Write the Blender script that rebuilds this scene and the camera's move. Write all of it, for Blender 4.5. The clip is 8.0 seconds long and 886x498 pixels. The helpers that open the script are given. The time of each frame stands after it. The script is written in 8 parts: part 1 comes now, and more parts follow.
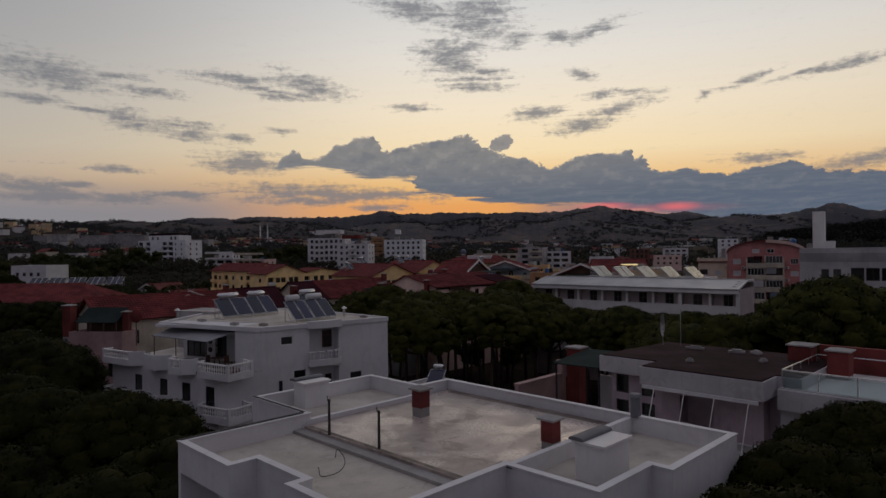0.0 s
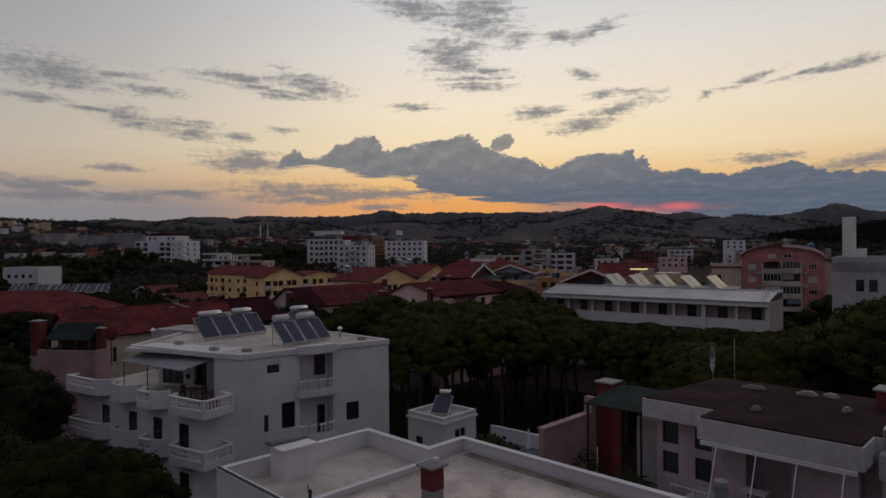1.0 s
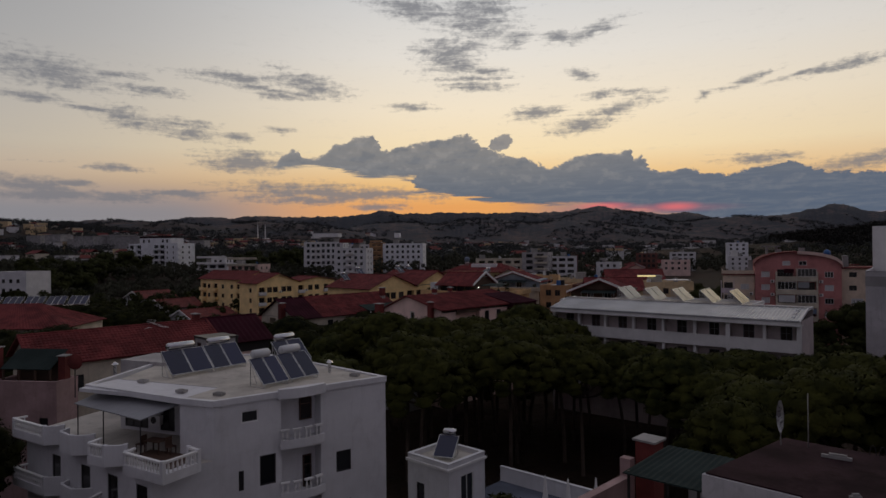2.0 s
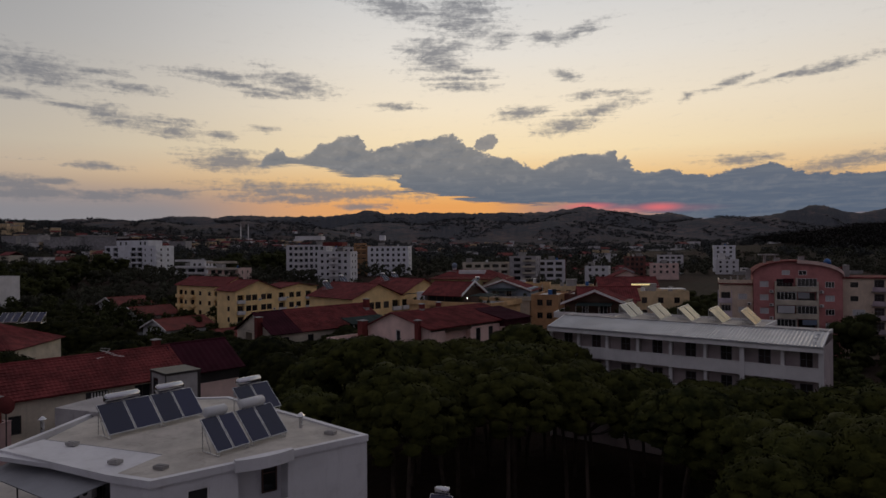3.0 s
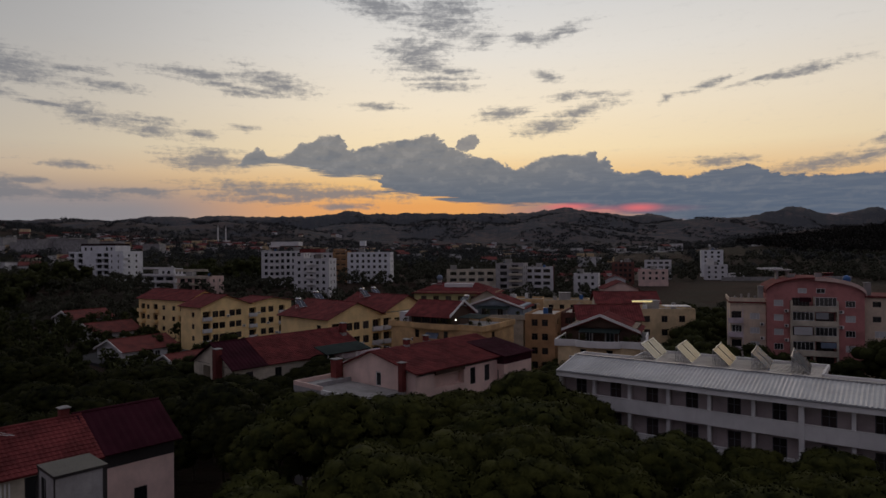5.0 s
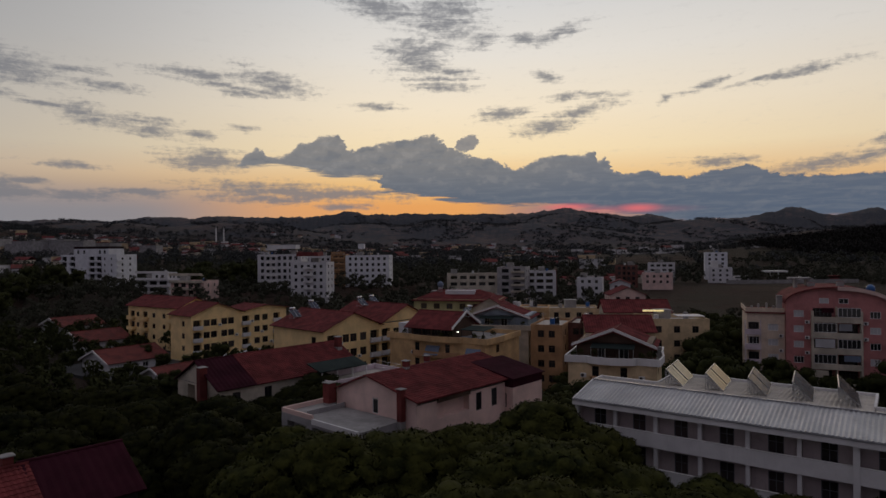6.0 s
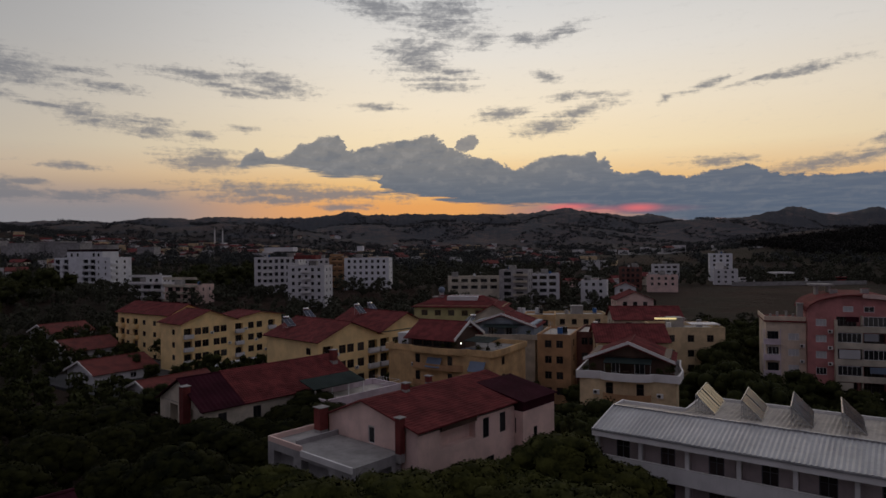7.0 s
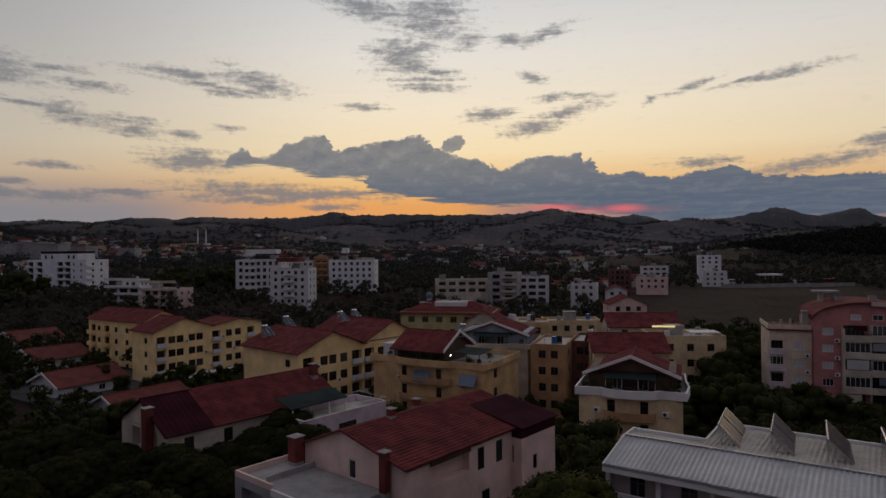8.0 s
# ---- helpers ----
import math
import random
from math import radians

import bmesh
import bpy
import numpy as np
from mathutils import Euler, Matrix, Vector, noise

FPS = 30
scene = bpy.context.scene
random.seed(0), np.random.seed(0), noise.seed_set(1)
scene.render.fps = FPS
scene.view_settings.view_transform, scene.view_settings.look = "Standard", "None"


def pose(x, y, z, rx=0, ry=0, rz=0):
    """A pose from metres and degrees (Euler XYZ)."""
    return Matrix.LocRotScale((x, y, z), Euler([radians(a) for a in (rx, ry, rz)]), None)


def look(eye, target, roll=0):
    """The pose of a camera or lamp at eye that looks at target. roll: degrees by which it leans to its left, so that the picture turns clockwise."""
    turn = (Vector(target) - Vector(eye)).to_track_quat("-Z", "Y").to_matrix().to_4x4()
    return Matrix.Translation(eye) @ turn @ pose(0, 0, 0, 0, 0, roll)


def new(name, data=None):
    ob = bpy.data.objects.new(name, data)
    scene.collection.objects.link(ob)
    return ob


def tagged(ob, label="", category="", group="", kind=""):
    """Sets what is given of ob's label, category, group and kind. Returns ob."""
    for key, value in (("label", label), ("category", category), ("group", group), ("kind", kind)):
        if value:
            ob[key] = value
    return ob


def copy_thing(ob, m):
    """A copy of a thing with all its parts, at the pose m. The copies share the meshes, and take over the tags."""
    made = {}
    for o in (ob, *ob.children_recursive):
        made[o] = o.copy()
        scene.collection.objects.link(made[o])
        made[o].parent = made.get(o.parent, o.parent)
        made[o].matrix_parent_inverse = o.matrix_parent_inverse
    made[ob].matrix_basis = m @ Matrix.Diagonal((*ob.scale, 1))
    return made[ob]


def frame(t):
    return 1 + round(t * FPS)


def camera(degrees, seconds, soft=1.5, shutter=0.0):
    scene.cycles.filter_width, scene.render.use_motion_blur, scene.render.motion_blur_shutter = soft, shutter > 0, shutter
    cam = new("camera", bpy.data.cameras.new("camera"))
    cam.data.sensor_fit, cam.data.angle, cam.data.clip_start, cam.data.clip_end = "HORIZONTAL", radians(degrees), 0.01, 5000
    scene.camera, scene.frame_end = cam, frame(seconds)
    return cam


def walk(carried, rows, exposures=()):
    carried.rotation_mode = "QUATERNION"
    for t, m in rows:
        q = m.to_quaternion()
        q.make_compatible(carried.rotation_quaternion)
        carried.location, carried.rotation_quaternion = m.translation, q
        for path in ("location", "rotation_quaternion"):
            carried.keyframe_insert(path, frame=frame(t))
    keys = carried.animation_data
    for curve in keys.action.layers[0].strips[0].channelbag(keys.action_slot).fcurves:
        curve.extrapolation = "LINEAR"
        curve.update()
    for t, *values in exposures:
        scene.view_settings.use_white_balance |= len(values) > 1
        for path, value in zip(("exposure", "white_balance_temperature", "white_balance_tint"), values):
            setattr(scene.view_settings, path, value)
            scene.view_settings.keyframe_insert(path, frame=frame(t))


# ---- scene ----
cam = camera(70.0, 8.0)
PATH = [
    (0.0, pose(0.01, -0.00, 20.01, 90.07, 0.73, 0.00)),
    (0.5, pose(-0.24, 2.87, 20.52, 90.03, 0.63, 0.07)),
    (1.0, pose(-0.55, 6.15, 21.11, 90.02, 0.59, 0.07)),
    (1.5, pose(-0.77, 9.24, 21.79, 90.03, 0.61, 0.13)),
    (3.0, pose(-1.39, 19.15, 24.54, 89.99, 0.48, -1.41)),
    (3.5, pose(-1.52, 22.43, 25.42, 89.93, 0.51, -2.23)),
    (4.0, pose(-1.64, 25.89, 26.31, 89.91, 0.51, -2.65)),
    (4.5, pose(-1.82, 29.26, 26.98, 89.95, 0.44, -2.96)),
    (6.0, pose(-1.91, 39.55, 29.11, 90.02, 0.46, -3.14)),
    (6.5, pose(-1.94, 42.78, 29.66, 90.01, 0.46, -3.15)),
    (7.0, pose(-1.84, 46.19, 30.19, 90.03, 0.57, -3.13)),
    (7.5, pose(-1.72, 49.50, 30.66, 90.03, 0.61, -3.40)),
    (8.0, pose(-1.78, 52.98, 31.04, 90.05, 0.55, -4.36)),
]
walk(cam, PATH)

# ---- sky at dusk, seen towards the afterglow; the sun has just gone behind the hills ----
TAU = math.tau


class Nodes:
    """A short way to wire a node tree."""

    def __init__(self, tree):
        self.tree = tree
        tree.nodes.clear()

    def add(self, kind, inputs=(), out=0, **settings):
        node = self.tree.nodes.new(kind)
        if "operation" in settings:
            node.operation = settings["operation"]
        if "use_clamp" in settings:
            node.use_clamp = settings["use_clamp"]
        if "interpolation_type" in settings:
            node.interpolation_type = settings["interpolation_type"]
        if "vector_type" in settings:
            node.vector_type = settings["vector_type"]
        if "data_type" in settings:
            node.data_type, node.blend_type = settings["data_type"], settings["blend_type"]
        for key, value in dict(inputs).items():
            self.put(node.inputs[key], value)
        return node.outputs[out] if out is not None else node

    def put(self, socket, value):
        if isinstance(value, bpy.types.NodeSocket):
            self.tree.links.new(value, socket)
        else:
            socket.default_value = value

    def math(self, op, a, b=0.0, c=0.0, clamp=False):
        return self.add("ShaderNodeMath", {0: a, 1: b, 2: c}, operation=op, use_clamp=clamp)

    def span(self, value, lo, hi, to_lo=0.0, to_hi=1.0, smooth=True):
        return self.add("ShaderNodeMapRange", {0: value, 1: lo, 2: hi, 3: to_lo, 4: to_hi},
                        interpolation_type="SMOOTHSTEP" if smooth else "LINEAR")

    def mix(self, fac, a, b, blend="MIX"):
        node = self.add("ShaderNodeMix", out=None, data_type="RGBA", blend_type=blend)
        for socket, value in ((node.inputs[0], fac), (node.inputs[6], a), (node.inputs[7], b)):
            self.put(socket, value)
        return node.outputs[2]

    def ramp(self, fac, stops, mode="LINEAR"):
        node = self.add("ShaderNodeValToRGB", {0: fac}, out=None)
        el = node.color_ramp.elements
        node.color_ramp.interpolation = mode
        while len(el) < len(stops):
            el.new(0.5)
        for e, (at, colour) in zip(el, stops):
            e.position, e.color = at, colour
        return node.outputs[0]


def rgb(r, g, b):
    return (r, g, b, 1.0)


# cloud shapes: azimuth and height (tangent) of the middle, half widths, lean in degrees
HIGH = [(-0.559, 0.2456, 0.077, 0.019, -6), (-0.578, 0.2092, 0.042, 0.0052, -3), (-0.468, 0.2509, 0.036, 0.004, 0), (-0.446, 0.2331, 0.045, 0.0057, -6),
        (-0.506, 0.1986, 0.038, 0.0031, -5), (-0.461, 0.19, 0.042, 0.012, -10), (-0.391, 0.1869, 0.043, 0.0074, -6),
        (-0.379, 0.1726, 0.047, 0.0075, -4), (-0.303, 0.2608, 0.079, 0.0068, 0), (-0.207, 0.2591, 0.054, 0.0123, -14), 
        (-0.262, 0.2452, 0.076, 0.0043, -6), (-0.246, 0.2365, 0.042, 0.0043, -4), (-0.25, 0.1852, 0.019, 0.0043, 0), (-0.312, 0.1708, 0.02, 0.0068, 0)]
LOW = [(-0.306, 0.1336, 0.051, 0.0136, -2), (-0.296, 0.1458, 0.023, 0.0068, 0), (-0.471, 0.1191, 0.036, 0.004, -3),
       (-0.573, 0.0912, 0.059, 0.009, -4), (-0.528, 0.0954, 0.022, 0.0039, 0), (-0.466, 0.0778, 0.055, 0.0064, 0), (-0.388, 0.0845, 0.047, 0.0058, 0),
       (-0.554, 0.0791, 0.081, 0.0068, 0), (-0.183, 0.0896, 0.136, 0.0114, -2), (-0.214, 0.0789, 0.078, 0.007, 0), (-0.105, 0.086, 0.084, 0.0062, 2),
       (-0.099, 0.0682, 0.037, 0.0053, 0)]
MID = [(-0.043, 0.383, 0.076, 0.0197, -14), (0.055, 0.3654, 0.059, 0.0375, 0), (0.08, 0.3788, 0.032, 0.0232, 0), (0.014, 0.3093, 0.05, 0.0214, 8),
       (0.029, 0.2893, 0.036, 0.0125, 0), (0.118, 0.3289, 0.025, 0.0124, 20), (0.073, 0.281, 0.03, 0.0053, 0), (0.06, 0.2555, 0.046, 0.0062, -3),
       (0.044, 0.2693, 0.053, 0.0036, 0), (-0.045, 0.224, 0.037, 0.0045, -3), (0.182, 0.3276, 0.021, 0.0079, 5),
       (0.233, 0.3338, 0.042, 0.0078, 16)]
RIGHT = [(0.646, 0.1182, 0.058, 0.0098, 12), (0.68, 0.1372, 0.03, 0.0088, 16), (0.15, 0.2113, 0.04, 0.0097, 6), (0.219, 0.1912, 0.044, 0.0122, 8), (0.269, 0.2114, 0.054, 0.0095, 14), (0.245, 0.2339, 0.027, 0.0061, 5),
         (0.22, 0.2679, 0.02, 0.0078, -20), (0.299, 0.2357, 0.024, 0.0043, 0), (0.394, 0.2206, 0.012, 0.0049, 20),
         (0.572, 0.2414, 0.06, 0.0058, 7), (0.519, 0.2375, 0.045, 0.0032, 10), (0.457, 0.2385, 0.035, 0.004, 16), (0.459, 0.1228, 0.037, 0.0072, -3),
         (0.494, 0.1279, 0.027, 0.0047, -4), (0.589, 0.1106, 0.051, 0.0082, 7), (0.604, 0.1165, 0.024, 0.0059, 5)]
# the long cloud bank: its crest and its foot, as heights by azimuth
CREST_WEST = [(-0.274, 0.1224), (-0.255, 0.1349), (-0.247, 0.1463), (-0.231, 0.1563), (-0.221, 0.1547), (-0.216, 0.1435), (-0.196, 0.1465), (-0.178, 0.1547),
              (-0.168, 0.1627), (-0.150, 0.1656), (-0.138, 0.1755), (-0.121, 0.1792), (-0.108, 0.1793), (-0.099, 0.1705), (-0.097, 0.1598), (-0.082, 0.1545),
              (-0.062, 0.1625), (-0.037, 0.1686), (-0.001, 0.1745), (0.030, 0.1803), (0.042, 0.1828), (0.052, 0.1754), (0.064, 0.1635), (0.077, 0.1570), (0.096, 0.1503)]
CREST_EAST = [(0.096, 0.1503), (0.131, 0.1421), (0.153, 0.1334), (0.171, 0.1267), (0.185, 0.1279), (0.197, 0.1362), (0.211, 0.1418), (0.228, 0.1462), (0.245, 0.1445),
              (0.267, 0.1486), (0.285, 0.1493), (0.292, 0.1481), (0.295, 0.1351), (0.306, 0.1387), (0.313, 0.1315), (0.317, 0.1194), (0.333, 0.1118), (0.349, 0.1126),
              (0.369, 0.1165), (0.385, 0.1147), (0.388, 0.1096), (0.426, 0.1065), (0.455, 0.1102), (0.484, 0.1162), (0.506, 0.1192), (0.526, 0.1113), (0.548, 0.1012), (0.612, 0.0968)]
FOOT = [(-0.274, 0.1230), (-0.230, 0.1276), (-0.196, 0.1272), (-0.161, 0.1249), (-0.142, 0.1162), (-0.118, 0.1118), (-0.082, 0.1117), (-0.045, 0.1080), (-0.040, 0.0919),
        (-0.020, 0.0863), (0.015, 0.0832), (0.044, 0.0783), (0.078, 0.0715), (0.109, 0.0682), (0.157, 0.0645), (0.191, 0.0663), (0.217, 0.0682), (0.242, 0.0631),
        (0.276, 0.0570), (0.325, 0.0521), (0.387, 0.0435), (0.432, 0.0355)]

world = bpy.data.worlds.new("dusk_sky")
scene.world = world
world.use_nodes = True
n = Nodes(world.node_tree)
way = n.add("ShaderNodeTexCoord", out=0)
sx = n.add("ShaderNodeSeparateXYZ", {0: way}, out=None)
az = n.math("ARCTAN2", sx.outputs[0], sx.outputs[1])
flat = n.math("SQRT", n.math("ADD", n.math("MULTIPLY", sx.outputs[0], sx.outputs[0]),
                             n.math("ADD", n.math("MULTIPLY", sx.outputs[1], sx.outputs[1]), 1e-4)))
high = n.math("DIVIDE", sx.outputs[2], flat)
spot = n.add("ShaderNodeCombineXYZ", {0: az, 1: high, 2: 0.0})

# clear sky: by height above the horizon, fading from the afterglow round to the dark east
clear = n.ramp(n.span(high, 0.0, 0.8, smooth=False), [
    (0.00, rgb(0.70, 0.31, 0.12)), (0.085, rgb(0.80, 0.36, 0.11)), (0.125, rgb(0.84, 0.50, 0.19)),
    (0.19, rgb(0.92, 0.73, 0.45)), (0.27, rgb(0.90, 0.77, 0.58)), (0.38, rgb(0.79, 0.74, 0.67)),
    (0.50, rgb(0.65, 0.645, 0.64)), (1.0, rgb(0.25, 0.27, 0.31))])
side = n.math("ABSOLUTE", n.math("SUBTRACT", az, 0.12))
glow = n.span(side, 0.0, 1.1)
clear = n.mix(n.math("MULTIPLY", glow, 0.5), clear, rgb(0.36, 0.36, 0.38))
left = n.span(az, 0.0, -0.75)
clear = n.mix(n.math("MULTIPLY", n.math("MULTIPLY", left, 0.9), n.span(high, 0.10, 0.36, 0.55, 1.0)), clear, rgb(0.31, 0.312, 0.322))
east = n.ramp(n.span(high, 0.0, 1.2, smooth=False), [(0.0, rgb(0.125, 0.105, 0.125)), (0.3, rgb(0.15, 0.135, 0.17)), (1.0, rgb(0.235, 0.225, 0.285))])
clear = n.mix(n.span(side, 0.7, 1.9), clear, east)
top = n.span(sx.outputs[2], 0.45, 1.0)
clear = n.mix(top, clear, rgb(0.30, 0.29, 0.335))

# the last red light over the ridge where the sun went down
def blot(a, h, wa, wh):
    m = n.add("ShaderNodeMapping", {0: spot, 1: (a, h, 0), 3: (wa, wh, 1)}, vector_type="TEXTURE")
    return n.span(n.add("ShaderNodeVectorMath", {0: m}, out=1, operation="LENGTH"), 1.0, 0.0)


# clouds
def field(scale, detail, rough, twist=0.0, at=(0, 0, 0)):
    return n.add("ShaderNodeTexNoise", {0: n.add("ShaderNodeMapping", {0: spot, 1: at, 3: scale}), 2: 1.0, 3: detail, 4: rough, 8: twist})


puff = field((34, 52, 1), 8.0, 0.58)
puff_under = field((34, 52, 1), 8.0, 0.58, 0.0, (-0.12, 0.62, 0))
curl = field((95, 130, 1), 5.0, 0.6, 0.5)
wisp = field((14, 150, 1), 8.0, 0.64, 0.4)
flock = field((17, 78, 1), 9.0, 0.66, 0.7, (3.1, 1.7, 0))
drift = field((30, 60, 1), 5.0, 0.6, 0.0, (9.2, 4.4, 0))
ragged = n.math("MULTIPLY_ADD", flock, 0.42, n.math("MULTIPLY_ADD", wisp, 0.28, n.math("MULTIPLY", curl, 0.3)))
# the shapes are bent a little by the air
bend = n.add("ShaderNodeCombineXYZ", {0: n.math("ADD", az, n.math("MULTIPLY_ADD", drift, 0.018, -0.009)), 1: n.math("ADD", high, n.math("MULTIPLY_ADD", puff, 0.011, -0.0055)), 2: 0.0})


def clouds(shapes, grow=1.0):
    best = None
    for a, h, wa, wh, lean in shapes:
        m = n.add("ShaderNodeMapping", {0: bend, 1: (a, h, 0), 2: (0, 0, radians(lean)), 3: (wa * grow, wh * grow + 0.0012, 1)}, vector_type="TEXTURE")
        near = n.math("SUBTRACT", 1.0, n.add("ShaderNodeVectorMath", {0: m}, out=1, operation="LENGTH"))
        best = near if best is None else n.math("SMOOTH_MAX", best, near, 0.15)
    return best


def profile(points, where):
    """Height by azimuth along a line of points."""
    lo, hi = points[0][0], points[-1][0]
    grey = n.ramp(n.span(where, lo, hi, smooth=False), [((p - lo) / (hi - lo), rgb(v * 5, v * 5, v * 5)) for p, v in points])
    return n.math("MULTIPLY", grey, 0.2)


swing = n.math("ADD", az, n.math("MULTIPLY_ADD", curl, 0.016, -0.008))
crest = n.mix(n.math("GREATER_THAN", swing, 0.096), profile(CREST_WEST, swing), profile(CREST_EAST, swing))
foot = profile(FOOT, n.math("ADD", az, n.math("MULTIPLY_ADD", wisp, 0.04, -0.02)))
lumps = n.math("ADD", n.math("MULTIPLY_ADD", puff, 0.022, -0.011), n.math("MULTIPLY_ADD", curl, 0.016, -0.008))
depth = n.math("SUBTRACT", crest, n.math("ADD", high, lumps))
lift = n.math("SUBTRACT", n.math("ADD", high, n.math("MULTIPLY_ADD", wisp, 0.03, -0.015)), foot)
puffball = n.math("MULTIPLY_ADD", clouds([(0.095, 0.167, 0.021, 0.0115, 24)]), 0.02, n.math("MULTIPLY", n.math("SUBTRACT", curl, 0.5), 0.02))
bank_mask = n.math("MAXIMUM", n.math("MULTIPLY", n.span(depth, -0.0008, 0.0034), n.span(lift, -0.001, 0.006)), n.span(puffball, 0.0, 0.004))
shapes = n.math("SMOOTH_MAX", n.math("SMOOTH_MAX", clouds(HIGH, 1.5), n.math("MULTIPLY", clouds(LOW, 1.5), 1.25), 0.1), n.math("SMOOTH_MAX", clouds(MID, 1.5), clouds(RIGHT, 1.45), 0.1), 0.1)
veil = n.math("ADD", n.math("MULTIPLY", shapes, 1.25), n.math("MULTIPLY_ADD", ragged, 6.0, -3.02))
veil_mask = n.math("MULTIPLY", n.span(veil, -0.1, 1.35), 0.86)
bank_tone = n.mix(n.span(high, 0.055, 0.165), rgb(0.098, 0.125, 0.172), rgb(0.232, 0.225, 0.222))
bank_tone = n.mix(n.span(az, 0.1, 0.5, 0.0, 0.5), bank_tone, rgb(0.095, 0.122, 0.178))
# rounded heads, paler on the side turned to the glow
relief = n.math("SUBTRACT", puff_under, puff)
bank_tone = n.mix(n.math("MULTIPLY", n.span(relief, 0.02, 0.22), n.span(high, 0.075, 0.15, 0.15, 0.5)), bank_tone, rgb(0.135, 0.15, 0.178))
bank_tone = n.mix(n.math("MULTIPLY", n.span(relief, -0.02, -0.22), n.span(high, 0.075, 0.15, 0.1, 0.42)), bank_tone, rgb(0.33, 0.31, 0.295))
bank_tone = n.mix(n.span(wisp, 0.44, 0.64, 0.0, 0.26), bank_tone, rgb(0.21, 0.222, 0.245))
bank_tone = n.mix(n.math("MULTIPLY", n.span(depth, 0.008, 0.0, 0.0, 0.3), n.span(az, 0.45, 0.3)), bank_tone, rgb(0.42, 0.37, 0.33))
veil_tone = n.mix(n.span(high, 0.06, 0.3), rgb(0.19, 0.19, 0.21), rgb(0.185, 0.19, 0.212))
# a dull haze bank low in the north
haze = n.math("MULTIPLY", n.span(high, 0.12, 0.055), n.span(az, -0.15, -0.42))
sky = n.mix(n.math("MULTIPLY", haze, 0.85), clear, rgb(0.205, 0.225, 0.262))
low_east = n.math("MULTIPLY", n.span(high, 0.095, 0.06), n.span(az, 0.08, 0.22))
sky = n.mix(n.math("MULTIPLY", low_east, 0.8), sky, rgb(0.26, 0.20, 0.215))
sky = n.mix(n.math("MULTIPLY", n.span(ragged, 0.52, 0.66), n.span(high, 0.06, 0.14, 0.0, 0.13)), sky, rgb(0.40, 0.385, 0.375))
sky = n.mix(veil_mask, sky, veil_tone)
sky = n.mix(bank_mask, sky, bank_tone)
red = n.math("MAXIMUM", blot(0.25, 0.064, 0.06, 0.008), n.math("MAXIMUM", blot(0.355, 0.060, 0.05, 0.010), n.math("MULTIPLY", blot(0.30, 0.058, 0.17, 0.010), 0.4)))
sky = n.mix(n.math("MULTIPLY", red, 0.85), sky, rgb(0.74, 0.16, 0.17))
below = n.span(sx.outputs[2], -0.03, 0.0)
sky = n.mix(below, rgb(0.05, 0.05, 0.055), sky)
shine = n.add("ShaderNodeBackground", {0: sky, 1: 1.0})
n.add("ShaderNodeOutputWorld", {0: shine}, out=None)

sun = new("sun", bpy.data.lights.new("sun", "SUN"))
sun.data.energy, sun.data.angle, sun.data.color = 0.12, radians(25), (1.0, 0.72, 0.55)
sun.matrix_world = look((0, 0, 0), (-0.30, -1.0, -0.16))

# ---- materials ----
MATS = {}


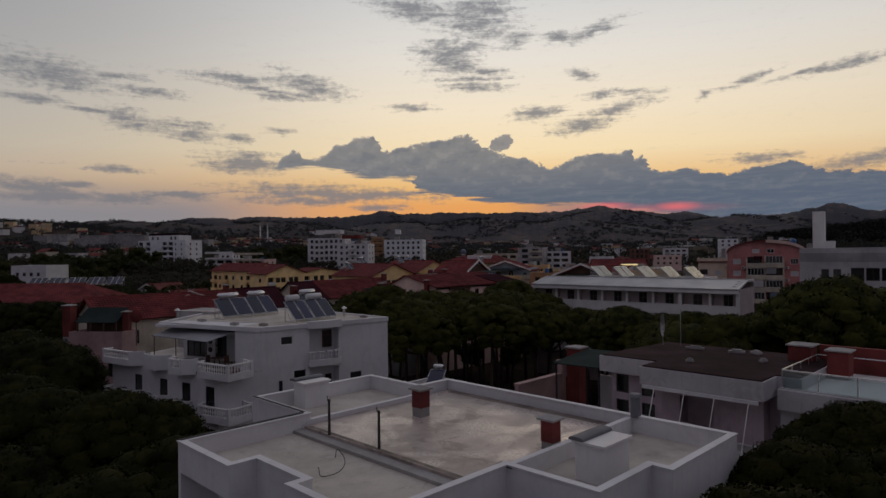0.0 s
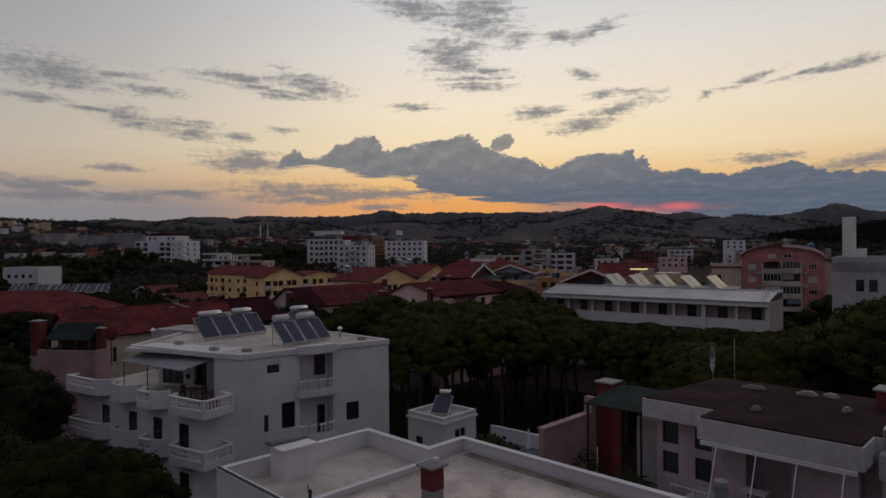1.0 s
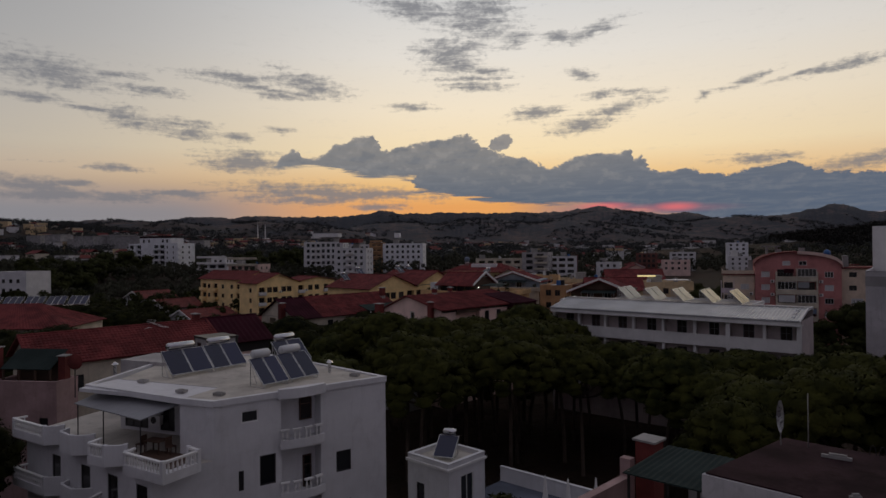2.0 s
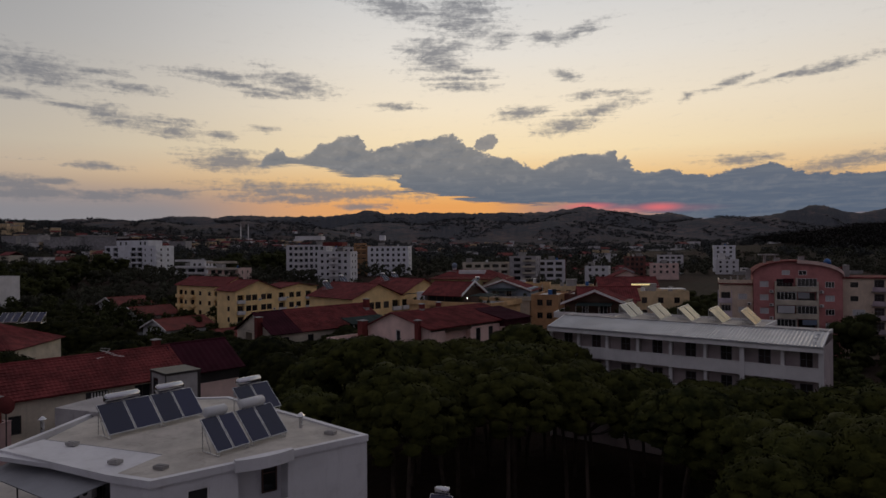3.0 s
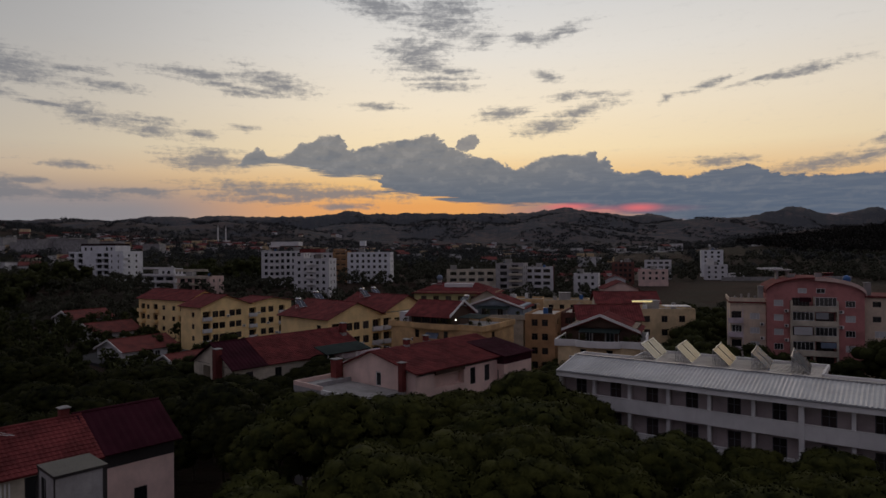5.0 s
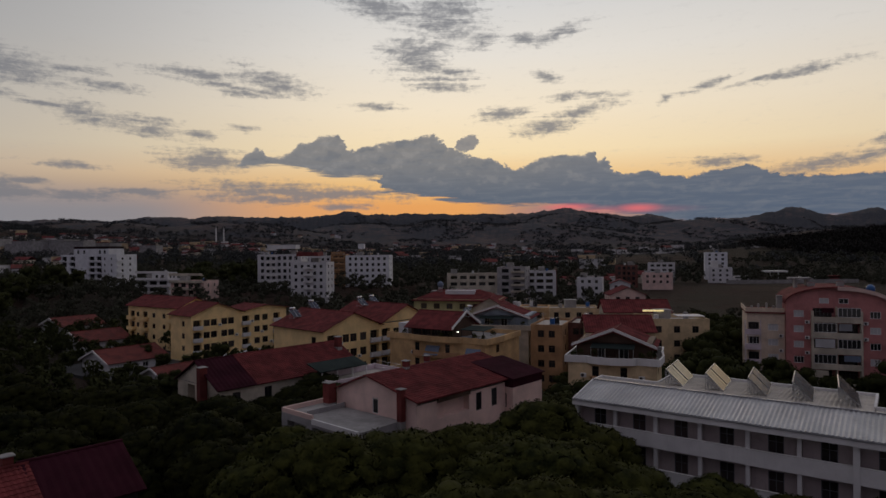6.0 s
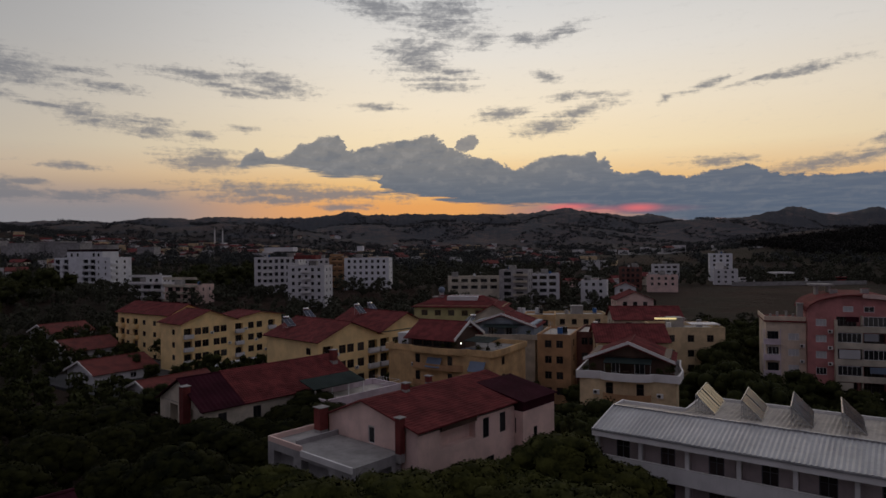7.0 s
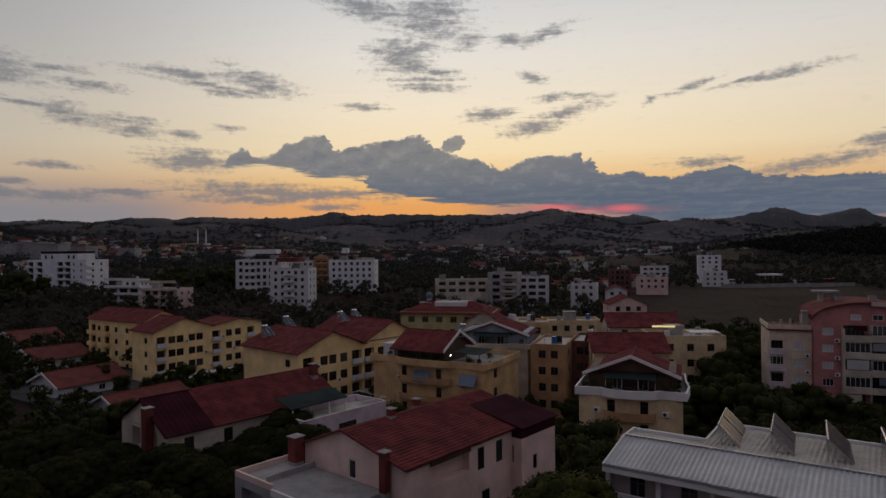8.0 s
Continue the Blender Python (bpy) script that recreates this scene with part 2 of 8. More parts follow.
def paint(name, colour, rough=0.8, metal=0.0, vary=0.18, big=0.35, fine=9.0, bump=0.15, stain=0.0, spec=0.3, by_object=0.0, streak=0.0, wet=0.0):
    """A weathered surface: a colour that drifts at two scales, stains, and fine relief."""
    m = bpy.data.materials.new(name)
    m.use_nodes = True
    k = Nodes(m.node_tree)
    at = k.add("ShaderNodeNewGeometry", out=0)
    broad = k.add("ShaderNodeTexNoise", {0: at, 2: big, 3: 4.0, 4: 0.6})
    grain = k.add("ShaderNodeTexNoise", {0: at, 2: fine, 3: 5.0, 4: 0.65})
    dark = tuple(c * (1 - vary * 1.6) for c in colour) + (1.0,)
    light = tuple(min(1, c * (1 + vary * 0.7)) for c in colour) + (1.0,)
    tone = k.mix(k.span(broad, 0.3, 0.7), dark, light)
    tone = k.mix(k.span(grain, 0.25, 0.75, 0.0, vary), tone, tuple(c * 0.55 for c in colour) + (1.0,))
    if stain:
        spread = k.add("ShaderNodeTexNoise", {0: at, 2: big * 2.3, 3: 7.0, 4: 0.7, 8: 1.2})
        tone = k.mix(k.math("MULTIPLY", k.span(spread, 0.52, 0.66), stain), tone, (colour[0] * 0.35, colour[1] * 0.33, colour[2] * 0.31, 1))
    if streak:
        runs = k.add("ShaderNodeMapping", {0: at, 3: (3.0, 3.0, 0.25)})
        drip = k.add("ShaderNodeTexNoise", {0: runs, 2: 1.2, 3: 5.0, 4: 0.7})
        tone = k.mix(k.math("MULTIPLY", k.span(drip, 0.5, 0.72), streak), tone, (colour[0] * 0.45, colour[1] * 0.43, colour[2] * 0.42, 1))
    if by_object:
        pick = k.add("ShaderNodeObjectInfo", out=5)
        tone = k.mix(k.math("MULTIPLY", pick, by_object), tone, (colour[0] * 0.45, colour[1] * 0.5, colour[2] * 0.5, 1))
    skin = k.add("ShaderNodeBsdfPrincipled", {"Base Color": tone, "Metallic": metal, "Specular IOR Level": spec,
                                              "Roughness": k.span(grain, 0.2, 0.8, max(0.03, rough - 0.08), min(1, rough + 0.08))}, out=None)
    if wet:
        pool = k.span(k.add("ShaderNodeTexNoise", {0: at, 2: 0.42, 3: 5.0, 4: 0.6, 8: 0.6}), 0.5, 0.6)
        dry = k.span(grain, 0.2, 0.8, rough - 0.06, rough + 0.08)
        k.put(skin.inputs["Roughness"], k.math("SUBTRACT", dry, k.math("MULTIPLY", pool, wet)))
        # sheen of the wet patches is also painted as a paler base colour
        k.put(skin.inputs["Base Color"], k.mix(k.math("MULTIPLY", pool, 0.25), tone, tuple(min(1, c * 1.35) for c in colour) + (1,)))
    if bump:
        k.put(skin.inputs["Normal"], k.add("ShaderNodeBump", {"Strength": bump, "Distance": 0.03, "Height": grain}))
    k.add("ShaderNodeOutputMaterial", {0: skin.outputs[0]}, out=None)
    MATS[name] = m
    return m


WHITE = paint("white_render", (0.64, 0.635, 0.65), 0.85, stain=0.10, streak=0.13, vary=0.07)
WHITE_CLEAN = paint("white_paint", (0.72, 0.71, 0.70), 0.7, vary=0.08, streak=0.12)
TOWER = paint("tower_white", (0.74, 0.75, 0.78), 0.8, vary=0.08, streak=0.12)
HOTELWALL = paint("warm_white_render", (0.52, 0.45, 0.44), 0.85, stain=0.15, streak=0.2, vary=0.12)
CREAM = paint("cream_render", (0.58, 0.52, 0.42), 0.85, stain=0.15, streak=0.25)
PINK = paint("pink_render", (0.74, 0.54, 0.48), 0.85, stain=0.08, streak=0.09, vary=0.12)
LILAC = paint("lilac_render", (0.47, 0.38, 0.42), 0.85, stain=0.12, streak=0.3)
# pink darkened for a shaded house wall; also the garden wall's own dull pink
DULL_SHADED_PINK = paint("dull_shaded_pink_render", (0.40, 0.27, 0.265), 0.88, stain=0.2, streak=0.25)
SALMON = paint("salmon_render", (0.50, 0.21, 0.20), 0.85, streak=0.2)
YELLOW = paint("yellow_render", (0.92, 0.68, 0.34), 0.85, streak=0.08, stain=0.06, vary=0.1)
OLDWHITE = paint("old_white_render", (0.49, 0.475, 0.49), 0.88, stain=0.25, streak=0.3, vary=0.12)
PALELILAC = paint("pale_lilac_render", (0.62, 0.53, 0.575), 0.85, stain=0.12, streak=0.15)
PALESAND = paint("pale_sand_render", (0.68, 0.55, 0.43), 0.85, stain=0.12, streak=0.2, vary=0.14)
DULLBRICK = paint("dull_brickwork", (0.17, 0.075, 0.062), 0.9, vary=0.3, fine=14)
OCHRE = paint("ochre_render", (0.46, 0.27, 0.14), 0.85, streak=0.25, stain=0.12)
TAN = paint("tan_render", (0.64, 0.42, 0.21), 0.85, streak=0.3, stain=0.2)
SAND = paint("sand_render", (0.70, 0.54, 0.33), 0.85, streak=0.25, stain=0.12)
BLUEWALL = paint("pale_blue_render", (0.32, 0.38, 0.44), 0.85, streak=0.2)
STAINED = paint("tide_stains", (0.20, 0.165, 0.145), 0.8, vary=0.3, stain=0.6, big=1.2)
GREY = paint("grey_render", (0.36, 0.35, 0.35), 0.88, streak=0.25, stain=0.15)
GREENISH = paint("olive_render", (0.46, 0.43, 0.22), 0.85, streak=0.2)
GREYWHITE = paint("grimy_white_render", (0.42, 0.40, 0.40), 0.88, streak=0.4, stain=0.25)
BRICK = paint("red_brickwork", (0.19, 0.042, 0.038), 0.9, vary=0.3, fine=14)
MEMBRANE = paint("roof_screed", (0.40, 0.335, 0.305), 0.46, vary=0.25, stain=0.8, big=0.4, spec=0.4, wet=0.2, bump=0.06)
SCREED = paint("pale_roof_screed", (0.47, 0.435, 0.39), 0.75, vary=0.15, stain=0.3, big=0.5)
BITUMEN = paint("old_bitumen", (0.040, 0.022, 0.026), 0.95, vary=0.4, stain=0.5, spec=0.05)
TILE = paint("red_roof_tiles", (0.165, 0.037, 0.037), 0.85, vary=0.3, big=0.6, fine=6, bump=0.4, stain=0.3, spec=0.12)
TILE_BRIGHT = paint("orange_red_tiles", (0.15, 0.030, 0.024), 0.8, vary=0.25, big=0.6, fine=6, bump=0.4)
TILE_DARK = paint("maroon_sheet", (0.042, 0.010, 0.017), 0.9, vary=0.2, spec=0.06)
GREENROOF = paint("green_awning_sheet", (0.030, 0.042, 0.040), 0.85, vary=0.2, spec=0.06)
ZINC = paint("ribbed_zinc_sheet", (0.40, 0.40, 0.415), 0.42, 0.55, vary=0.12, stain=0.15, streak=0.15)
STEEL = paint("galvanised_steel", (0.55, 0.55, 0.56), 0.3, 0.9, vary=0.1, bump=0.05)
CHROME = paint("bright_tank_steel", (0.55, 0.55, 0.57), 0.18, 1.0, vary=0.08, bump=0.02)
TANKWHITE = paint("painted_tank", (0.55, 0.56, 0.57), 0.45, vary=0.08)
DARKMETAL = paint("dark_metal", (0.05, 0.045, 0.045), 0.5, 0.4)
AWNING = paint("grey_canvas", (0.27, 0.275, 0.29), 0.8, vary=0.08)
BLUECLOTH = paint("blue_canvas", (0.16, 0.20, 0.27), 0.8, vary=0.1)
WOOD = paint("dark_wood", (0.085, 0.05, 0.035), 0.7)
BROWNFRAME = paint("brown_joinery", (0.09, 0.05, 0.035), 0.6)
SHUTTER = paint("roller_shutter", (0.52, 0.52, 0.53), 0.7, vary=0.08)
CONCRETE = paint("bare_concrete", (0.33, 0.32, 0.31), 0.9, stain=0.25, streak=0.2)
PAVING = paint("yard_paving", (0.25, 0.24, 0.235), 0.85, stain=0.3)
ASPHALT = paint("asphalt", (0.055, 0.055, 0.058), 0.85)
BARK = paint("pine_bark", (0.10, 0.075, 0.06), 0.95, vary=0.35, fine=5, bump=0.6)
BLUEPAVING = paint("blue_grey_paving", (0.115, 0.13, 0.17), 0.7, stain=0.2)
POOLBLUE = paint("pool_tiles", (0.07, 0.13, 0.18), 0.2)
BUSRED = paint("red_bus_paint", (0.22, 0.03, 0.03), 0.4)
BLUEDOME = paint("blue_dish", (0.03, 0.11, 0.30), 0.4)
COWL = paint("weathered_cowl", (0.14, 0.145, 0.16), 0.7, vary=0.2)
TAR = paint("black_tar", (0.045, 0.042, 0.042), 0.85)
CABLE = paint("black_cable", (0.02, 0.02, 0.02), 0.6)


def glass(name, colour, rough=0.06, vary=5.0):
    m = bpy.data.materials.new(name)
    m.use_nodes = True
    k = Nodes(m.node_tree)
    at = k.add("ShaderNodeNewGeometry", out=0)
    wave = k.add("ShaderNodeTexNoise", {0: at, 2: 0.6, 3: 2.0})
    pick = k.add("ShaderNodeObjectInfo", out=5)
    tone = k.mix(k.math("POWER", pick, 2.5), colour + (1,), (colour[0] * vary * 1.1, colour[1] * vary, colour[2] * (0.6 + 0.7 * vary), 1))
    skin = k.add("ShaderNodeBsdfPrincipled", {"Base Color": tone, "Roughness": rough, "Specular IOR Level": 0.5, "IOR": 1.5,
                                              "Normal": k.add("ShaderNodeBump", {"Strength": 0.06, "Distance": 0.05, "Height": wave})})
    k.add("ShaderNodeOutputMaterial", {0: skin}, out=None)
    return m


PANE = glass("dark_window_glass", (0.012, 0.013, 0.016))
CURTAIN = glass("curtained_window_glass", (0.030, 0.026, 0.026), 0.12, 2.5)
SOLAR = glass("solar_absorber_glass", (0.007, 0.010, 0.036), 0.12, 1.5)


def clear_glass(name, tint):
    m = bpy.data.materials.new(name)
    m.use_nodes = True
    k = Nodes(m.node_tree)
    skin = k.add("ShaderNodeBsdfPrincipled", {"Base Color": tint + (1,), "Roughness": 0.03, "Transmission Weight": 0.9, "IOR": 1.45})
    k.add("ShaderNodeOutputMaterial", {0: skin}, out=None)
    return m


RAILGLASS = clear_glass("rail_glass", (0.62, 0.74, 0.74))


def lamp_glow(name, colour, strength):
    m = bpy.data.materials.new(name)
    m.use_nodes = True
    k = Nodes(m.node_tree)
    k.add("ShaderNodeOutputMaterial", {0: k.add("ShaderNodeEmission", {0: colour + (1,), 1: strength})}, out=None)
    return m


LIT = lamp_glow("lit_strip_light", (1.0, 0.80, 0.38), 0.75)
BULB = lamp_glow("lit_bulb", (1.0, 0.93, 0.80), 4.0)


def leaves(name, deep, bright):
    m = bpy.data.materials.new(name)
    m.use_nodes = True
    k = Nodes(m.node_tree)
    at = k.add("ShaderNodeNewGeometry", out=None)
    clump = k.add("ShaderNodeTexNoise", {0: at.outputs[0], 2: 0.9, 3: 4.0})
    tone = k.mix(k.span(clump, 0.3, 0.7), deep + (1,), bright + (1,))
    tone = k.mix(k.math("MULTIPLY", at.outputs["Random Per Island"], 0.2), tone, tuple(c * 0.5 for c in deep) + (1,))
    pick = k.add("ShaderNodeObjectInfo", out=5)
    tone = k.mix(k.math("MULTIPLY", pick, 0.3), tone, (bright[0] * 0.75, bright[1] * 0.66, bright[2] * 0.5, 1))
    skin = k.add("ShaderNodeBsdfPrincipled", {"Base Color": tone, "Roughness": 0.8, "Specular IOR Level": 0.05})
    k.add("ShaderNodeOutputMaterial", {0: skin}, out=None)
    return m


NEEDLES = leaves("pine_needles", (0.010, 0.014, 0.004), (0.058, 0.061, 0.015))
# the same needles darkened: shade of the left wood and gardens in their colour
SHADEDNEEDLES = leaves("shaded_pine_needles", (0.004, 0.006, 0.002), (0.027, 0.029, 0.007))
# leaves greyed and paled, the haze of the middle distance painted in
HAZEDLEAF = leaves("hazed_mid_foliage", (0.038, 0.042, 0.034), (0.072, 0.075, 0.055))
BROADLEAF = leaves("dark_broadleaf", (0.019, 0.023, 0.009), (0.047, 0.052, 0.017))
DARKWOOD = leaves("dark_hill_pines", (0.012, 0.012, 0.012), (0.022, 0.021, 0.020))
# hill and far wood leaves carry airy haze as a paler, bluer base colour
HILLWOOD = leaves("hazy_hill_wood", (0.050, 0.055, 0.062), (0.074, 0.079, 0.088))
HAZEDWOOD = leaves("far_wood", (0.042, 0.047, 0.048), (0.066, 0.071, 0.070))


def land():
    m = bpy.data.materials.new("hazed_fields_and_scrub")
    m.use_nodes = True
    k = Nodes(m.node_tree)
    at = k.add("ShaderNodeNewGeometry", out=0)
    sep = k.add("ShaderNodeSeparateXYZ", {0: at}, out=None)
    plots = k.add("ShaderNodeTexVoronoi", {0: k.add("ShaderNodeMapping", {0: at, 2: (0, 0, 0.5), 3: (0.011, 0.0045, 0.0)}), 2: 1.0}, out=1)
    tint = k.add("ShaderNodeSeparateColor", {0: plots}, out=None)
    scrub = k.add("ShaderNodeTexNoise", {0: at, 2: 0.012, 3: 9.0, 4: 0.7})
    fine = k.add("ShaderNodeTexNoise", {0: at, 2: 0.25, 3: 6.0, 4: 0.7})
    field = k.mix(tint.outputs[0], rgb(0.034, 0.022, 0.016), rgb(0.054, 0.033, 0.024))
    field = k.mix(k.span(tint.outputs[1], 0.62, 0.7, 0.0, 0.7), field, rgb(0.038, 0.034, 0.022))
    # far woods paled and blued: distance haze put into the colour
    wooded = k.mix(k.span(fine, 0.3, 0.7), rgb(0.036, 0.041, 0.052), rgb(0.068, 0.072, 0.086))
    slope = k.add("ShaderNodeNewGeometry", out=1)
    steep = k.span(k.add("ShaderNodeSeparateXYZ", {0: slope}, out=2), 0.992, 0.955)
    wood = k.math("MAXIMUM", k.span(scrub, 0.49, 0.60), k.math("MULTIPLY", steep, k.span(scrub, 0.34, 0.46)))
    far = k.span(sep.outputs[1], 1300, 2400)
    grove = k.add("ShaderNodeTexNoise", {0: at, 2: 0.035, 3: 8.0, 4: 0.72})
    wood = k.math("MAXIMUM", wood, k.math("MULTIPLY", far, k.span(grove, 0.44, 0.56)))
    # far fields lifted by distance too, haze mixed into their base colour
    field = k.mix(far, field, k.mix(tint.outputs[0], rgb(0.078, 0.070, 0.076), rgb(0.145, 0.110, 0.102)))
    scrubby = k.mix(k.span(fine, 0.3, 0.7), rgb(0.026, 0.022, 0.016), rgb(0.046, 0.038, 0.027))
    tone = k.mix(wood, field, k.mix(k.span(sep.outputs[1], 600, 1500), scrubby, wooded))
    tone = k.mix(k.span(fine, 0.35, 0.75, 0.0, 0.4), tone, rgb(0.02, 0.02, 0.014))
    skin = k.add("ShaderNodeBsdfPrincipled", {"Base Color": tone, "Roughness": 0.95, "Specular IOR Level": 0.1,
                                              "Normal": k.add("ShaderNodeBump", {"Strength": 0.9, "Distance": 9.0, "Height": scrub, "Normal": k.add("ShaderNodeBump", {"Strength": 0.6, "Distance": 2.0, "Height": fine})})})
    k.add("ShaderNodeOutputMaterial", {0: skin}, out=None)
    return m


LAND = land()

# ---- building blocks ----
def box(bm, x0, x1, y0, y1, z0, z1, m=None):
    v = [bm.verts.new(Vector(p) if m is None else m @ Vector(p)) for p in
         ((x0, y0, z0), (x1, y0, z0), (x1, y1, z0), (x0, y1, z0), (x0, y0, z1), (x1, y0, z1), (x1, y1, z1), (x0, y1, z1))]
    for q in ((3, 2, 1, 0), (4, 5, 6, 7), (0, 1, 5, 4), (1, 2, 6, 5), (2, 3, 7, 6), (3, 0, 4, 7)):
        bm.faces.new([v[i] for i in q])


def prism(bm, poly, z0, z1):
    """An upright prism on a counterclockwise outline."""
    lo = [bm.verts.new((x, y, z0)) for x, y in poly]
    hi = [bm.verts.new((x, y, z1)) for x, y in poly]
    bm.faces.new(lo[::-1]), bm.faces.new(hi)
    for i in range(len(poly)):
        j = (i + 1) % len(poly)
        bm.faces.new((lo[i], lo[j], hi[j], hi[i]))


def inset(poly, t):
    """A counterclockwise outline moved inwards by t."""
    out = []
    for i in range(len(poly)):
        a, b, c = (Vector(poly[j % len(poly)]) for j in (i - 1, i, i + 1))
        d, e = (b - a).normalized(), (c - b).normalized()
        p, q = Vector((-d.y, d.x)), Vector((-e.y, e.x))
        k = 1 + p.dot(q)
        out.append(tuple(b + (p + q) * (t / max(k, 0.3))))
    return out


def ring(bm, poly, t, z0, z1):
    """A low wall of thickness t just inside an outline."""
    inn = inset(poly, t)
    a = [[bm.verts.new((x, y, z)) for x, y in p] for p, z in ((poly, z0), (poly, z1), (inn, z1), (inn, z0))]
    for i in range(len(poly)):
        j = (i + 1) % len(poly)
        for r in range(4):
            s = (r + 1) % 4
            bm.faces.new((a[r][i], a[r][j], a[s][j], a[s][i]))


def rod(bm, a, b, r, sides=8, r2=None):
    """A round bar from a to b."""
    a, b = Vector(a), Vector(b)
    turn = (b - a).to_track_quat("Z", "Y").to_matrix()
    rings = []
    for p, rr in ((a, r), (b, r if r2 is None else r2)):
        rings.append([bm.verts.new(p + turn @ Vector((rr * math.cos(TAU * i / sides), rr * math.sin(TAU * i / sides), 0))) for i in range(sides)])
    for i in range(sides):
        j = (i + 1) % sides
        bm.faces.new((rings[0][i], rings[0][j], rings[1][j], rings[1][i]))
    bm.faces.new(rings[0][::-1]), bm.faces.new(rings[1])


def slope(bm, a, b, c, d, rib=0.0, amp=0.04, thick=0.12, course=0.0):
    """A pitched sheet: lower edge a-b, upper edge d-c, ribs running up it, with thickness."""
    a, b, c, d = (Vector(p) for p in (a, b, c, d))
    up = (b - a).cross(d - a).normalized()
    count = max(1, int((b - a).length / rib)) * 2 if rib else 1
    rows = []
    steps = max(1, int((d - a).length / course)) if course else 1
    for k in range(steps):
        for g, lift in ((k / steps, 0.045 if course else 0.0), ((k + 1) / steps, 0.0)):
            row = []
            for i in range(count + 1):
                f = i / count
                row.append(bm.verts.new(a.lerp(b, f).lerp(d.lerp(c, f), g) + up * (amp * (i % 2) + lift)))
            rows.append(row)
    low = [bm.verts.new(p - up * thick) for p in (a, b, c, d)]
    for p, q in zip(rows, rows[1:]):
        for i in range(count):
            bm.faces.new((p[i], p[i + 1], q[i + 1], q[i]))
    bm.faces.new((low[3], low[2], low[1], low[0]))
    bm.faces.new([low[0], low[1]] + rows[0][::-1])
    bm.faces.new([low[2], low[3]] + rows[-1])
    bm.faces.new([low[1], low[2]] + [r[-1] for r in reversed(rows)])
    bm.faces.new([low[3], low[0]] + [r[0] for r in rows])


def mesh(name, bm, material):
    data = bpy.data.meshes.new(name)
    bmesh.ops.remove_doubles(bm, verts=bm.verts, dist=1e-5) if len(bm.verts) < 400 else None
    bm.to_mesh(data)
    bm.free()
    data.materials.append(material)
    return data


def part(name, bm, material, parent, label="", m=None):
    """One mesh object under a thing or a part; bm may be a ready mesh that parts share."""
    data = bm if isinstance(bm, bpy.types.Mesh) else mesh(name, bm, material)
    ob = new(name, data)
    ob.parent = parent
    if m is not None:
        ob.matrix_local = m
    return tagged(ob, label)


def thing(name, m, label, category, group="", kind=""):
    return tagged(put_at(new(name), m), label, category, group, kind)


def put_at(ob, m):
    ob.matrix_world = m
    return ob


def solid(name, bm, material, label, category, m=None, group="", kind=""):
    ob = new(name, mesh(name, bm, material))
    if m is not None:
        ob.matrix_world = m
    return tagged(ob, label, category, group, kind)


def B():
    return bmesh.new()


def boxes(*rows):
    bm = B()
    for r in rows:
        box(bm, *r)
    return bm


# windows: frame and pane meshes are shared by size
SHARED = {}


def window_mesh(w, h, style):
    key = (round(w, 2), round(h, 2), style)
    if key not in SHARED:
        f, d = 0.07, 0.10
        trim = {"white": WHITE_CLEAN, "brown": BROWNFRAME, "dark": DARKMETAL, "shutter": WHITE_CLEAN, "hotel": COWL}[style]
        bm = boxes((0, w, 0, d, 0, f), (0, w, 0, d, h - f, h), (0, f, 0, d, f, h - f), (w - f, w, 0, d, f, h - f))
        bars = max(1, round(w / 0.75))
        for i in range(1, bars):
            box(bm, w * i / bars - 0.03, w * i / bars + 0.03, 0.01, d - 0.01, f, h - f)
        if style in ("brown", "hotel") and h > 1.3:
            box(bm, f, w - f, 0.02, d - 0.02, h * 0.68, h * 0.68 + 0.05)
        frame_mesh = mesh("window", bm, trim)
        bm = B()
        if style == "shutter":
            k = max(4, int(h / 0.14))
            for i in range(k):
                box(bm, f, w - f, 0.045 + 0.012 * (i % 2), 0.075, f + (h - 2 * f) * i / k, f + (h - 2 * f) * (i + 1) / k)
            pane_mesh = mesh("shutter", bm, SHUTTER)
        else:
            box(bm, f, w - f, 0.05, 0.065, f, h - f)
            pane_mesh = mesh("pane", bm, CURTAIN if style == "hotel" else PANE)
        SHARED[key] = frame_mesh, pane_mesh
    return SHARED[key]


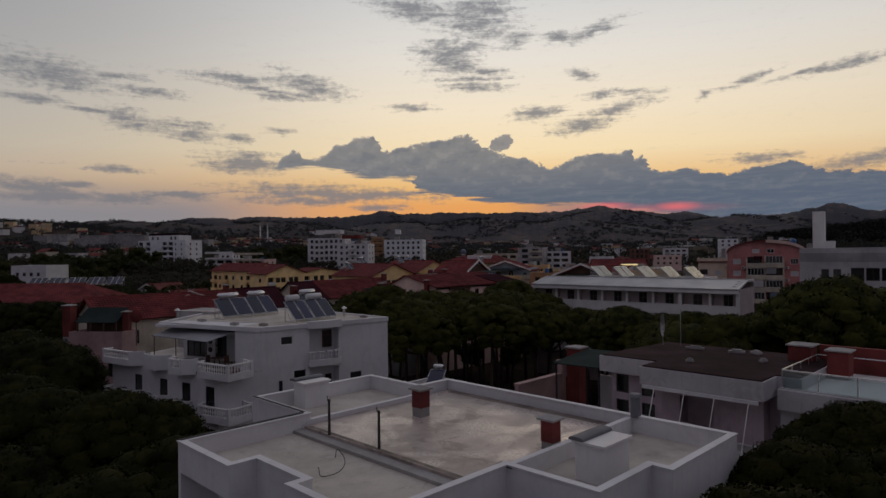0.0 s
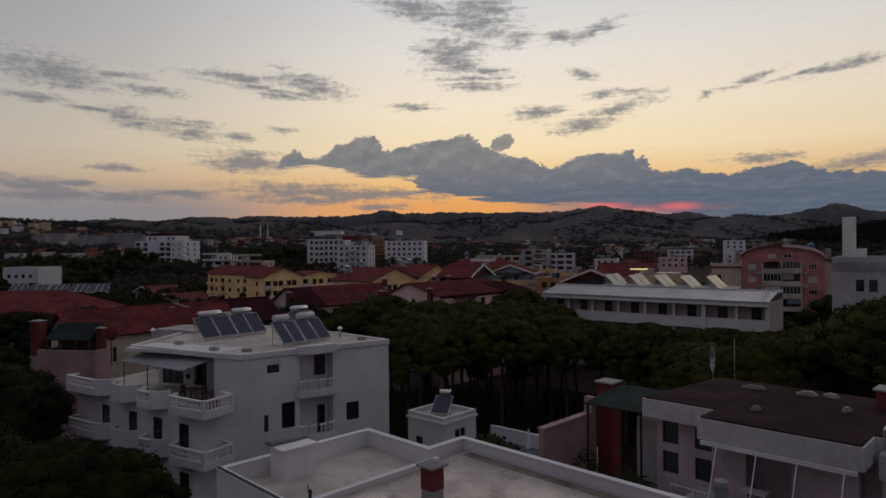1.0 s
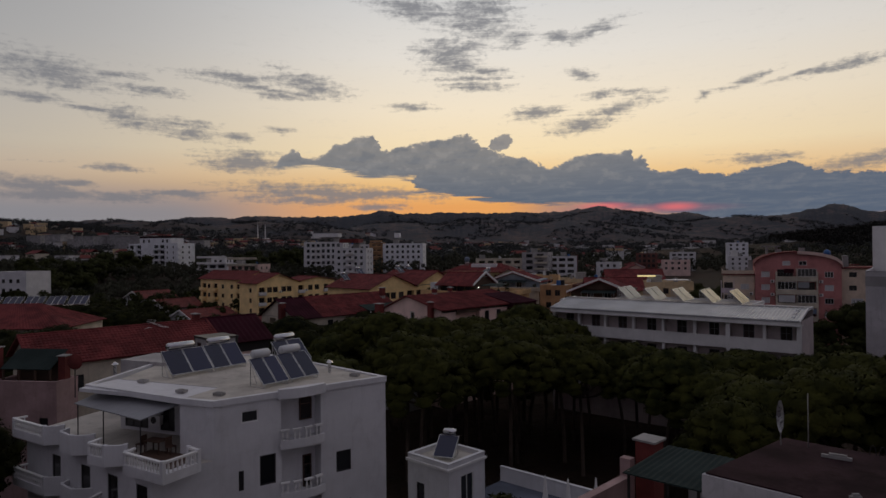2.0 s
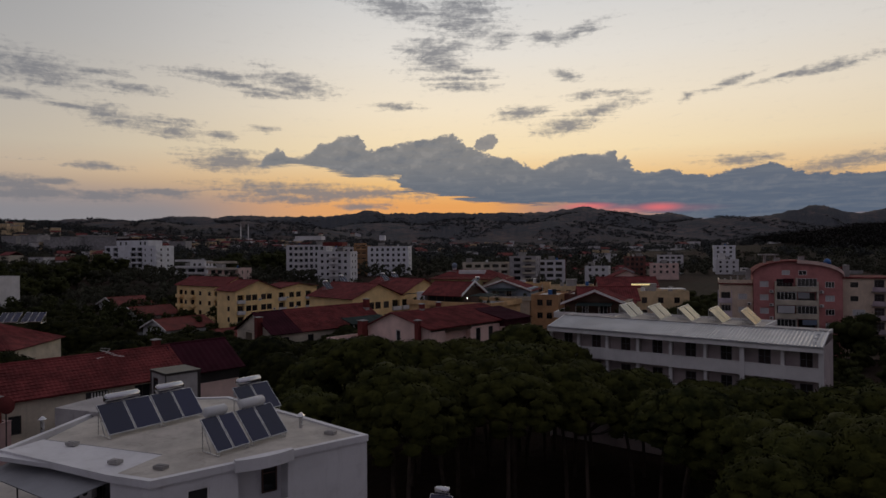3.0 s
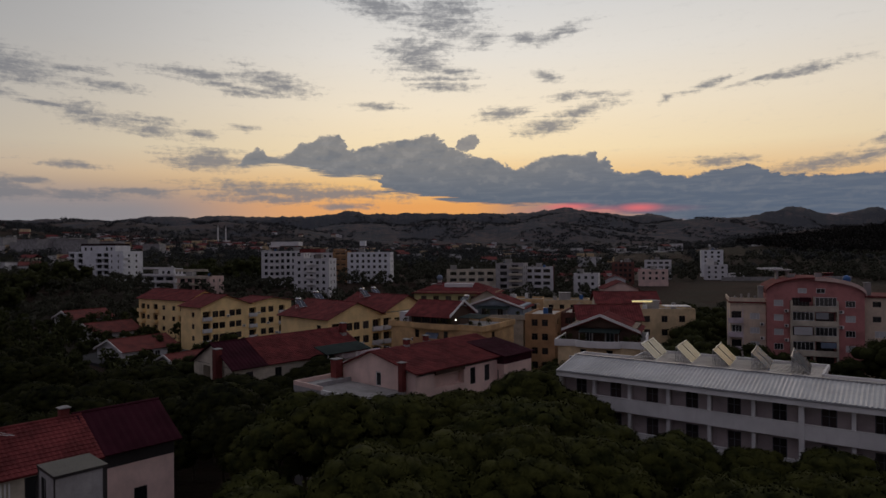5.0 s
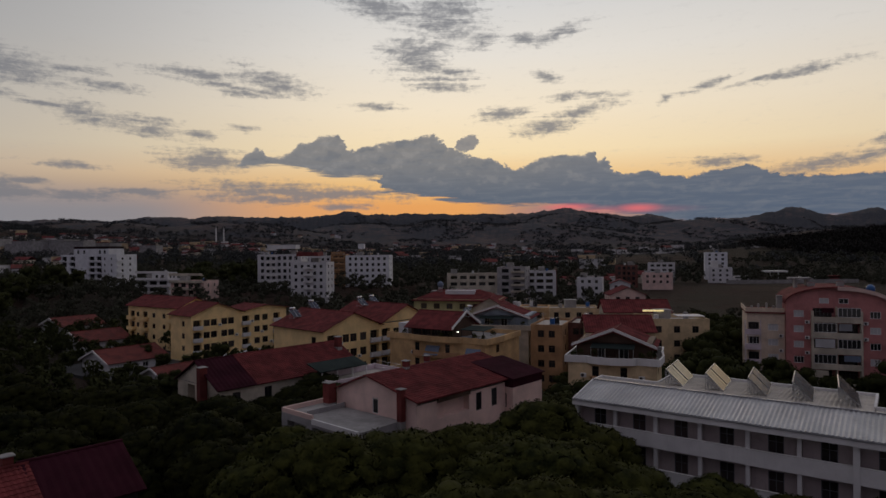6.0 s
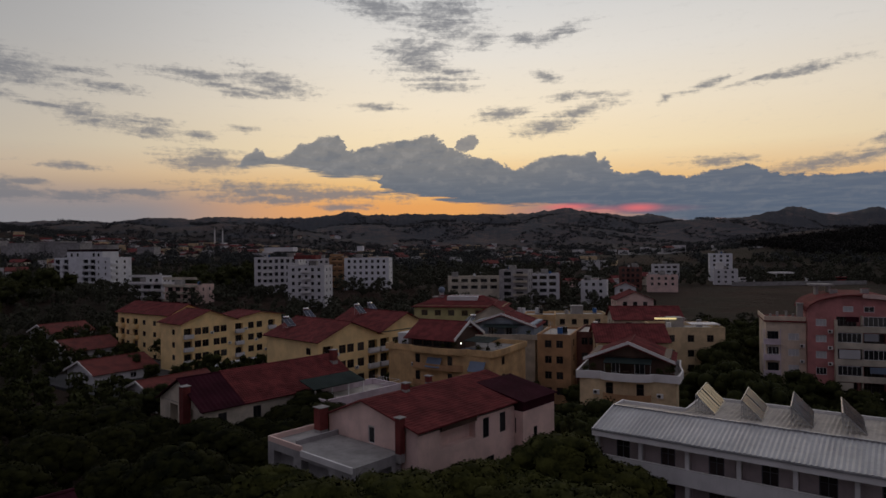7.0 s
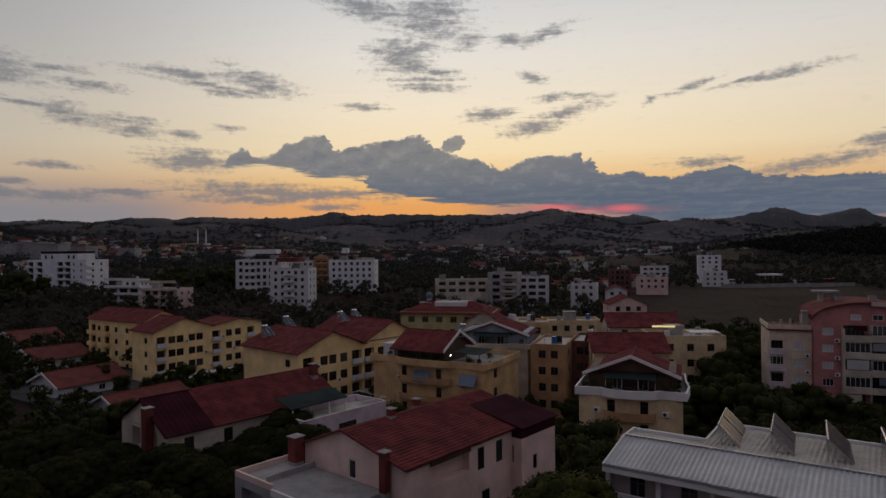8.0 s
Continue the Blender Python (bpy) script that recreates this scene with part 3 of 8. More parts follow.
def facade(bm, m, length, height, holes, reveal=0.16):
    """A wall face with real openings: m maps (along, inwards, up)."""
    xs = sorted({0.0, length, *(v for o in holes for v in (o[0], o[1]))})
    zs = sorted({0.0, height, *(v for o in holes for v in (o[2], o[3]))})
    v = lambda x, y, z: bm.verts.new(m @ Vector((x, y, z)))
    for x0, x1 in zip(xs, xs[1:]):
        run = None
        for z0, z1 in zip(zs, zs[1:]):
            cx, cz = (x0 + x1) / 2, (z0 + z1) / 2
            if any(o[0] < cx < o[1] and o[2] < cz < o[3] for o in holes):
                if run:
                    bm.faces.new((v(x0, 0, run[0]), v(x1, 0, run[0]), v(x1, 0, run[1]), v(x0, 0, run[1])))
                run = None
            else:
                run = (run[0] if run else z0, z1)
        if run:
            bm.faces.new((v(x0, 0, run[0]), v(x1, 0, run[0]), v(x1, 0, run[1]), v(x0, 0, run[1])))
    for o in holes:
        x0, x1, z0, z1 = o[:4]
        r = o[5] if len(o) > 5 else reveal
        for q in (((x0, 0, z0), (x0, 0, z1), (x0, r, z1), (x0, r, z0)), ((x1, 0, z1), (x1, 0, z0), (x1, r, z0), (x1, r, z1)),
                  ((x1, 0, z0), (x0, 0, z0), (x0, r, z0), (x1, r, z0)), ((x0, 0, z1), (x1, 0, z1), (x1, r, z1), (x0, r, z1))):
            bm.faces.new([v(*p) for p in q])
        bm.faces.new([v(x0, r, z0), v(x1, r, z0), v(x1, r, z1), v(x0, r, z1)])


def holes_grid(length, floors, first, storey, cols, w=1.1, h=1.3, sill=0.95, style="white", margin=1.0, skip=()):
    """Openings in even columns: (x0, x1, z0, z1, style)."""
    out = []
    for f in range(floors):
        for c in range(cols):
            if (f, c) in skip:
                continue
            x = margin + (length - 2 * margin) * (c + 0.5) / cols - w / 2
            z = first + f * storey + sill
            out.append((x, x + w, z, z + h, style))
    return out


def house(name, label, m, poly, height, material, faces=None, parapet=0.0, roof_material=None, group="", category="house", base=-3.0, rim=0.22):
    """A building on a counterclockwise outline in its own frame, with wall, roof slab, parapet and windows."""
    home = thing(name, m, label, category, group)
    faces = faces or {}
    bm = B()
    for i in range(len(poly)):
        p, q = Vector(poly[i]), Vector(poly[(i + 1) % len(poly)])
        d = (q - p).normalized()
        fm = Matrix(((d.x, -d.y, 0, p.x), (d.y, d.x, 0, p.y), (0, 0, 1, base), (0, 0, 0, 1)))
        holes = [(o[0], o[1], o[2] - base, o[3] - base, *o[4:]) for o in faces.get(i, ())]
        facade(bm, fm, (q - p).length, height - base, holes)
        for o in holes:
            if o[4] == "open":
                continue
            fr, pa = window_mesh(o[1] - o[0], o[3] - o[2], o[4])
            depth = (o[5] if len(o) > 5 else 0.16) - 0.12
            win = part("window", fr, None, home, "", fm @ pose(o[0], depth, o[2]))
            part("shutter" if o[4] == "shutter" else "pane", pa, None, win)
    part("wall", bm, material, home)
    bm = B()
    prism(bm, inset(poly, 0.02), height - 0.25, height)
    part("roof_slab", bm, roof_material or SCREED, home)
    if parapet:
        bm = B()
        ring(bm, poly, rim, height, height + parapet)
        part("parapet", bm, material, home)
        bm = B()
        ring(bm, inset(poly, -0.03), rim + 0.06, height + parapet, height + parapet + 0.05)
        part("coping", bm, material, home)
    return home


def rect(w, d):
    return [(0, 0), (w, 0), (w, d), (0, d)]


def gable_roof(home, w, d, z, rise, material, over=0.5, along="x", rib=0.45, amp=0.05, x0=0.0, y0=0.0, gable_material=None):
    """Two pitched slopes with the ridge along x or y, and the gable walls under them."""
    if along == "x":
        a, b, c, e = (x0 - over, y0 - over), (x0 + w + over, y0 - over), (x0 + w + over, y0 + d + over), (x0 - over, y0 + d + over)
        r0, r1 = (x0 - over, y0 + d / 2), (x0 + w + over, y0 + d / 2)
        lo = z - rise * over / (d / 2)
    else:
        a, b, c, e = (x0 + w + over, y0 - over), (x0 + w + over, y0 + d + over), (x0 - over, y0 + d + over), (x0 - over, y0 - over)
        r0, r1 = (x0 + w / 2, y0 - over), (x0 + w / 2, y0 + d + over)
        lo = z - rise * over / (w / 2)
    for s in (((*a, lo), (*b, lo), (*r1, z + rise), (*r0, z + rise)), ((*c, lo), (*e, lo), (*r0, z + rise), (*r1, z + rise))):
        bm = B()
        slope(bm, *[Vector(p) + Vector((0, 0, 0.1)) for p in s], rib=rib, amp=amp, course=0.42 if rib < 0.36 else 0.0)
        part("roof_slope", bm, material, home)
    if gable_material:
        ends = ((x0, x0 + 0.25), (x0 + w - 0.25, x0 + w)) if along == "x" else ((y0, y0 + 0.25), (y0 + d - 0.25, y0 + d))
        for s0, s1 in ends:
            bm = B()
            v = []
            for s in (s0, s1):
                pts = ((s, y0 + 0.05, z), (s, y0 + d - 0.05, z), (s, y0 + d / 2, z + rise - 0.05)) if along == "x" else \
                      ((x0 + 0.05, s, z), (x0 + w - 0.05, s, z), (x0 + w / 2, s, z + rise - 0.05))
                v.append([bm.verts.new(p) for p in pts])
            bm.faces.new(v[0]), bm.faces.new(v[1][::-1])
            for i in range(3):
                j = (i + 1) % 3
                bm.faces.new((v[0][i], v[0][j], v[1][j], v[1][i]))
            part("gable", bm, gable_material, home)
    bm = B()
    rod(bm, (*r0, z + rise + 0.12), (*r1, z + rise + 0.12), 0.13, 6)
    part("ridge_cap", bm, material, home)


def hip_roof(home, w, d, z, rise, material, over=0.5, rib=0.45, x0=0.0, y0=0.0):
    h = min(w, d) / 2
    a, b, c, e = (x0 - over, y0 - over), (x0 + w + over, y0 - over), (x0 + w + over, y0 + d + over), (x0 - over, y0 + d + over)
    r0, r1 = ((x0 + h, y0 + d / 2), (x0 + w - h, y0 + d / 2)) if w >= d else ((x0 + w / 2, y0 + h), (x0 + w / 2, y0 + d - h))
    lo, hi = z, z + rise
    sides = ((a, b, r1, r0), (b, c, r1, r1), (c, e, r0, r1), (e, a, r0, r0)) if w >= d else ((a, b, r0, r0), (b, c, r1, r0), (c, e, r1, r1), (e, a, r0, r1))
    for p, q, r, s in sides:
        bm = B()
        up = Vector((0, 0, 0.1))
        slope(bm, Vector((*p, lo)) + up, Vector((*q, lo)) + up, Vector((*r, hi)) + up, Vector((*s, hi)) + up, rib=rib)
        part("roof_slope", bm, material, home)


def chimney(parent, x, y, z0, z1, s=0.7, brick=0.6, cap=True):
    """A chimney stack: plastered foot, red upper part, overhanging cap."""
    st = part("chimney", boxes((x - s / 2, x + s / 2, y - s / 2, y + s / 2, z0, z1 - brick)), CONCRETE, parent)
    g = 0.012
    part("chimney_top", boxes((x - s / 2 - g, x + s / 2 + g, y - s / 2 - g, y + s / 2 + g, z1 - brick, z1)), BRICK, st, "red painted upper stack")
    if cap:
        bm = B()
        e = s / 2 + 0.12
        box(bm, x - e, x + e, y - e, y + e, z1 + 0.02, z1 + 0.09)
        for k in range(4):
            v0 = bm.verts.new((x - e + 0.03, y - e + 0.03, z1 + 0.09)) if k == 0 else None
            if k == 0:
                o = [v0, bm.verts.new((x + e - 0.03, y - e + 0.03, z1 + 0.09)), bm.verts.new((x + e - 0.03, y + e - 0.03, z1 + 0.09)), bm.verts.new((x - e + 0.03, y + e - 0.03, z1 + 0.09))]
                tip = [bm.verts.new((x - 0.12, y, z1 + 0.2)), bm.verts.new((x + 0.12, y, z1 + 0.2))]
                bm.faces.new((o[0], o[1], tip[1], tip[0])), bm.faces.new((o[1], o[2], tip[1])), bm.faces.new((o[2], o[3], tip[0], tip[1])), bm.faces.new((o[3], o[0], tip[0]))
        part("cap", bm, CONCRETE, st, "grey weathered cap")
    return st


def solar_heater(m, label, tank_material=None, width=2.0, panels=2, tank=True, group="solar water heaters", absorber=None, length=1.9, tilt=38):
    """Flat collectors on a stand with a lying tank behind their upper edge."""
    top = thing("solar_water_heater", m, label, "solar heater", group)
    t = radians(tilt)
    tip = pose(0, 0, 0.25, tilt, 0, 0)
    pw = width / panels
    for i in range(panels):
        x0 = -width / 2 + i * pw + 0.03
        col = part("collector", boxes((x0, x0 + pw - 0.06, 0, length, -0.09, 0.0)), STEEL, top, "", tip)
        part("absorber", boxes((x0 + 0.04, x0 + pw - 0.10, 0.04, length - 0.04, 0.004, 0.012)), absorber or SOLAR, col, "dark glazed absorber")
    yb, zb = length * math.cos(t), 0.25 + length * math.sin(t)
    for x in (-width / 2 + 0.15, width / 2 - 0.15):
        for nm, a, b, r in (("rear_leg", (x, yb, 0), (x, yb, zb), 0.03), ("front_leg", (x, 0.05, 0), (x, 0.05, 0.25), 0.03), ("foot_rail", (x, 0.05, 0.02), (x, yb, 0.02), 0.025), ("brace", (x, yb * 0.5, 0.02), (x, yb, zb * 0.8), 0.02)):
            bm = B()
            rod(bm, a, b, r, 6)
            part(nm, bm, STEEL, top)
    if tank:
        bm = B()
        r, L = 0.27, width * 0.32
        prof = [(-L, 0.02), (-L, r * 0.7), (-L + 0.09, r), (L - 0.09, r), (L, r * 0.7), (L, 0.02)]
        rows = []
        for x, rr in prof:
            rows.append([bm.verts.new((x, yb + 0.15 + rr * math.cos(TAU * i / 14), zb + 0.22 + rr * math.sin(TAU * i / 14))) for i in range(14)])
        for p, q in zip(rows, rows[1:]):
            for i in range(14):
                j = (i + 1) % 14
                bm.faces.new((p[i], q[i], q[j], p[j]))
        bm.faces.new(rows[0]), bm.faces.new(rows[-1][::-1])
        tk = part("tank", bm, tank_material or CHROME, top)
        for pl in tk.data.polygons:
            pl.use_smooth = len(pl.vertices) == 4
    return top

# ---- ground: one sheet from the yards to the hills ----
# hills of the long ridge: place along it, height, half width; then single hills: x, y, height of the top, half width across the view, half depth
RIDGE = [(-2172, 43, 400), (-1805, 14, 260), (-1292, 49, 400), (-998, 20, 130), (-484, 44, 400), (-338, 31, 60), (29, 51, 400), (250, 18, 260), (470, 12, 90), (910, 81, 400), (872, 14, 50),
         (1350, 21, 90), (2011, 17, 60), (2158, 50, 130), (2231, 50, 400), (2671, 24, 90), (2671, 51, 180)]
HILLS = [(1712, 4500, 292, 120, 150), (-194, 2600, 134, 300, 330), (155, 2600, 142, 320, 330), (464, 2450, 126, 340, 300), (740, 2900, 190, 300, 360), (1280, 2700, 150, 380, 330), (-900, 1950, 116, 330, 330),
         (-560, 2100, 118, 300, 300), (-1350, 2500, 150, 380, 330), (2350, 2600, 150, 300, 300), (-820, 1150, 72, 320, 260), (-470, 1150, 40, 260, 330), (570, 800, 38, 110, 130), (430, 800, 24, 80, 90),
         (760, 900, 60, 160, 190), (-1500, 1700, 110, 330, 300), (1250, 1700, 80, 300, 300)]


def lie(x, y):
    """Height of the land."""
    d = math.hypot(x, y)
    z = 0.0
    if d > 120:
        t = min(1.0, (d - 120) / 330)
        z = 6.0 * t * t * (3 - 2 * t)
    if d > 450:
        z += (d - 450) * 0.0065
    if y > 300 and d > 300:
        rough = min(1.0, (d - 300) / 900)
        sway = noise.noise(Vector((x * 0.0052, y * 0.0030, 0.3)))
        ripple = noise.noise(Vector((x * 0.021, y * 0.010, 1.3)))
        crest = noise.noise(Vector((x * 0.085, y * 0.02, 4.1)))
        tips = noise.noise(Vector((x * 0.24, y * 0.05, 7.7)))
        gully = 1 - abs(noise.noise(Vector((x * 0.0062, y * 0.0016, 2.2)))) * 2
        best = 0.0
        along = x * 3500 / max(y, 2400)
        if y > 2000:
            off = y - 3500
            best = (112 + sum(a / (1 + abs((along - c) / w) ** 2.2) for c, a, w in RIDGE)) * (math.exp(-(off / 360) ** 2) if off > 0 else 1 / (1 + (off / 520) ** 2 * (1 + 0.5 * abs(off) / 520)))
            best *= 1 - 0.22 * gully * min(1.0, abs(off) / 300)
        for hx, hy, h, wx, wy in HILLS:
            e = ((x - hx) / wx) ** 2 + ((y - hy) / wy) ** 2
            if e < 9:
                g = (h - z) / (1 + e * (0.42 + 0.18 * e)) * (1 - 0.12 * gully * min(1.0, e))
                best = max(best, g) if abs(best - g) > 14 else max(best, g) + (14 - abs(best - g)) ** 2 / 56
        z += best * (1 + 0.022 * sway * rough + 0.03 * ripple + 0.028 * crest + 0.014 * tips) + rough * (1.5 * sway + 1.0 * ripple)
    return z


verts, quads = [], []
angles = [radians(a) for a in np.arange(-46, 46.01, 0.11)] + [radians(a) for a in np.arange(54, 308, 8)]
radii = [4.0] + [4.0 * (4750 / 4.0) ** (i / 150) for i in range(1, 151)]
for r in radii:
    for a in angles:
        x, y = r * math.sin(a), r * math.cos(a)
        verts.append((x, y, lie(x, y)))
na = len(angles)
for i in range(len(radii) - 1):
    for j in range(na):
        k = (j + 1) % na
        quads.append((i * na + j, i * na + k, (i + 1) * na + k, (i + 1) * na + j))
hub = len(verts)
verts.append((0, 0, 0))
quads += [(hub, (j + 1) % na, j) for j in range(na)]
data = bpy.data.meshes.new("ground")
data.from_pydata(verts, [], quads)
data.polygons.foreach_set("use_smooth", [True] * len(quads))
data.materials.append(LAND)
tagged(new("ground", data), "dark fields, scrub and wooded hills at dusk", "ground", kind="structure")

# ---- trees ----
def tufts(centres, per, size, flat, rng, drop=0.35, dome=None):
    """Many small leaf sprays laid over the outside of clumps like shingles; returns verts and faces."""
    V, F, N = [], [], []
    for (cx, cy, cz, cr) in centres:
        d = rng.normal(size=(per, 3))
        d[:, 2] = np.abs(d[:, 2]) - drop * rng.random(per)
        d /= np.linalg.norm(d, axis=1, keepdims=True)
        rad = cr * (0.80 + 0.26 * rng.random(per))
        p = d * rad[:, None] * (1, 1, flat) + (cx, cy, cz)
        n_ = d + 0.30 * rng.normal(size=(per, 3))
        n_ /= np.linalg.norm(n_, axis=1, keepdims=True)
        a = np.cross(n_, rng.normal(size=(per, 3)))
        a /= np.linalg.norm(a, axis=1, keepdims=True)
        b = np.cross(n_, a)
        s = size * (0.55 + 0.9 * rng.random(per))[:, None]
        base = len(V)
        quad = np.stack([p - a * s * 0.5, p - b * s * 0.22 + a * s * 0.1, p + a * s * 0.55 + n_ * s * 0.25, p + b * s * 0.28 + a * s * 0.05], 1)
        V.extend(quad.reshape(-1, 3).tolist())
        F.extend([(base + 4 * i, base + 4 * i + 1, base + 4 * i + 2, base + 4 * i + 3) for i in range(per)])
        swell = d * 0.72 + n_ * 0.28
        if dome is not None:
            out = (p - dome) / np.linalg.norm(p - dome, axis=1, keepdims=True)
            swell = d * 0.24 + n_ * 0.12 + out * 0.64
        N.extend(np.repeat(swell, 4, axis=0).tolist())
    return V, F, N


def heart(V, F, N, centres, k=0.8, flat=0.66, dome=None):
    """The dense inside of each clump, under its leaf sprays."""
    bm = B()
    bmesh.ops.create_icosphere(bm, subdivisions=2, radius=1.0)
    ball = np.array([v.co[:] for v in bm.verts])
    faces = [[v.index for v in f.verts] for f in bm.faces]
    bm.free()
    for (cx, cy, cz, cr) in centres:
        base = len(V)
        V.extend((ball * (cr * k, cr * k, cr * k * flat) + (cx, cy, cz)).tolist())
        F.extend([tuple(base + i for i in f) for f in faces])
        if dome is None:
            N.extend(ball.tolist())
        else:
            out = np.array((cx, cy, cz)) - dome
            N.extend((ball * 0.3 + 0.7 * out / np.linalg.norm(out)).tolist())


def raw_mesh(name, V, F, material, N=None):
    data = bpy.data.meshes.new(name)
    data.from_pydata(V, [], F)
    if N is not None:
        data.polygons.foreach_set("use_smooth", [True] * len(F))
        data.normals_split_custom_set_from_vertices(N)
    data.materials.append(material)
    return data


def umbrella_pine(seed, R, H, clumps=120, per=90, size=0.28, material=None):
    """A stone pine: bare leaning trunk, limbs spreading like the ribs of an umbrella, and a wide clumped crown."""
    rng = np.random.default_rng(seed)
    bm = B()
    lean = rng.normal(size=2) * 0.5
    fork = H * 0.62
    pts = [Vector((lean[0] * t * t, lean[1] * t * t, fork * t)) for t in (0, 0.35, 0.7, 1.0)]
    for i in range(3):
        rod(bm, pts[i], pts[i + 1], 0.24 - 0.035 * i, 7, 0.24 - 0.035 * (i + 1))
    centres = []
    for i in range(clumps):
        if rng.random() < 0.06:
            continue
        a, q = i * 2.39996 + 0.4 * rng.random(), math.sqrt((i + 0.5) / clumps)
        r = R * q * (0.93 + 0.13 * math.sin(3 * a + seed)) + 0.12 * rng.normal()
        cr = R * (0.20 - 0.04 * q) * (0.75 + 0.5 * rng.random())
        z = H - cr * 0.7 - 0.74 * R * q ** 2.8 + 0.035 * R * rng.normal() + 0.05 * R * math.sin(2.6 * a + 5 * q + seed)
        centres.append((r * math.cos(a) + lean[0], r * math.sin(a) + lean[1], z, cr))
        if q > 0.72 and i % 2:
            centres.append((r * 0.95 * math.cos(a) + lean[0], r * 0.95 * math.sin(a) + lean[1], z - 0.14 * R, cr))
    for c in centres[::8]:
        end = Vector((c[0], c[1], c[2] - 0.2))
        mid = pts[3].lerp(end, 0.5) - Vector((0, 0, 0.3))
        rod(bm, pts[3], mid, 0.11, 5, 0.075)
        rod(bm, mid, end, 0.075, 5, 0.03)
    trunk = mesh("trunk", bm, BARK)
    dome = np.array((lean[0], lean[1], H - 1.1 * R))
    V, F, N = tufts(centres, per, size, 0.66, rng, 0.7, dome)
    heart(V, F, N, centres, 0.8, 0.66, dome)
    return trunk, raw_mesh("crown", V, F, material or NEEDLES, N)


def broad_tree(seed, R, H, clumps=36, per=90, size=0.40, material=None):
    """A round-headed tree with an uneven outline."""
    rng = np.random.default_rng(seed)
    bm = B()
    rod(bm, (0, 0, 0), (0.1, 0, H * 0.4), 0.22, 7, 0.15)
    centres = []
    for i in range(clumps):
        d = rng.normal(size=3)
        d /= np.linalg.norm(d)
        q = rng.random() ** 0.4
        cr = R * (0.26 + 0.16 * rng.random())
        centres.append((d[0] * R * q * 0.85, d[1] * R * q * 0.85, H - R * 1.05 + d[2] * R * q * 0.95, cr))
    for c in centres[::5]:
        rod(bm, (0.1, 0, H * 0.38), (c[0], c[1], c[2]), 0.09, 5, 0.03)
    V, F, N = tufts(centres, per, size, 0.9, rng, drop=0.8)
    heart(V, F, N, centres, 0.75, 0.9)
    return mesh("trunk", bm, BARK), raw_mesh("crown", V, F, material or BROADLEAF, N)


PINES = [umbrella_pine(s, r, h) for s, r, h in ((3, 4.2, 13.3), (4, 5.0, 13.9), (5, 3.8, 12.9), (6, 5.4, 13.6), (8, 4.6, 14.3))]
SHADED_PINES = [umbrella_pine(s, r, h, material=SHADEDNEEDLES) for s, r, h in ((7, 4.3, 13.3), (9, 5.1, 13.9), (10, 4.7, 13.5))]
FINE_PINES = [umbrella_pine(s, r, h, 110, 130, 0.22, SHADEDNEEDLES) for s, r, h in ((13, 4.2, 9.2), (14, 3.6, 8.6))]
GARDEN_PINES = [umbrella_pine(s, r, h, 130, 230, 0.14, SHADEDNEEDLES) for s, r, h in ((83, 4.0, 9.2), (84, 3.6, 8.8))]
SLIM_PINES = [umbrella_pine(s, r, h, 100, 230, 0.14, SHADEDNEEDLES) for s, r, h in ((91, 3.0, 14.0), (92, 2.7, 13.6))]
CLOSE_PINES = [umbrella_pine(s, r, h, 130, 130, 0.23) for s, r, h in ((63, 4.2, 13.3), (64, 5.0, 13.9), (65, 4.5, 14.1))]
FAR_PINES = [umbrella_pine(s, r, h, 70, 50, 0.42, SHADEDNEEDLES) for s, r, h in ((73, 4.2, 13.3), (74, 5.0, 13.9), (75, 4.5, 14.1))]
BROADS = [broad_tree(s, r, h) for s, r, h in ((21, 3.2, 8.0), (22, 2.5, 6.5), (23, 4.0, 10.0))]
FAR_BROADS = [broad_tree(s, r, h, 26, 40, 0.95) for s, r, h in ((31, 4.2, 9.0), (32, 3.4, 8.0), (33, 5.2, 11.0))]


def tree(kind, x, y, turn, k, name, label, group, dz=0.0):
    t = thing(name, pose(x, y, lie(x, y) + dz, 0, 0, turn) @ Matrix.Scale(k, 4), label, "tree", group)
    part("trunk", kind[0], None, t)
    part("crown", kind[1], None, t)
    return t


def grove(kinds, spots, name, label, group, lo=0.85, hi=1.12, dz=0.0):
    for x, y in spots:
        tree(random.choice(kinds), x, y, random.uniform(0, 360), random.uniform(lo, hi), name, label, group, dz)


def scatter(inside, step, jitter, x0, x1, y0, y1):
    out = []
    y = y0
    while y < y1:
        x = x0 + random.uniform(0, step)
        while x < x1:
            p = (x + random.uniform(-jitter, jitter), y + random.uniform(-jitter, jitter))
            if inside(*p):
                out.append(p)
            x += step
        y += step * 0.87
    return out


# the pine wood between the villas and the hotel
def in_wood(x, y):
    u, v = (x - y) / math.sqrt(2), (x + y) / math.sqrt(2)
    if -88 < x < -52 and 92 < y < 114 or -86 < u < -69.5 and 18 < v < 50:
        return False
    if x > 18:
        return 54 < y < 94.5 - 0.757 * (x - 14)
    if x > -14:
        front = 71 if x > 0 else 70 + max(0, -x - 8) * 1.1
        back = 97 if x < 12 else 96
        return front < y < back
    if -90.5 < u < -72 and 61 < v < 94 or -124 < u < -99 and 66 < v < 100:
        return False
    back = 128 if x > -30 else 134 if x > -58 else 140 + (-58 - x) * 0.75
    return 84 + (-14 - x) * 0.25 < y < back and not (x < -24 and 60 < y < 84 + (-24 - x) * 0.6)


def near_wood(x, y):
    return x > -14 and y < 92


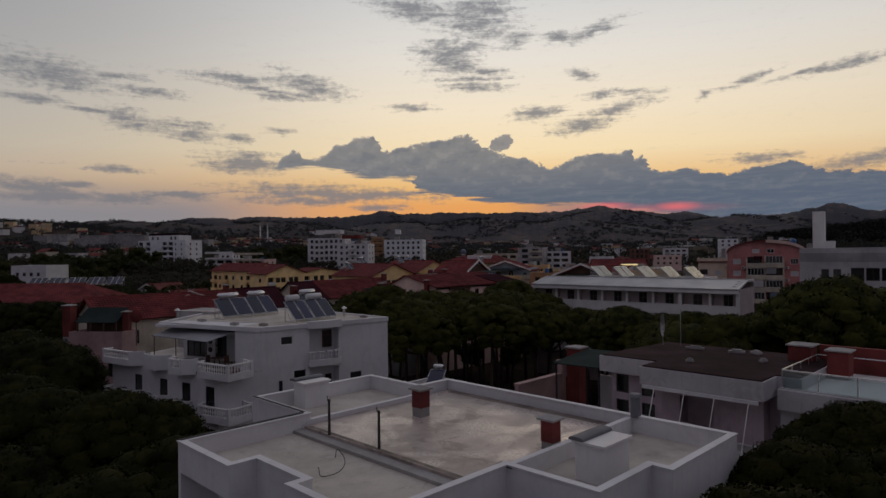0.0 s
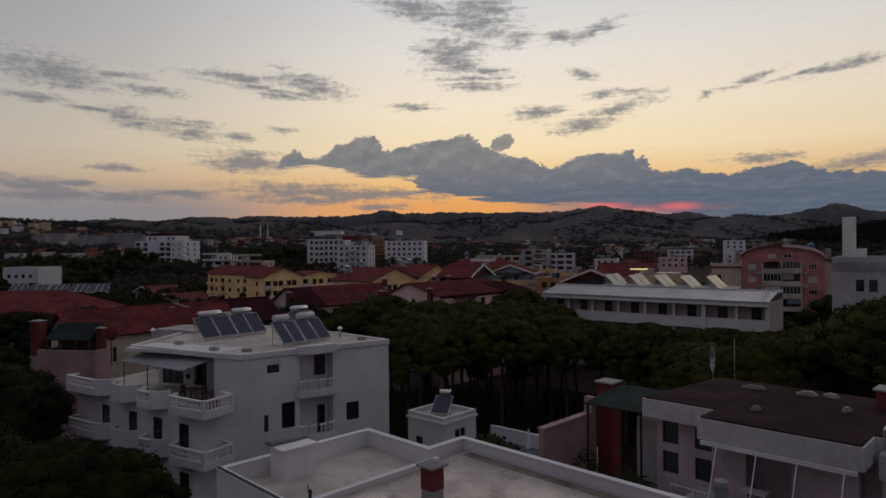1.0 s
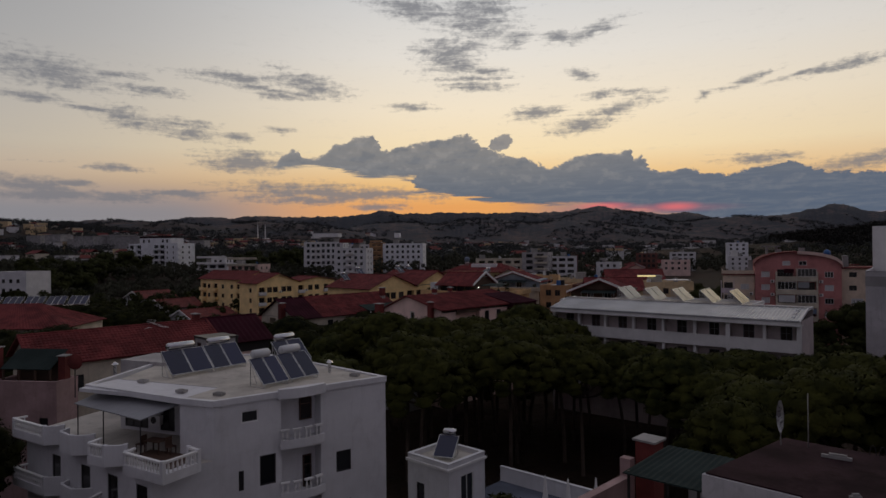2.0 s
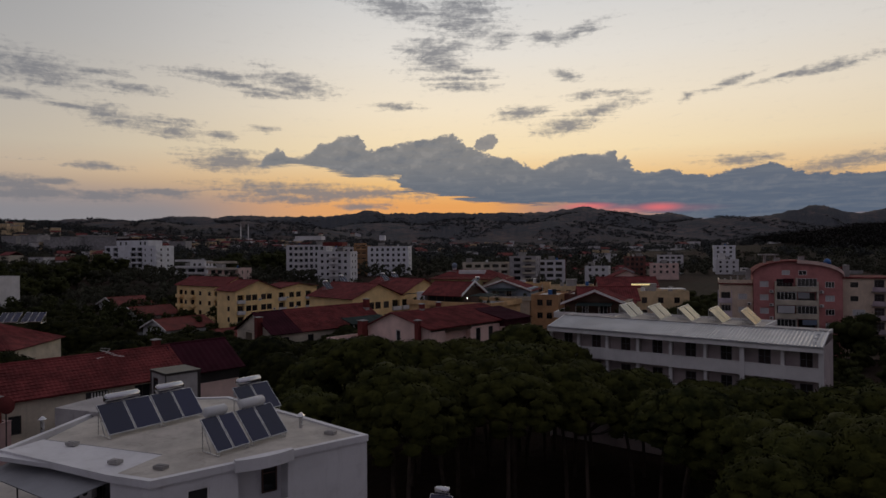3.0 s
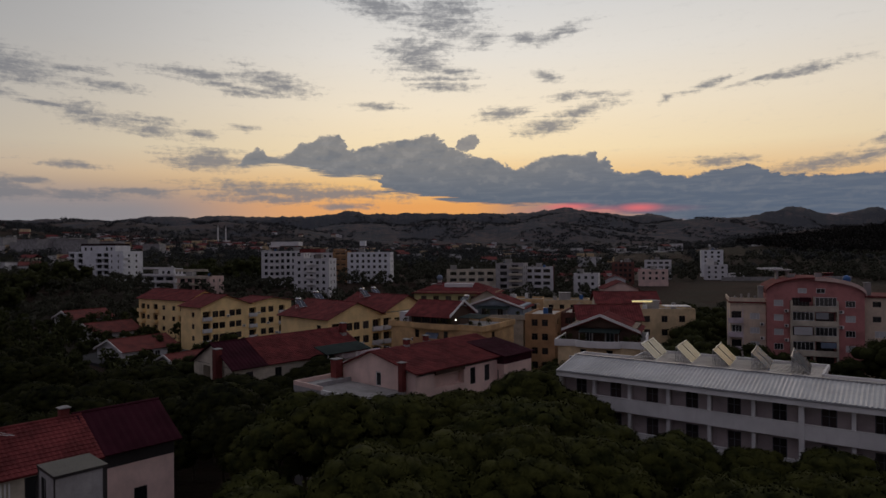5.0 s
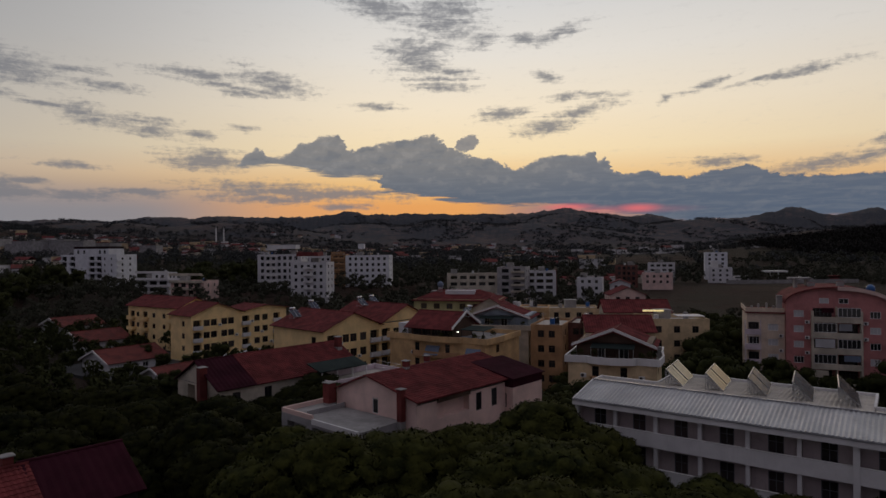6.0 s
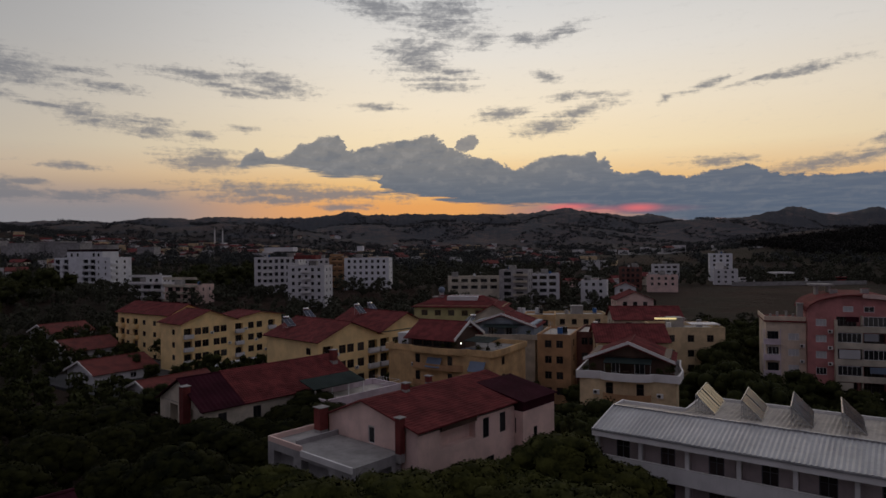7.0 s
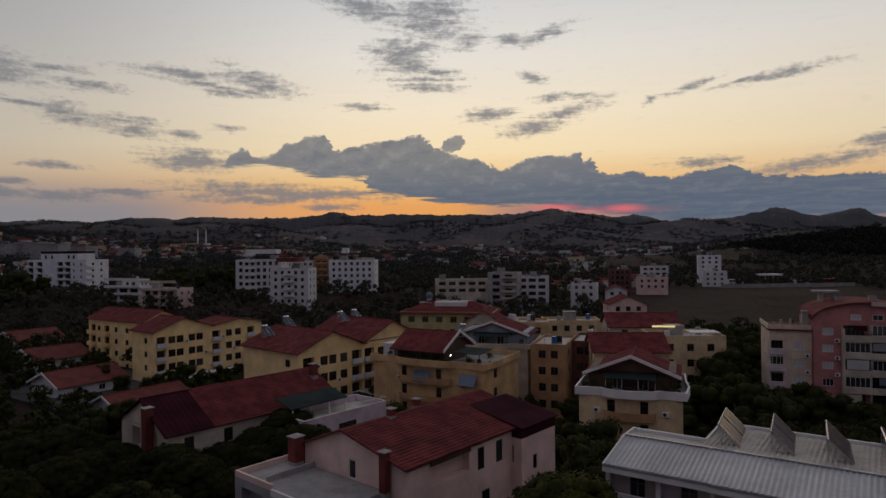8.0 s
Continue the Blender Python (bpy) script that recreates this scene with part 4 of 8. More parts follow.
for x, y in scatter(lambda x, y: in_wood(x, y) and not near_wood(x, y), 8.3, 1.5, -150, 62, 60, 225) + scatter(lambda x, y: in_wood(x, y) and near_wood(x, y), 6.0, 1.4, -14, 62, 54, 94):
    tall = 1.02 if x > -14 else 0.94
    if x < -12 and y > 106:
        tall = 0.74 if x > -34 else 0.86
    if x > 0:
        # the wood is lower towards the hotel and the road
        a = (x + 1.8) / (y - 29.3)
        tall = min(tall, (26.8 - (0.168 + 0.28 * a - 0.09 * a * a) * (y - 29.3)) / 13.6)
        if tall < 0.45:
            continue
    # left and far stands get the needles with shade in the colour
    kinds = CLOSE_PINES if y < 82 and -8 < x < 26 else FAR_PINES if y > 128 or x < -75 else SHADED_PINES if x < -13 else PINES
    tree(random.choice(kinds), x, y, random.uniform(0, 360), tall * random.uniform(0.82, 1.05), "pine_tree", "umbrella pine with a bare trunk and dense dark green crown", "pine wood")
# taller pines that stand out of the wood
for x, y in ((3, 94), (7.5, 92), (11.5, 89), (5, 87), (9.5, 95.5), (0, 90), (13.5, 94)):
    tree(random.choice(PINES), x, y, random.uniform(0, 360), random.uniform(1.04, 1.1), "tall_pine_tree", "tall umbrella pine with a broad dense crown", "pine wood")
for x, y in ((0.5, 97), (1.8, 92.5), (-3.5, 95), (-6.5, 91.5), (-2.5, 88.5)):
    tree(random.choice(PINES), x, y, random.uniform(0, 360), random.uniform(0.86, 0.94), "pine_tree", "umbrella pine with a bare trunk and dense dark green crown", "pine wood")
# trees beside the near houses
for x, y, k in ((-24.5, 38, 1.3), (-18.3, 35, 1.3), (-13.4, 32.0, 1.24), (-29.5, 42.5, 1.3), (-20.5, 29.5, 1.22), (-26, 32, 1.22), (-15.5, 26.5, 1.15), (-34, 50, 1.42), (-36, 44, 1.35), (-31.5, 36, 1.3), (-22.5, 24.5, 1.1)):
    tree(random.choice(GARDEN_PINES), x, y, random.uniform(0, 360), k, "pine_tree", "low umbrella pine with a dense crown beside a house", "garden pines")
for x, y, k in ((-40, 52, 1.3), (-43, 58, 1.3), (-47, 66, 1.3), (-50, 74, 1.3), (-45, 50, 1.2), (-41, 46, 1.2)):
    tree(random.choice(FINE_PINES), x, y, random.uniform(0, 360), k, "pine_tree", "low umbrella pine with a dense crown beside a house", "garden pines")
for x, y, k in ((13.7, 24.3, 0.97), (16.5, 23.9, 1.0), (19.3, 21.6, 1.03), (16.4, 20.6, 0.97), (22.2, 19.2, 1.02), (19.4, 17.4, 0.96), (13.6, 20.6, 0.9), (24.8, 16.8, 1.0), (12.6, 22.4, 0.88), (12.4, 18.8, 0.84), (15.2, 17.6, 0.9)):
    tree(random.choice(SLIM_PINES), x, y, random.uniform(0, 360), k, "pine_tree", "bushy dark pine crown between two houses", "garden pines")
for i, (x, y, k) in enumerate(((11.7, 20.4, 0.97), (10.6, 18.5, 0.95), (9.2, 16.8, 0.97))):
    tree(SLIM_PINES[i % 2], x, y, 70 * i, k, "pine_tree", "bushy dark pine crown beside a white house", "garden pines")
for x, y, k in ((30.5, 48, 1.22), (34.5, 50.5, 1.2), (38, 53, 1.1)):
    tree(random.choice(PINES), x, y, random.uniform(0, 360), k, "tall_pine_tree", "tall umbrella pine with a broad dense crown", "pine wood")
grove(BROADS[:2], [(5.0, 40.5), (7.2, 37.0), (3.2, 44.5), (8.5, 39.0), (1.5, 47)], "garden_tree", "dark leafy tree in a yard", "garden trees", 0.95, 1.15)
grove(BROADS, [(18, 121), (20.5, 126), (16.5, 128), (21, 131), (19, 117), (23, 119)], "dark_tree", "dark narrow tree between two houses", "street trees", 1.0, 1.3)
grove(BROADS, [(47, 136), (51, 141), (56, 146), (60, 139), (50, 150), (56, 152), (62, 147), (66, 146), (72, 145), (78, 144), (60, 133), (68, 138), (84, 143), (48, 128), (54, 131)], "street_tree", "dark leafy tree beside an apartment block", "street trees", 0.9, 1.25)
grove(FINE_PINES, [(-24.7, 123.7), (-21.2, 127.3), (-17.7, 130.8), (-21.6, 121.2), (-17.4, 125.4), (-13.6, 134), (-33.9, 124.5), (-37.5, 128), (-29, 122), (-14, 129)], "pine_tree", "low dark pine in front of a long house", "garden pines", 1.04, 1.16)
grove(SHADED_PINES, [(-62, 91), (-56, 89.5), (-50, 87), (-69, 93), (-75, 94), (-45, 84)], "pine_tree", "umbrella pine with a bare trunk and dense dark green crown", "pine wood", 0.95, 1.05)
grove(BROADS, [(66, 172), (70, 180), (75, 188), (64, 182), (72, 196), (80, 199), (62, 194), (68, 206), (78, 210), (60, 168), (86, 205), (63, 176)], "dark_tree", "tall dark tree at the edge of a field", "street trees", 0.95, 1.25)
grove(BROADS, [(-4, 140), (-2, 144), (-6, 148), (2, 138)], "garden_tree", "dark leafy tree beside a red roofed house", "garden trees", 0.8, 1.05)
grove(FAR_BROADS, [(-60, 192), (-52, 188), (-46, 190), (-40, 196), (-34, 205), (-66, 197), (-75, 215), (-88, 222), (-97, 218), (-28, 196), (-24, 200)], "street_tree", "dark clipped tree beside a yellow block", "street trees", 0.45, 0.7)


def far_wood(name, label, spots, rise, seed, clumps=7, per=14, leaf=1.9, spread=2.6, material=None):
    """A distant wood: crowns too many to count, in one sheet of leaves."""
    rng = np.random.default_rng(seed)
    centres = []
    for x, y in spots:
        h = rise * (0.75 + 0.5 * rng.random())
        for k in range(clumps):
            centres.append((x + rng.normal() * spread, y + rng.normal() * spread, lie(x, y) + h * (0.35 + 0.6 * rng.random()), spread + rng.random()))
    V, F, N = tufts(centres, per, leaf, 0.85, rng, 0.8)
    tagged(new(name, raw_mesh(name, V, F, material or HAZEDWOOD, N)), label, "wood", kind="stuff")


far_wood("hillside_wood", "dense dark pine wood on a low hill", scatter(lambda x, y: x > 395 + (y - 640) * 0.18 and x < 640, 10.5, 4, 380, 640, 600, 860), 11, 5, material=DARKWOOD)
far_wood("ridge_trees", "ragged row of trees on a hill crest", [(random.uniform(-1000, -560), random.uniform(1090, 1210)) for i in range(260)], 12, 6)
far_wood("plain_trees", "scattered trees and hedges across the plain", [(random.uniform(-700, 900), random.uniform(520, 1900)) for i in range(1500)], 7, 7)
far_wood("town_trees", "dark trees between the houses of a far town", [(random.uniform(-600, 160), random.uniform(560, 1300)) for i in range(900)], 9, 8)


def on_the_hills(x, y):
    return noise.noise(Vector((x * 0.006, y * 0.0035, 9.1))) > 0.02


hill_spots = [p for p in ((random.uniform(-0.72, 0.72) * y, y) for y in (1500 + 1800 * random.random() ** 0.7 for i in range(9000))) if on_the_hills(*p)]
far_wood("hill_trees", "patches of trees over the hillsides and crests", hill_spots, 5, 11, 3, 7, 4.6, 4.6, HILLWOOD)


# ---- terraced house with the white flat roof ----
GRID = pose(0, 0, 0, 0, 0, -45)
plan = [(-26, 13.9), (-21.9, 13.9), (-21.9, 8.9), (-18.2, 8.9), (-18.2, 9.85), (-15.6, 9.85), (-15.6, 9.3), (-12.1, 9.3), (-12.1, 14.7),
        (-8.95, 14.7), (-8.95, 17.6), (-8.3, 17.6), (-8.3, 22.5), (-22.3, 22.5), (-22.3, 20.6), (-26, 20.6)]
villa = house("flat_roofed_house", "white rendered house with a stained flat roof and low parapets", GRID, plan, 12.9, WHITE,
              {0: [(0.5, 3.6, 9.5, 12.45, "open", 1.8), (0.4, 3.7, 6.0, 8.8, "open", 1.8)], 15: [(0.6, 6.0, 9.5, 12.4, "open", 1.8)], 1: [(0.9, 3.2, 9.4, 12.2, "dark"), (0.9, 3.2, 6.2, 8.4, "dark")], 2: [(0.2, 3.5, 9.3, 12.5, "open", 1.3)], 4: [(0.3, 2.2, 9.3, 12.4, "brown")], 6: [(0.6, 2.9, 9.3, 12.3, "dark")],
               11: [(1.4, 2.8, 9.6, 11.2, "dark")]}, 0.62, SCREED, rim=0.2)
bm = B()
prism(bm, [(-21.6, 13.75), (-12.3, 13.75), (-12.3, 15.1), (-12.4, 22.2), (-22.0, 22.2), (-21.75, 20.3)], 12.902, 13.12)
part("raised_roof", bm, MEMBRANE, villa, "grey screed of the raised roof with water stains")
part("apron", boxes((-21.7, -12.3, 13.3, 13.75, 12.902, 13.02)), CONCRETE, villa)
part("dividing_wall", boxes((-12.32, -12.1, 14.72, 22.28, 12.9, 13.48)), WHITE, villa)
part("dividing_wall", boxes((-21.9, -21.68, 13.92, 20.58, 12.9, 13.3)), WHITE, villa)
part("lower_roof", boxes((-12.1, -8.97, 8.5, 14.68, -3, 11.4)), BITUMEN, villa, "dark lower roof beside the house")
part("dirt_line", boxes((-21.6, -12.5, 21.75, 22.18, 13.1205, 13.125)), STAINED, villa, "brown dirt washed along the parapet")
part("dirt_line", boxes((-12.75, -12.42, 15.2, 22.1, 13.1205, 13.125)), STAINED, villa, "brown dirt washed along the parapet")
part("dirt_line", boxes((-21.4, -12.5, 13.78, 13.98, 13.1205, 13.124)), STAINED, villa, "brown dirt along the roof edge")
part("tar_patch", boxes((-12.5, -11.9, 14.65, 14.95, 13.485, 13.5)), TAR, villa, "black tar patch on the wall corner")
part("tar_edge", boxes((-26.0, -21.95, 13.9, 14.02, 13.572, 13.592)), TAR, villa, "black tarred edge of the parapet")
chimney(villa, -19.3, 17.9, 13.12, 14.2, 0.5, 0.7)
chimney(villa, -12.85, 18.0, 13.12, 14.1, 0.46, 0.72)


def vent_box(m, w, d, h, label):
    v = thing("vent_housing", m, label, "vent housing", "vent housings on the flat roof")
    part("shaft", boxes((0, w, 0, d, 0, h)), WHITE, v)
    part("cover", boxes((-0.08, w + 0.08, -0.08, d + 0.08, h, h + 0.07)), WHITE_CLEAN, v)
    bm = B()
    arc = [(-0.16 + w * 0.26 * (1 - math.cos(math.pi * k / 8)), h + 0.075 + 0.12 * math.sin(math.pi * k / 8) ** 0.5) for k in range(9)]
    near_, back_ = ([bm.verts.new((x, y, z)) for x, z in arc] for y in (-0.12, d + 0.1))
    bm.faces.new(near_), bm.faces.new(back_[::-1])
    for k in range(9):
        bm.faces.new((near_[k], back_[k], back_[(k + 1) % 9], near_[(k + 1) % 9]))
    part("cowl", bm, COWL, v, "dark half-round cowl")
    return v


vent_box(GRID @ pose(-10.95, 16.6, 12.9), 1.0, 1.5, 1.15, "white rendered vent shaft with a flat lid on the roof")
vent_box(GRID @ pose(-25.5, 15.7, 12.9), 0.9, 1.3, 1.1, "white rendered vent shaft beside the roof parapet")
part("tar_edge", boxes((-21.95, -21.8, 8.95, 13.85, 13.572, 13.6)), TAR, villa, "black tarred edge of the parapet")
for u, v in ((-19.9, 13.75), (-17.2, 13.95)):
    p = thing("roof_post", GRID @ pose(u, v, 13.1), "rusty dark steel post standing on the flat roof", "post", "roof posts")
    bm = B()
    rod(bm, (0, 0, 0), (0, 0, 1.35), 0.055, 8, 0.045)
    part("pole", bm, DARKMETAL, p)
    bm = B()
    rod(bm, (-0.09, 0, 1.28), (-0.12, 0, 1.45), 0.018, 5)
    rod(bm, (-0.09, 0, 1.28), (0.1, 0, 1.3), 0.02, 5)
    part("hook", bm, DARKMETAL, p)
vent = thing("roof_vent", GRID @ pose(-12.0, 22.35, 13.5), "grey metal vent pipe with a flat cap", "vent")
bm = B()
rod(bm, (0, 0, 0), (0, 0, 0.78), 0.19, 14)
part("pipe", bm, COWL, vent)
bm = B()
rod(bm, (0, 0, 0.78), (0, 0, 0.9), 0.25, 14, 0.2)
part("hat", bm, COWL, vent)
wire = bpy.data.curves.new("roof_cable", "CURVE")
wire.dimensions, wire.bevel_depth = "3D", 0.011
sp = wire.splines.new("BEZIER")
sp.bezier_points.add(4)
for q, c in zip(sp.bezier_points, ((-17.2, 12.1, 13.25), (-16.9, 12.0, 13.6), (-16.55, 12.0, 13.2), (-16.7, 11.4, 12.95), (-17.6, 11.7, 12.95))):
    q.co, q.handle_left_type, q.handle_right_type = c, "AUTO", "AUTO"
wire.materials.append(CABLE)
cab = new("roof_cable", wire)
cab.matrix_world = GRID
tagged(cab, "loose black cable curled on the roof", "cable")

# ---- white apartment house with stepped balconies ----
WB = pose(-13.78, 47.65, 0, 0, 0, -21.2)
wb_plan = [(-15.6, 0.46), (-1.75, -2.71), (6.0, 9.3), (0.2, 11.6), (-7.3, 14.4), (-16, 11.5)]
L3 = 11.15
K0 = math.hypot(1.75, 2.71)


def front(x):
    """The street wall of the apartment house, by its own x."""
    return -0.42 - 0.229 * (x + 11.74)


def side_holes(k=0.0):
    out = [(1.53 + k, 2.54 + k, 12.8, 13.5, "white")]
    for z in (8.7, 5.6, 2.5):
        out += [(1.36 + k, 1.66 + k, z + 0.28, z + 1.42, "dark"), (2.59 + k, 3.56 + k, z + 0.3, z + 2.05, "dark"), (7.47 + k, 8.5 + k, z + 0.05, z + 1.35, "dark")]
    for z in (L3 + 0.05, 8.05, 4.95, 1.85):
        out.append((3.9 + k, 6.45 + k, z, z + 2.65, "open", 0.9))
    return out


flat = house("white_apartment_house", "white rendered apartment house with stepped balconies and a flat roof", WB, wb_plan, 11.0, WHITE,
             {0: [(x, x + 1.05, z, z + 2.15, "dark") for z in (8.05, 4.95, 1.85) for x in (3.4, 6.9, 9.85, 12.75)],
              1: [o for o in side_holes(K0) if o[3] < 10.95]}, 0, SCREED, category="apartment house")
# top storey: set back behind a covered terrace, flush at the corner
top_plan = [(-2.4, 0), (0, 0), (6.0, 9.3), (0.2, 11.6), (-7.3, 14.4), (-13.5, 11.5), (-10.5, 3.2), (-2.4, 3.2)]
top = house("top_storey", "white set-back top storey with a pale screed roof", WB @ pose(0, 0, 0), top_plan, 14.25, WHITE,
            {1: [o for o in side_holes() if o[2] > 11], 6: [(0.4, 2.4, 11.2, 13.3, "dark"), (3.4, 4.6, 11.2, 13.3, "dark"), (6.0, 7.7, 11.2, 13.5, "dark")]},
            0.0, SCREED, category="apartment house", base=11.0)
bm = B()
ring(bm, [(-10.9, 0.9), (-2.4, -0.12), (0.05, -0.12), (6.1, 9.3), (0.2, 11.7), (-7.3, 14.5), (-13.7, 11.5)], 0.3, 14.0, 14.34)
part("fascia", bm, WHITE, top)
part("roof_edge", boxes((-10.8, -2.3, 0.4, 3.25, 14.0, 14.22)), WHITE, top)
part("stair_head", boxes((-15.6, -11.2, 7.8, 11.2, 11.0, 14.5)), GREYWHITE, top)


def baluster_mesh():
    bm = B()
    prof = [(0.045, 0), (0.06, 0.05), (0.035, 0.12), (0.075, 0.3), (0.04, 0.5), (0.06, 0.56), (0.045, 0.62)]
    rows = [[bm.verts.new((r * math.cos(TAU * i / 6), r * math.sin(TAU * i / 6), z)) for i in range(6)] for r, z in prof]
    for a, b in zip(rows, rows[1:]):
        for i in range(6):
            bm.faces.new((a[i], a[(i + 1) % 6], b[(i + 1) % 6], b[i]))
    return mesh("baluster", bm, WHITE_CLEAN)


BALUSTER = baluster_mesh()


def balcony(home, pts, z, open_from=0.0, rail=0.95, label="white balcony with turned balusters", solid_sides=(), posts=True):
    """A slab on an outline, solid low parapet, then balusters under a handrail along its outer edges (all but the last)."""
    bm = B()
    prism(bm, pts, z - 0.2, z)
    bal = part("balcony", bm, WHITE, home, label)
    for i in range(len(pts) - 1):
        a, b = Vector(pts[i]), Vector(pts[i + 1])
        d = (b - a).normalized()
        m = Matrix(((d.x, -d.y, 0, a.x), (d.y, d.x, 0, a.y), (0, 0, 1, z), (0, 0, 0, 1)))
        L = (b - a).length
        if L < 0.3:
            continue
        low = rail if i in solid_sides else 0.3
        part("balcony_parapet", boxes((0, L, 0.0, 0.14, 0, low)), WHITE, bal, "", m)
        if posts:
            part("balcony_pier", boxes((L - 0.2, L + 0.01, -0.01, 0.2, 0, rail + 0.04)), WHITE, bal, "", m)
        if i not in solid_sides:
            part("handrail", boxes((0.0, L - 0.2, -0.02, 0.17, rail - 0.1, rail)), WHITE_CLEAN, bal, "", m)
            k = max(2, int((L - 0.2) / 0.24))
            for j in range(k):
                part("baluster", BALUSTER, None, bal, "", m @ pose((L - 0.2) * (j + 0.5) / k, 0.07, 0.26))
    return bal


for z in (L3, 8.05, 4.95, 1.85):
    balcony(flat, [(-3.4, front(-3.4)), (-3.25, -3.15), (0.05, -3.75), (0.4, -1.45), (-0.72, -1.1)], z)
    balcony(flat, [(-6.75, front(-6.75)), (-6.5, -2.6), (-5.05, -2.75), (-4.1, -2.12)], z, solid_sides=(2,))
    balcony(flat, [(-10.35, front(-10.35)), (-10.1, -1.5), (-8.6, -1.95), (-7.5, -1.3)], z, solid_sides=(0, 1, 2))
    balcony(flat, [(-15.6, front(-15.6)), (-15.8, -0.35), (-11.95, -1.1), (-11.0, -0.5)], z, solid_sides=(2,))
sd = Vector((6.0, 9.3)).normalized()
so = Vector((sd.y, -sd.x))
for z in (L3, 8.05, 4.95):
    a, b = sd * 3.75, sd * 6.6
    bow = [a.lerp(b, f) + so * (0.28 + 0.25 * math.sin(math.pi * f)) for f in (0.0, 0.25, 0.5, 0.75, 1.0)]
    balcony(flat, [tuple(a), *[tuple(p) for p in bow], tuple(b)], z, posts=False)
bm = B()
prism(bm, [tuple(sd * 3.7), *[tuple((sd * 3.7).lerp(sd * 6.65, f) + so * (0.3 + 0.27 * math.sin(math.pi * f))) for f in (0.0, 0.25, 0.5, 0.75, 1.0)], tuple(sd * 6.65)], 13.92, 14.5)
part("canopy_slab", bm, WHITE, top, "curved slab over the upper balcony")
SIDE = Matrix(((sd.x, so.x * -1, 0, 0), (sd.y, so.y * -1, 0, 0), (0, 0, 1, 0), (0, 0, 0, 1)))
for home, s0, w_, z0_, h_ in ((top, 5.4, 0.8, 12.2, 1.4), (flat, 5.6, 0.55, 8.06, 1.95), (flat, 5.6, 0.55, 4.96, 1.95)):
    fr, pa = window_mesh(w_, h_, "brown")
    win = part("window", fr, None, home, "", SIDE @ pose(s0, 0.78, z0_))
    part("pane", pa, None, win)
part("terrace_floor", boxes((-4.6, -0.9, -2.2, 0.0, 11.0, 11.17)), WOOD, flat, "brown tiled terrace floor")
# awning over the terrace
aw = thing("terrace_awning", WB, "grey sheet awning on thin posts over a terrace", "awning")
bm = B()
slope(bm, (-11.0, 0.2, 13.3), (-3.9, -1.4, 13.3), (-2.7, 1.3, 13.95), (-10.6, 3.0, 13.95), rib=0.6, amp=0.02, thick=0.05)
part("sheet", bm, AWNING, aw)
for x, y in ((-10.8, 0.3), (-7.9, -0.35), (-4.1, -1.2)):
    bm = B()
    rod(bm, (x, y, 11.1), (x, y, 13.3), 0.035, 6)
    part("post", bm, DARKMETAL, aw)
ac = thing("air_conditioner", WB @ pose(-7.6, 2.85, 11.6), "white split air conditioner unit on a wall", "air conditioner")
for zc in (0.0, 0.68):
    case = part("case", boxes((0, 0.8, 0, 0.3, zc, zc + 0.6)), WHITE_CLEAN, ac)
    bm = B()
    rod(bm, (0.3, 0.0, zc + 0.3), (0.3, -0.03, zc + 0.3), 0.22, 14)
    part("fan_grille", bm, DARKMETAL, case)
tb = thing("terrace_table", WB @ pose(-3.9, -0.3, 11.15), "small wooden table on a balcony terrace", "table")
part("tabletop", boxes((-0.6, 0.6, -0.4, 0.4, 0.7, 0.75)), WOOD, tb)
for x, y in ((-0.55, -0.35), (0.5, -0.35), (-0.55, 0.3), (0.5, 0.3)):
    part("leg", boxes((x, x + 0.06, y, y + 0.06, 0, 0.7)), WOOD, tb)
for x, y, t in ((-4.9, -0.4, -90), (-2.9, -0.2, 80)):
    ch = thing("terrace_chair", WB @ pose(x, y, 11.15, 0, 0, t), "wooden terrace chair beside a small table", "chair", "terrace chairs")
    part("seat", boxes((-0.22, 0.22, -0.22, 0.22, 0.42, 0.46)), WOOD, ch)
    part("backrest", boxes((-0.22, 0.22, 0.18, 0.22, 0.46, 0.95)), WOOD, ch)
    for lx, ly in ((-0.2, -0.2), (0.16, -0.2), (-0.2, 0.16), (0.16, 0.16)):
        part("leg", boxes((lx, lx + 0.04, ly, ly + 0.04, 0, 0.42)), WOOD, ch)
# heaters on its roof, all turned the same way
for x, y, w, mat_, lab in ((-17.9, 55.3, 3.1, CHROME, "dark blue solar collectors with a bright steel tank"), (-16.1, 57.6, 2.7, CHROME, "dark blue solar collectors with a bright steel tank"),
                           (-11.3, 51.6, 2.0, TANKWHITE, "grey solar collectors with a white painted tank"), (-9.9, 53.4, 2.4, TANKWHITE, "grey solar collectors with a white painted tank"),
                           (-11.7, 59.2, 2.7, CHROME, "dark blue solar collectors with a bright steel tank")):
    solar_heater(pose(x, y, 14.27, 0, 0, 52), lab, mat_, w, 2, length=2.05, tilt=44)
for x, y in ((-3.6, 1.4), (-0.9, 1.5), (3.9, 9.0), (-8.2, 2.9)):
    solid("roof_drain_box", boxes((-0.3, 0.3, -0.2, 0.2, 0, 0.16), (-0.2, 0.2, -0.1, 0.1, 0.16, 0.2)), CONCRETE, "small concrete box on a flat roof", "roof box", WB @ pose(x, y, 14.27), "roof boxes")

# ---- lilac villa with the dark roof ----
vl = [(-20, 33.0), (-16.5, 33.0), (-16.5, 31.2), (-10.3, 31.2), (-10.3, 33.1), (-9.2, 33.1), (-9.2, 40.2), (-19.2, 40.2)]
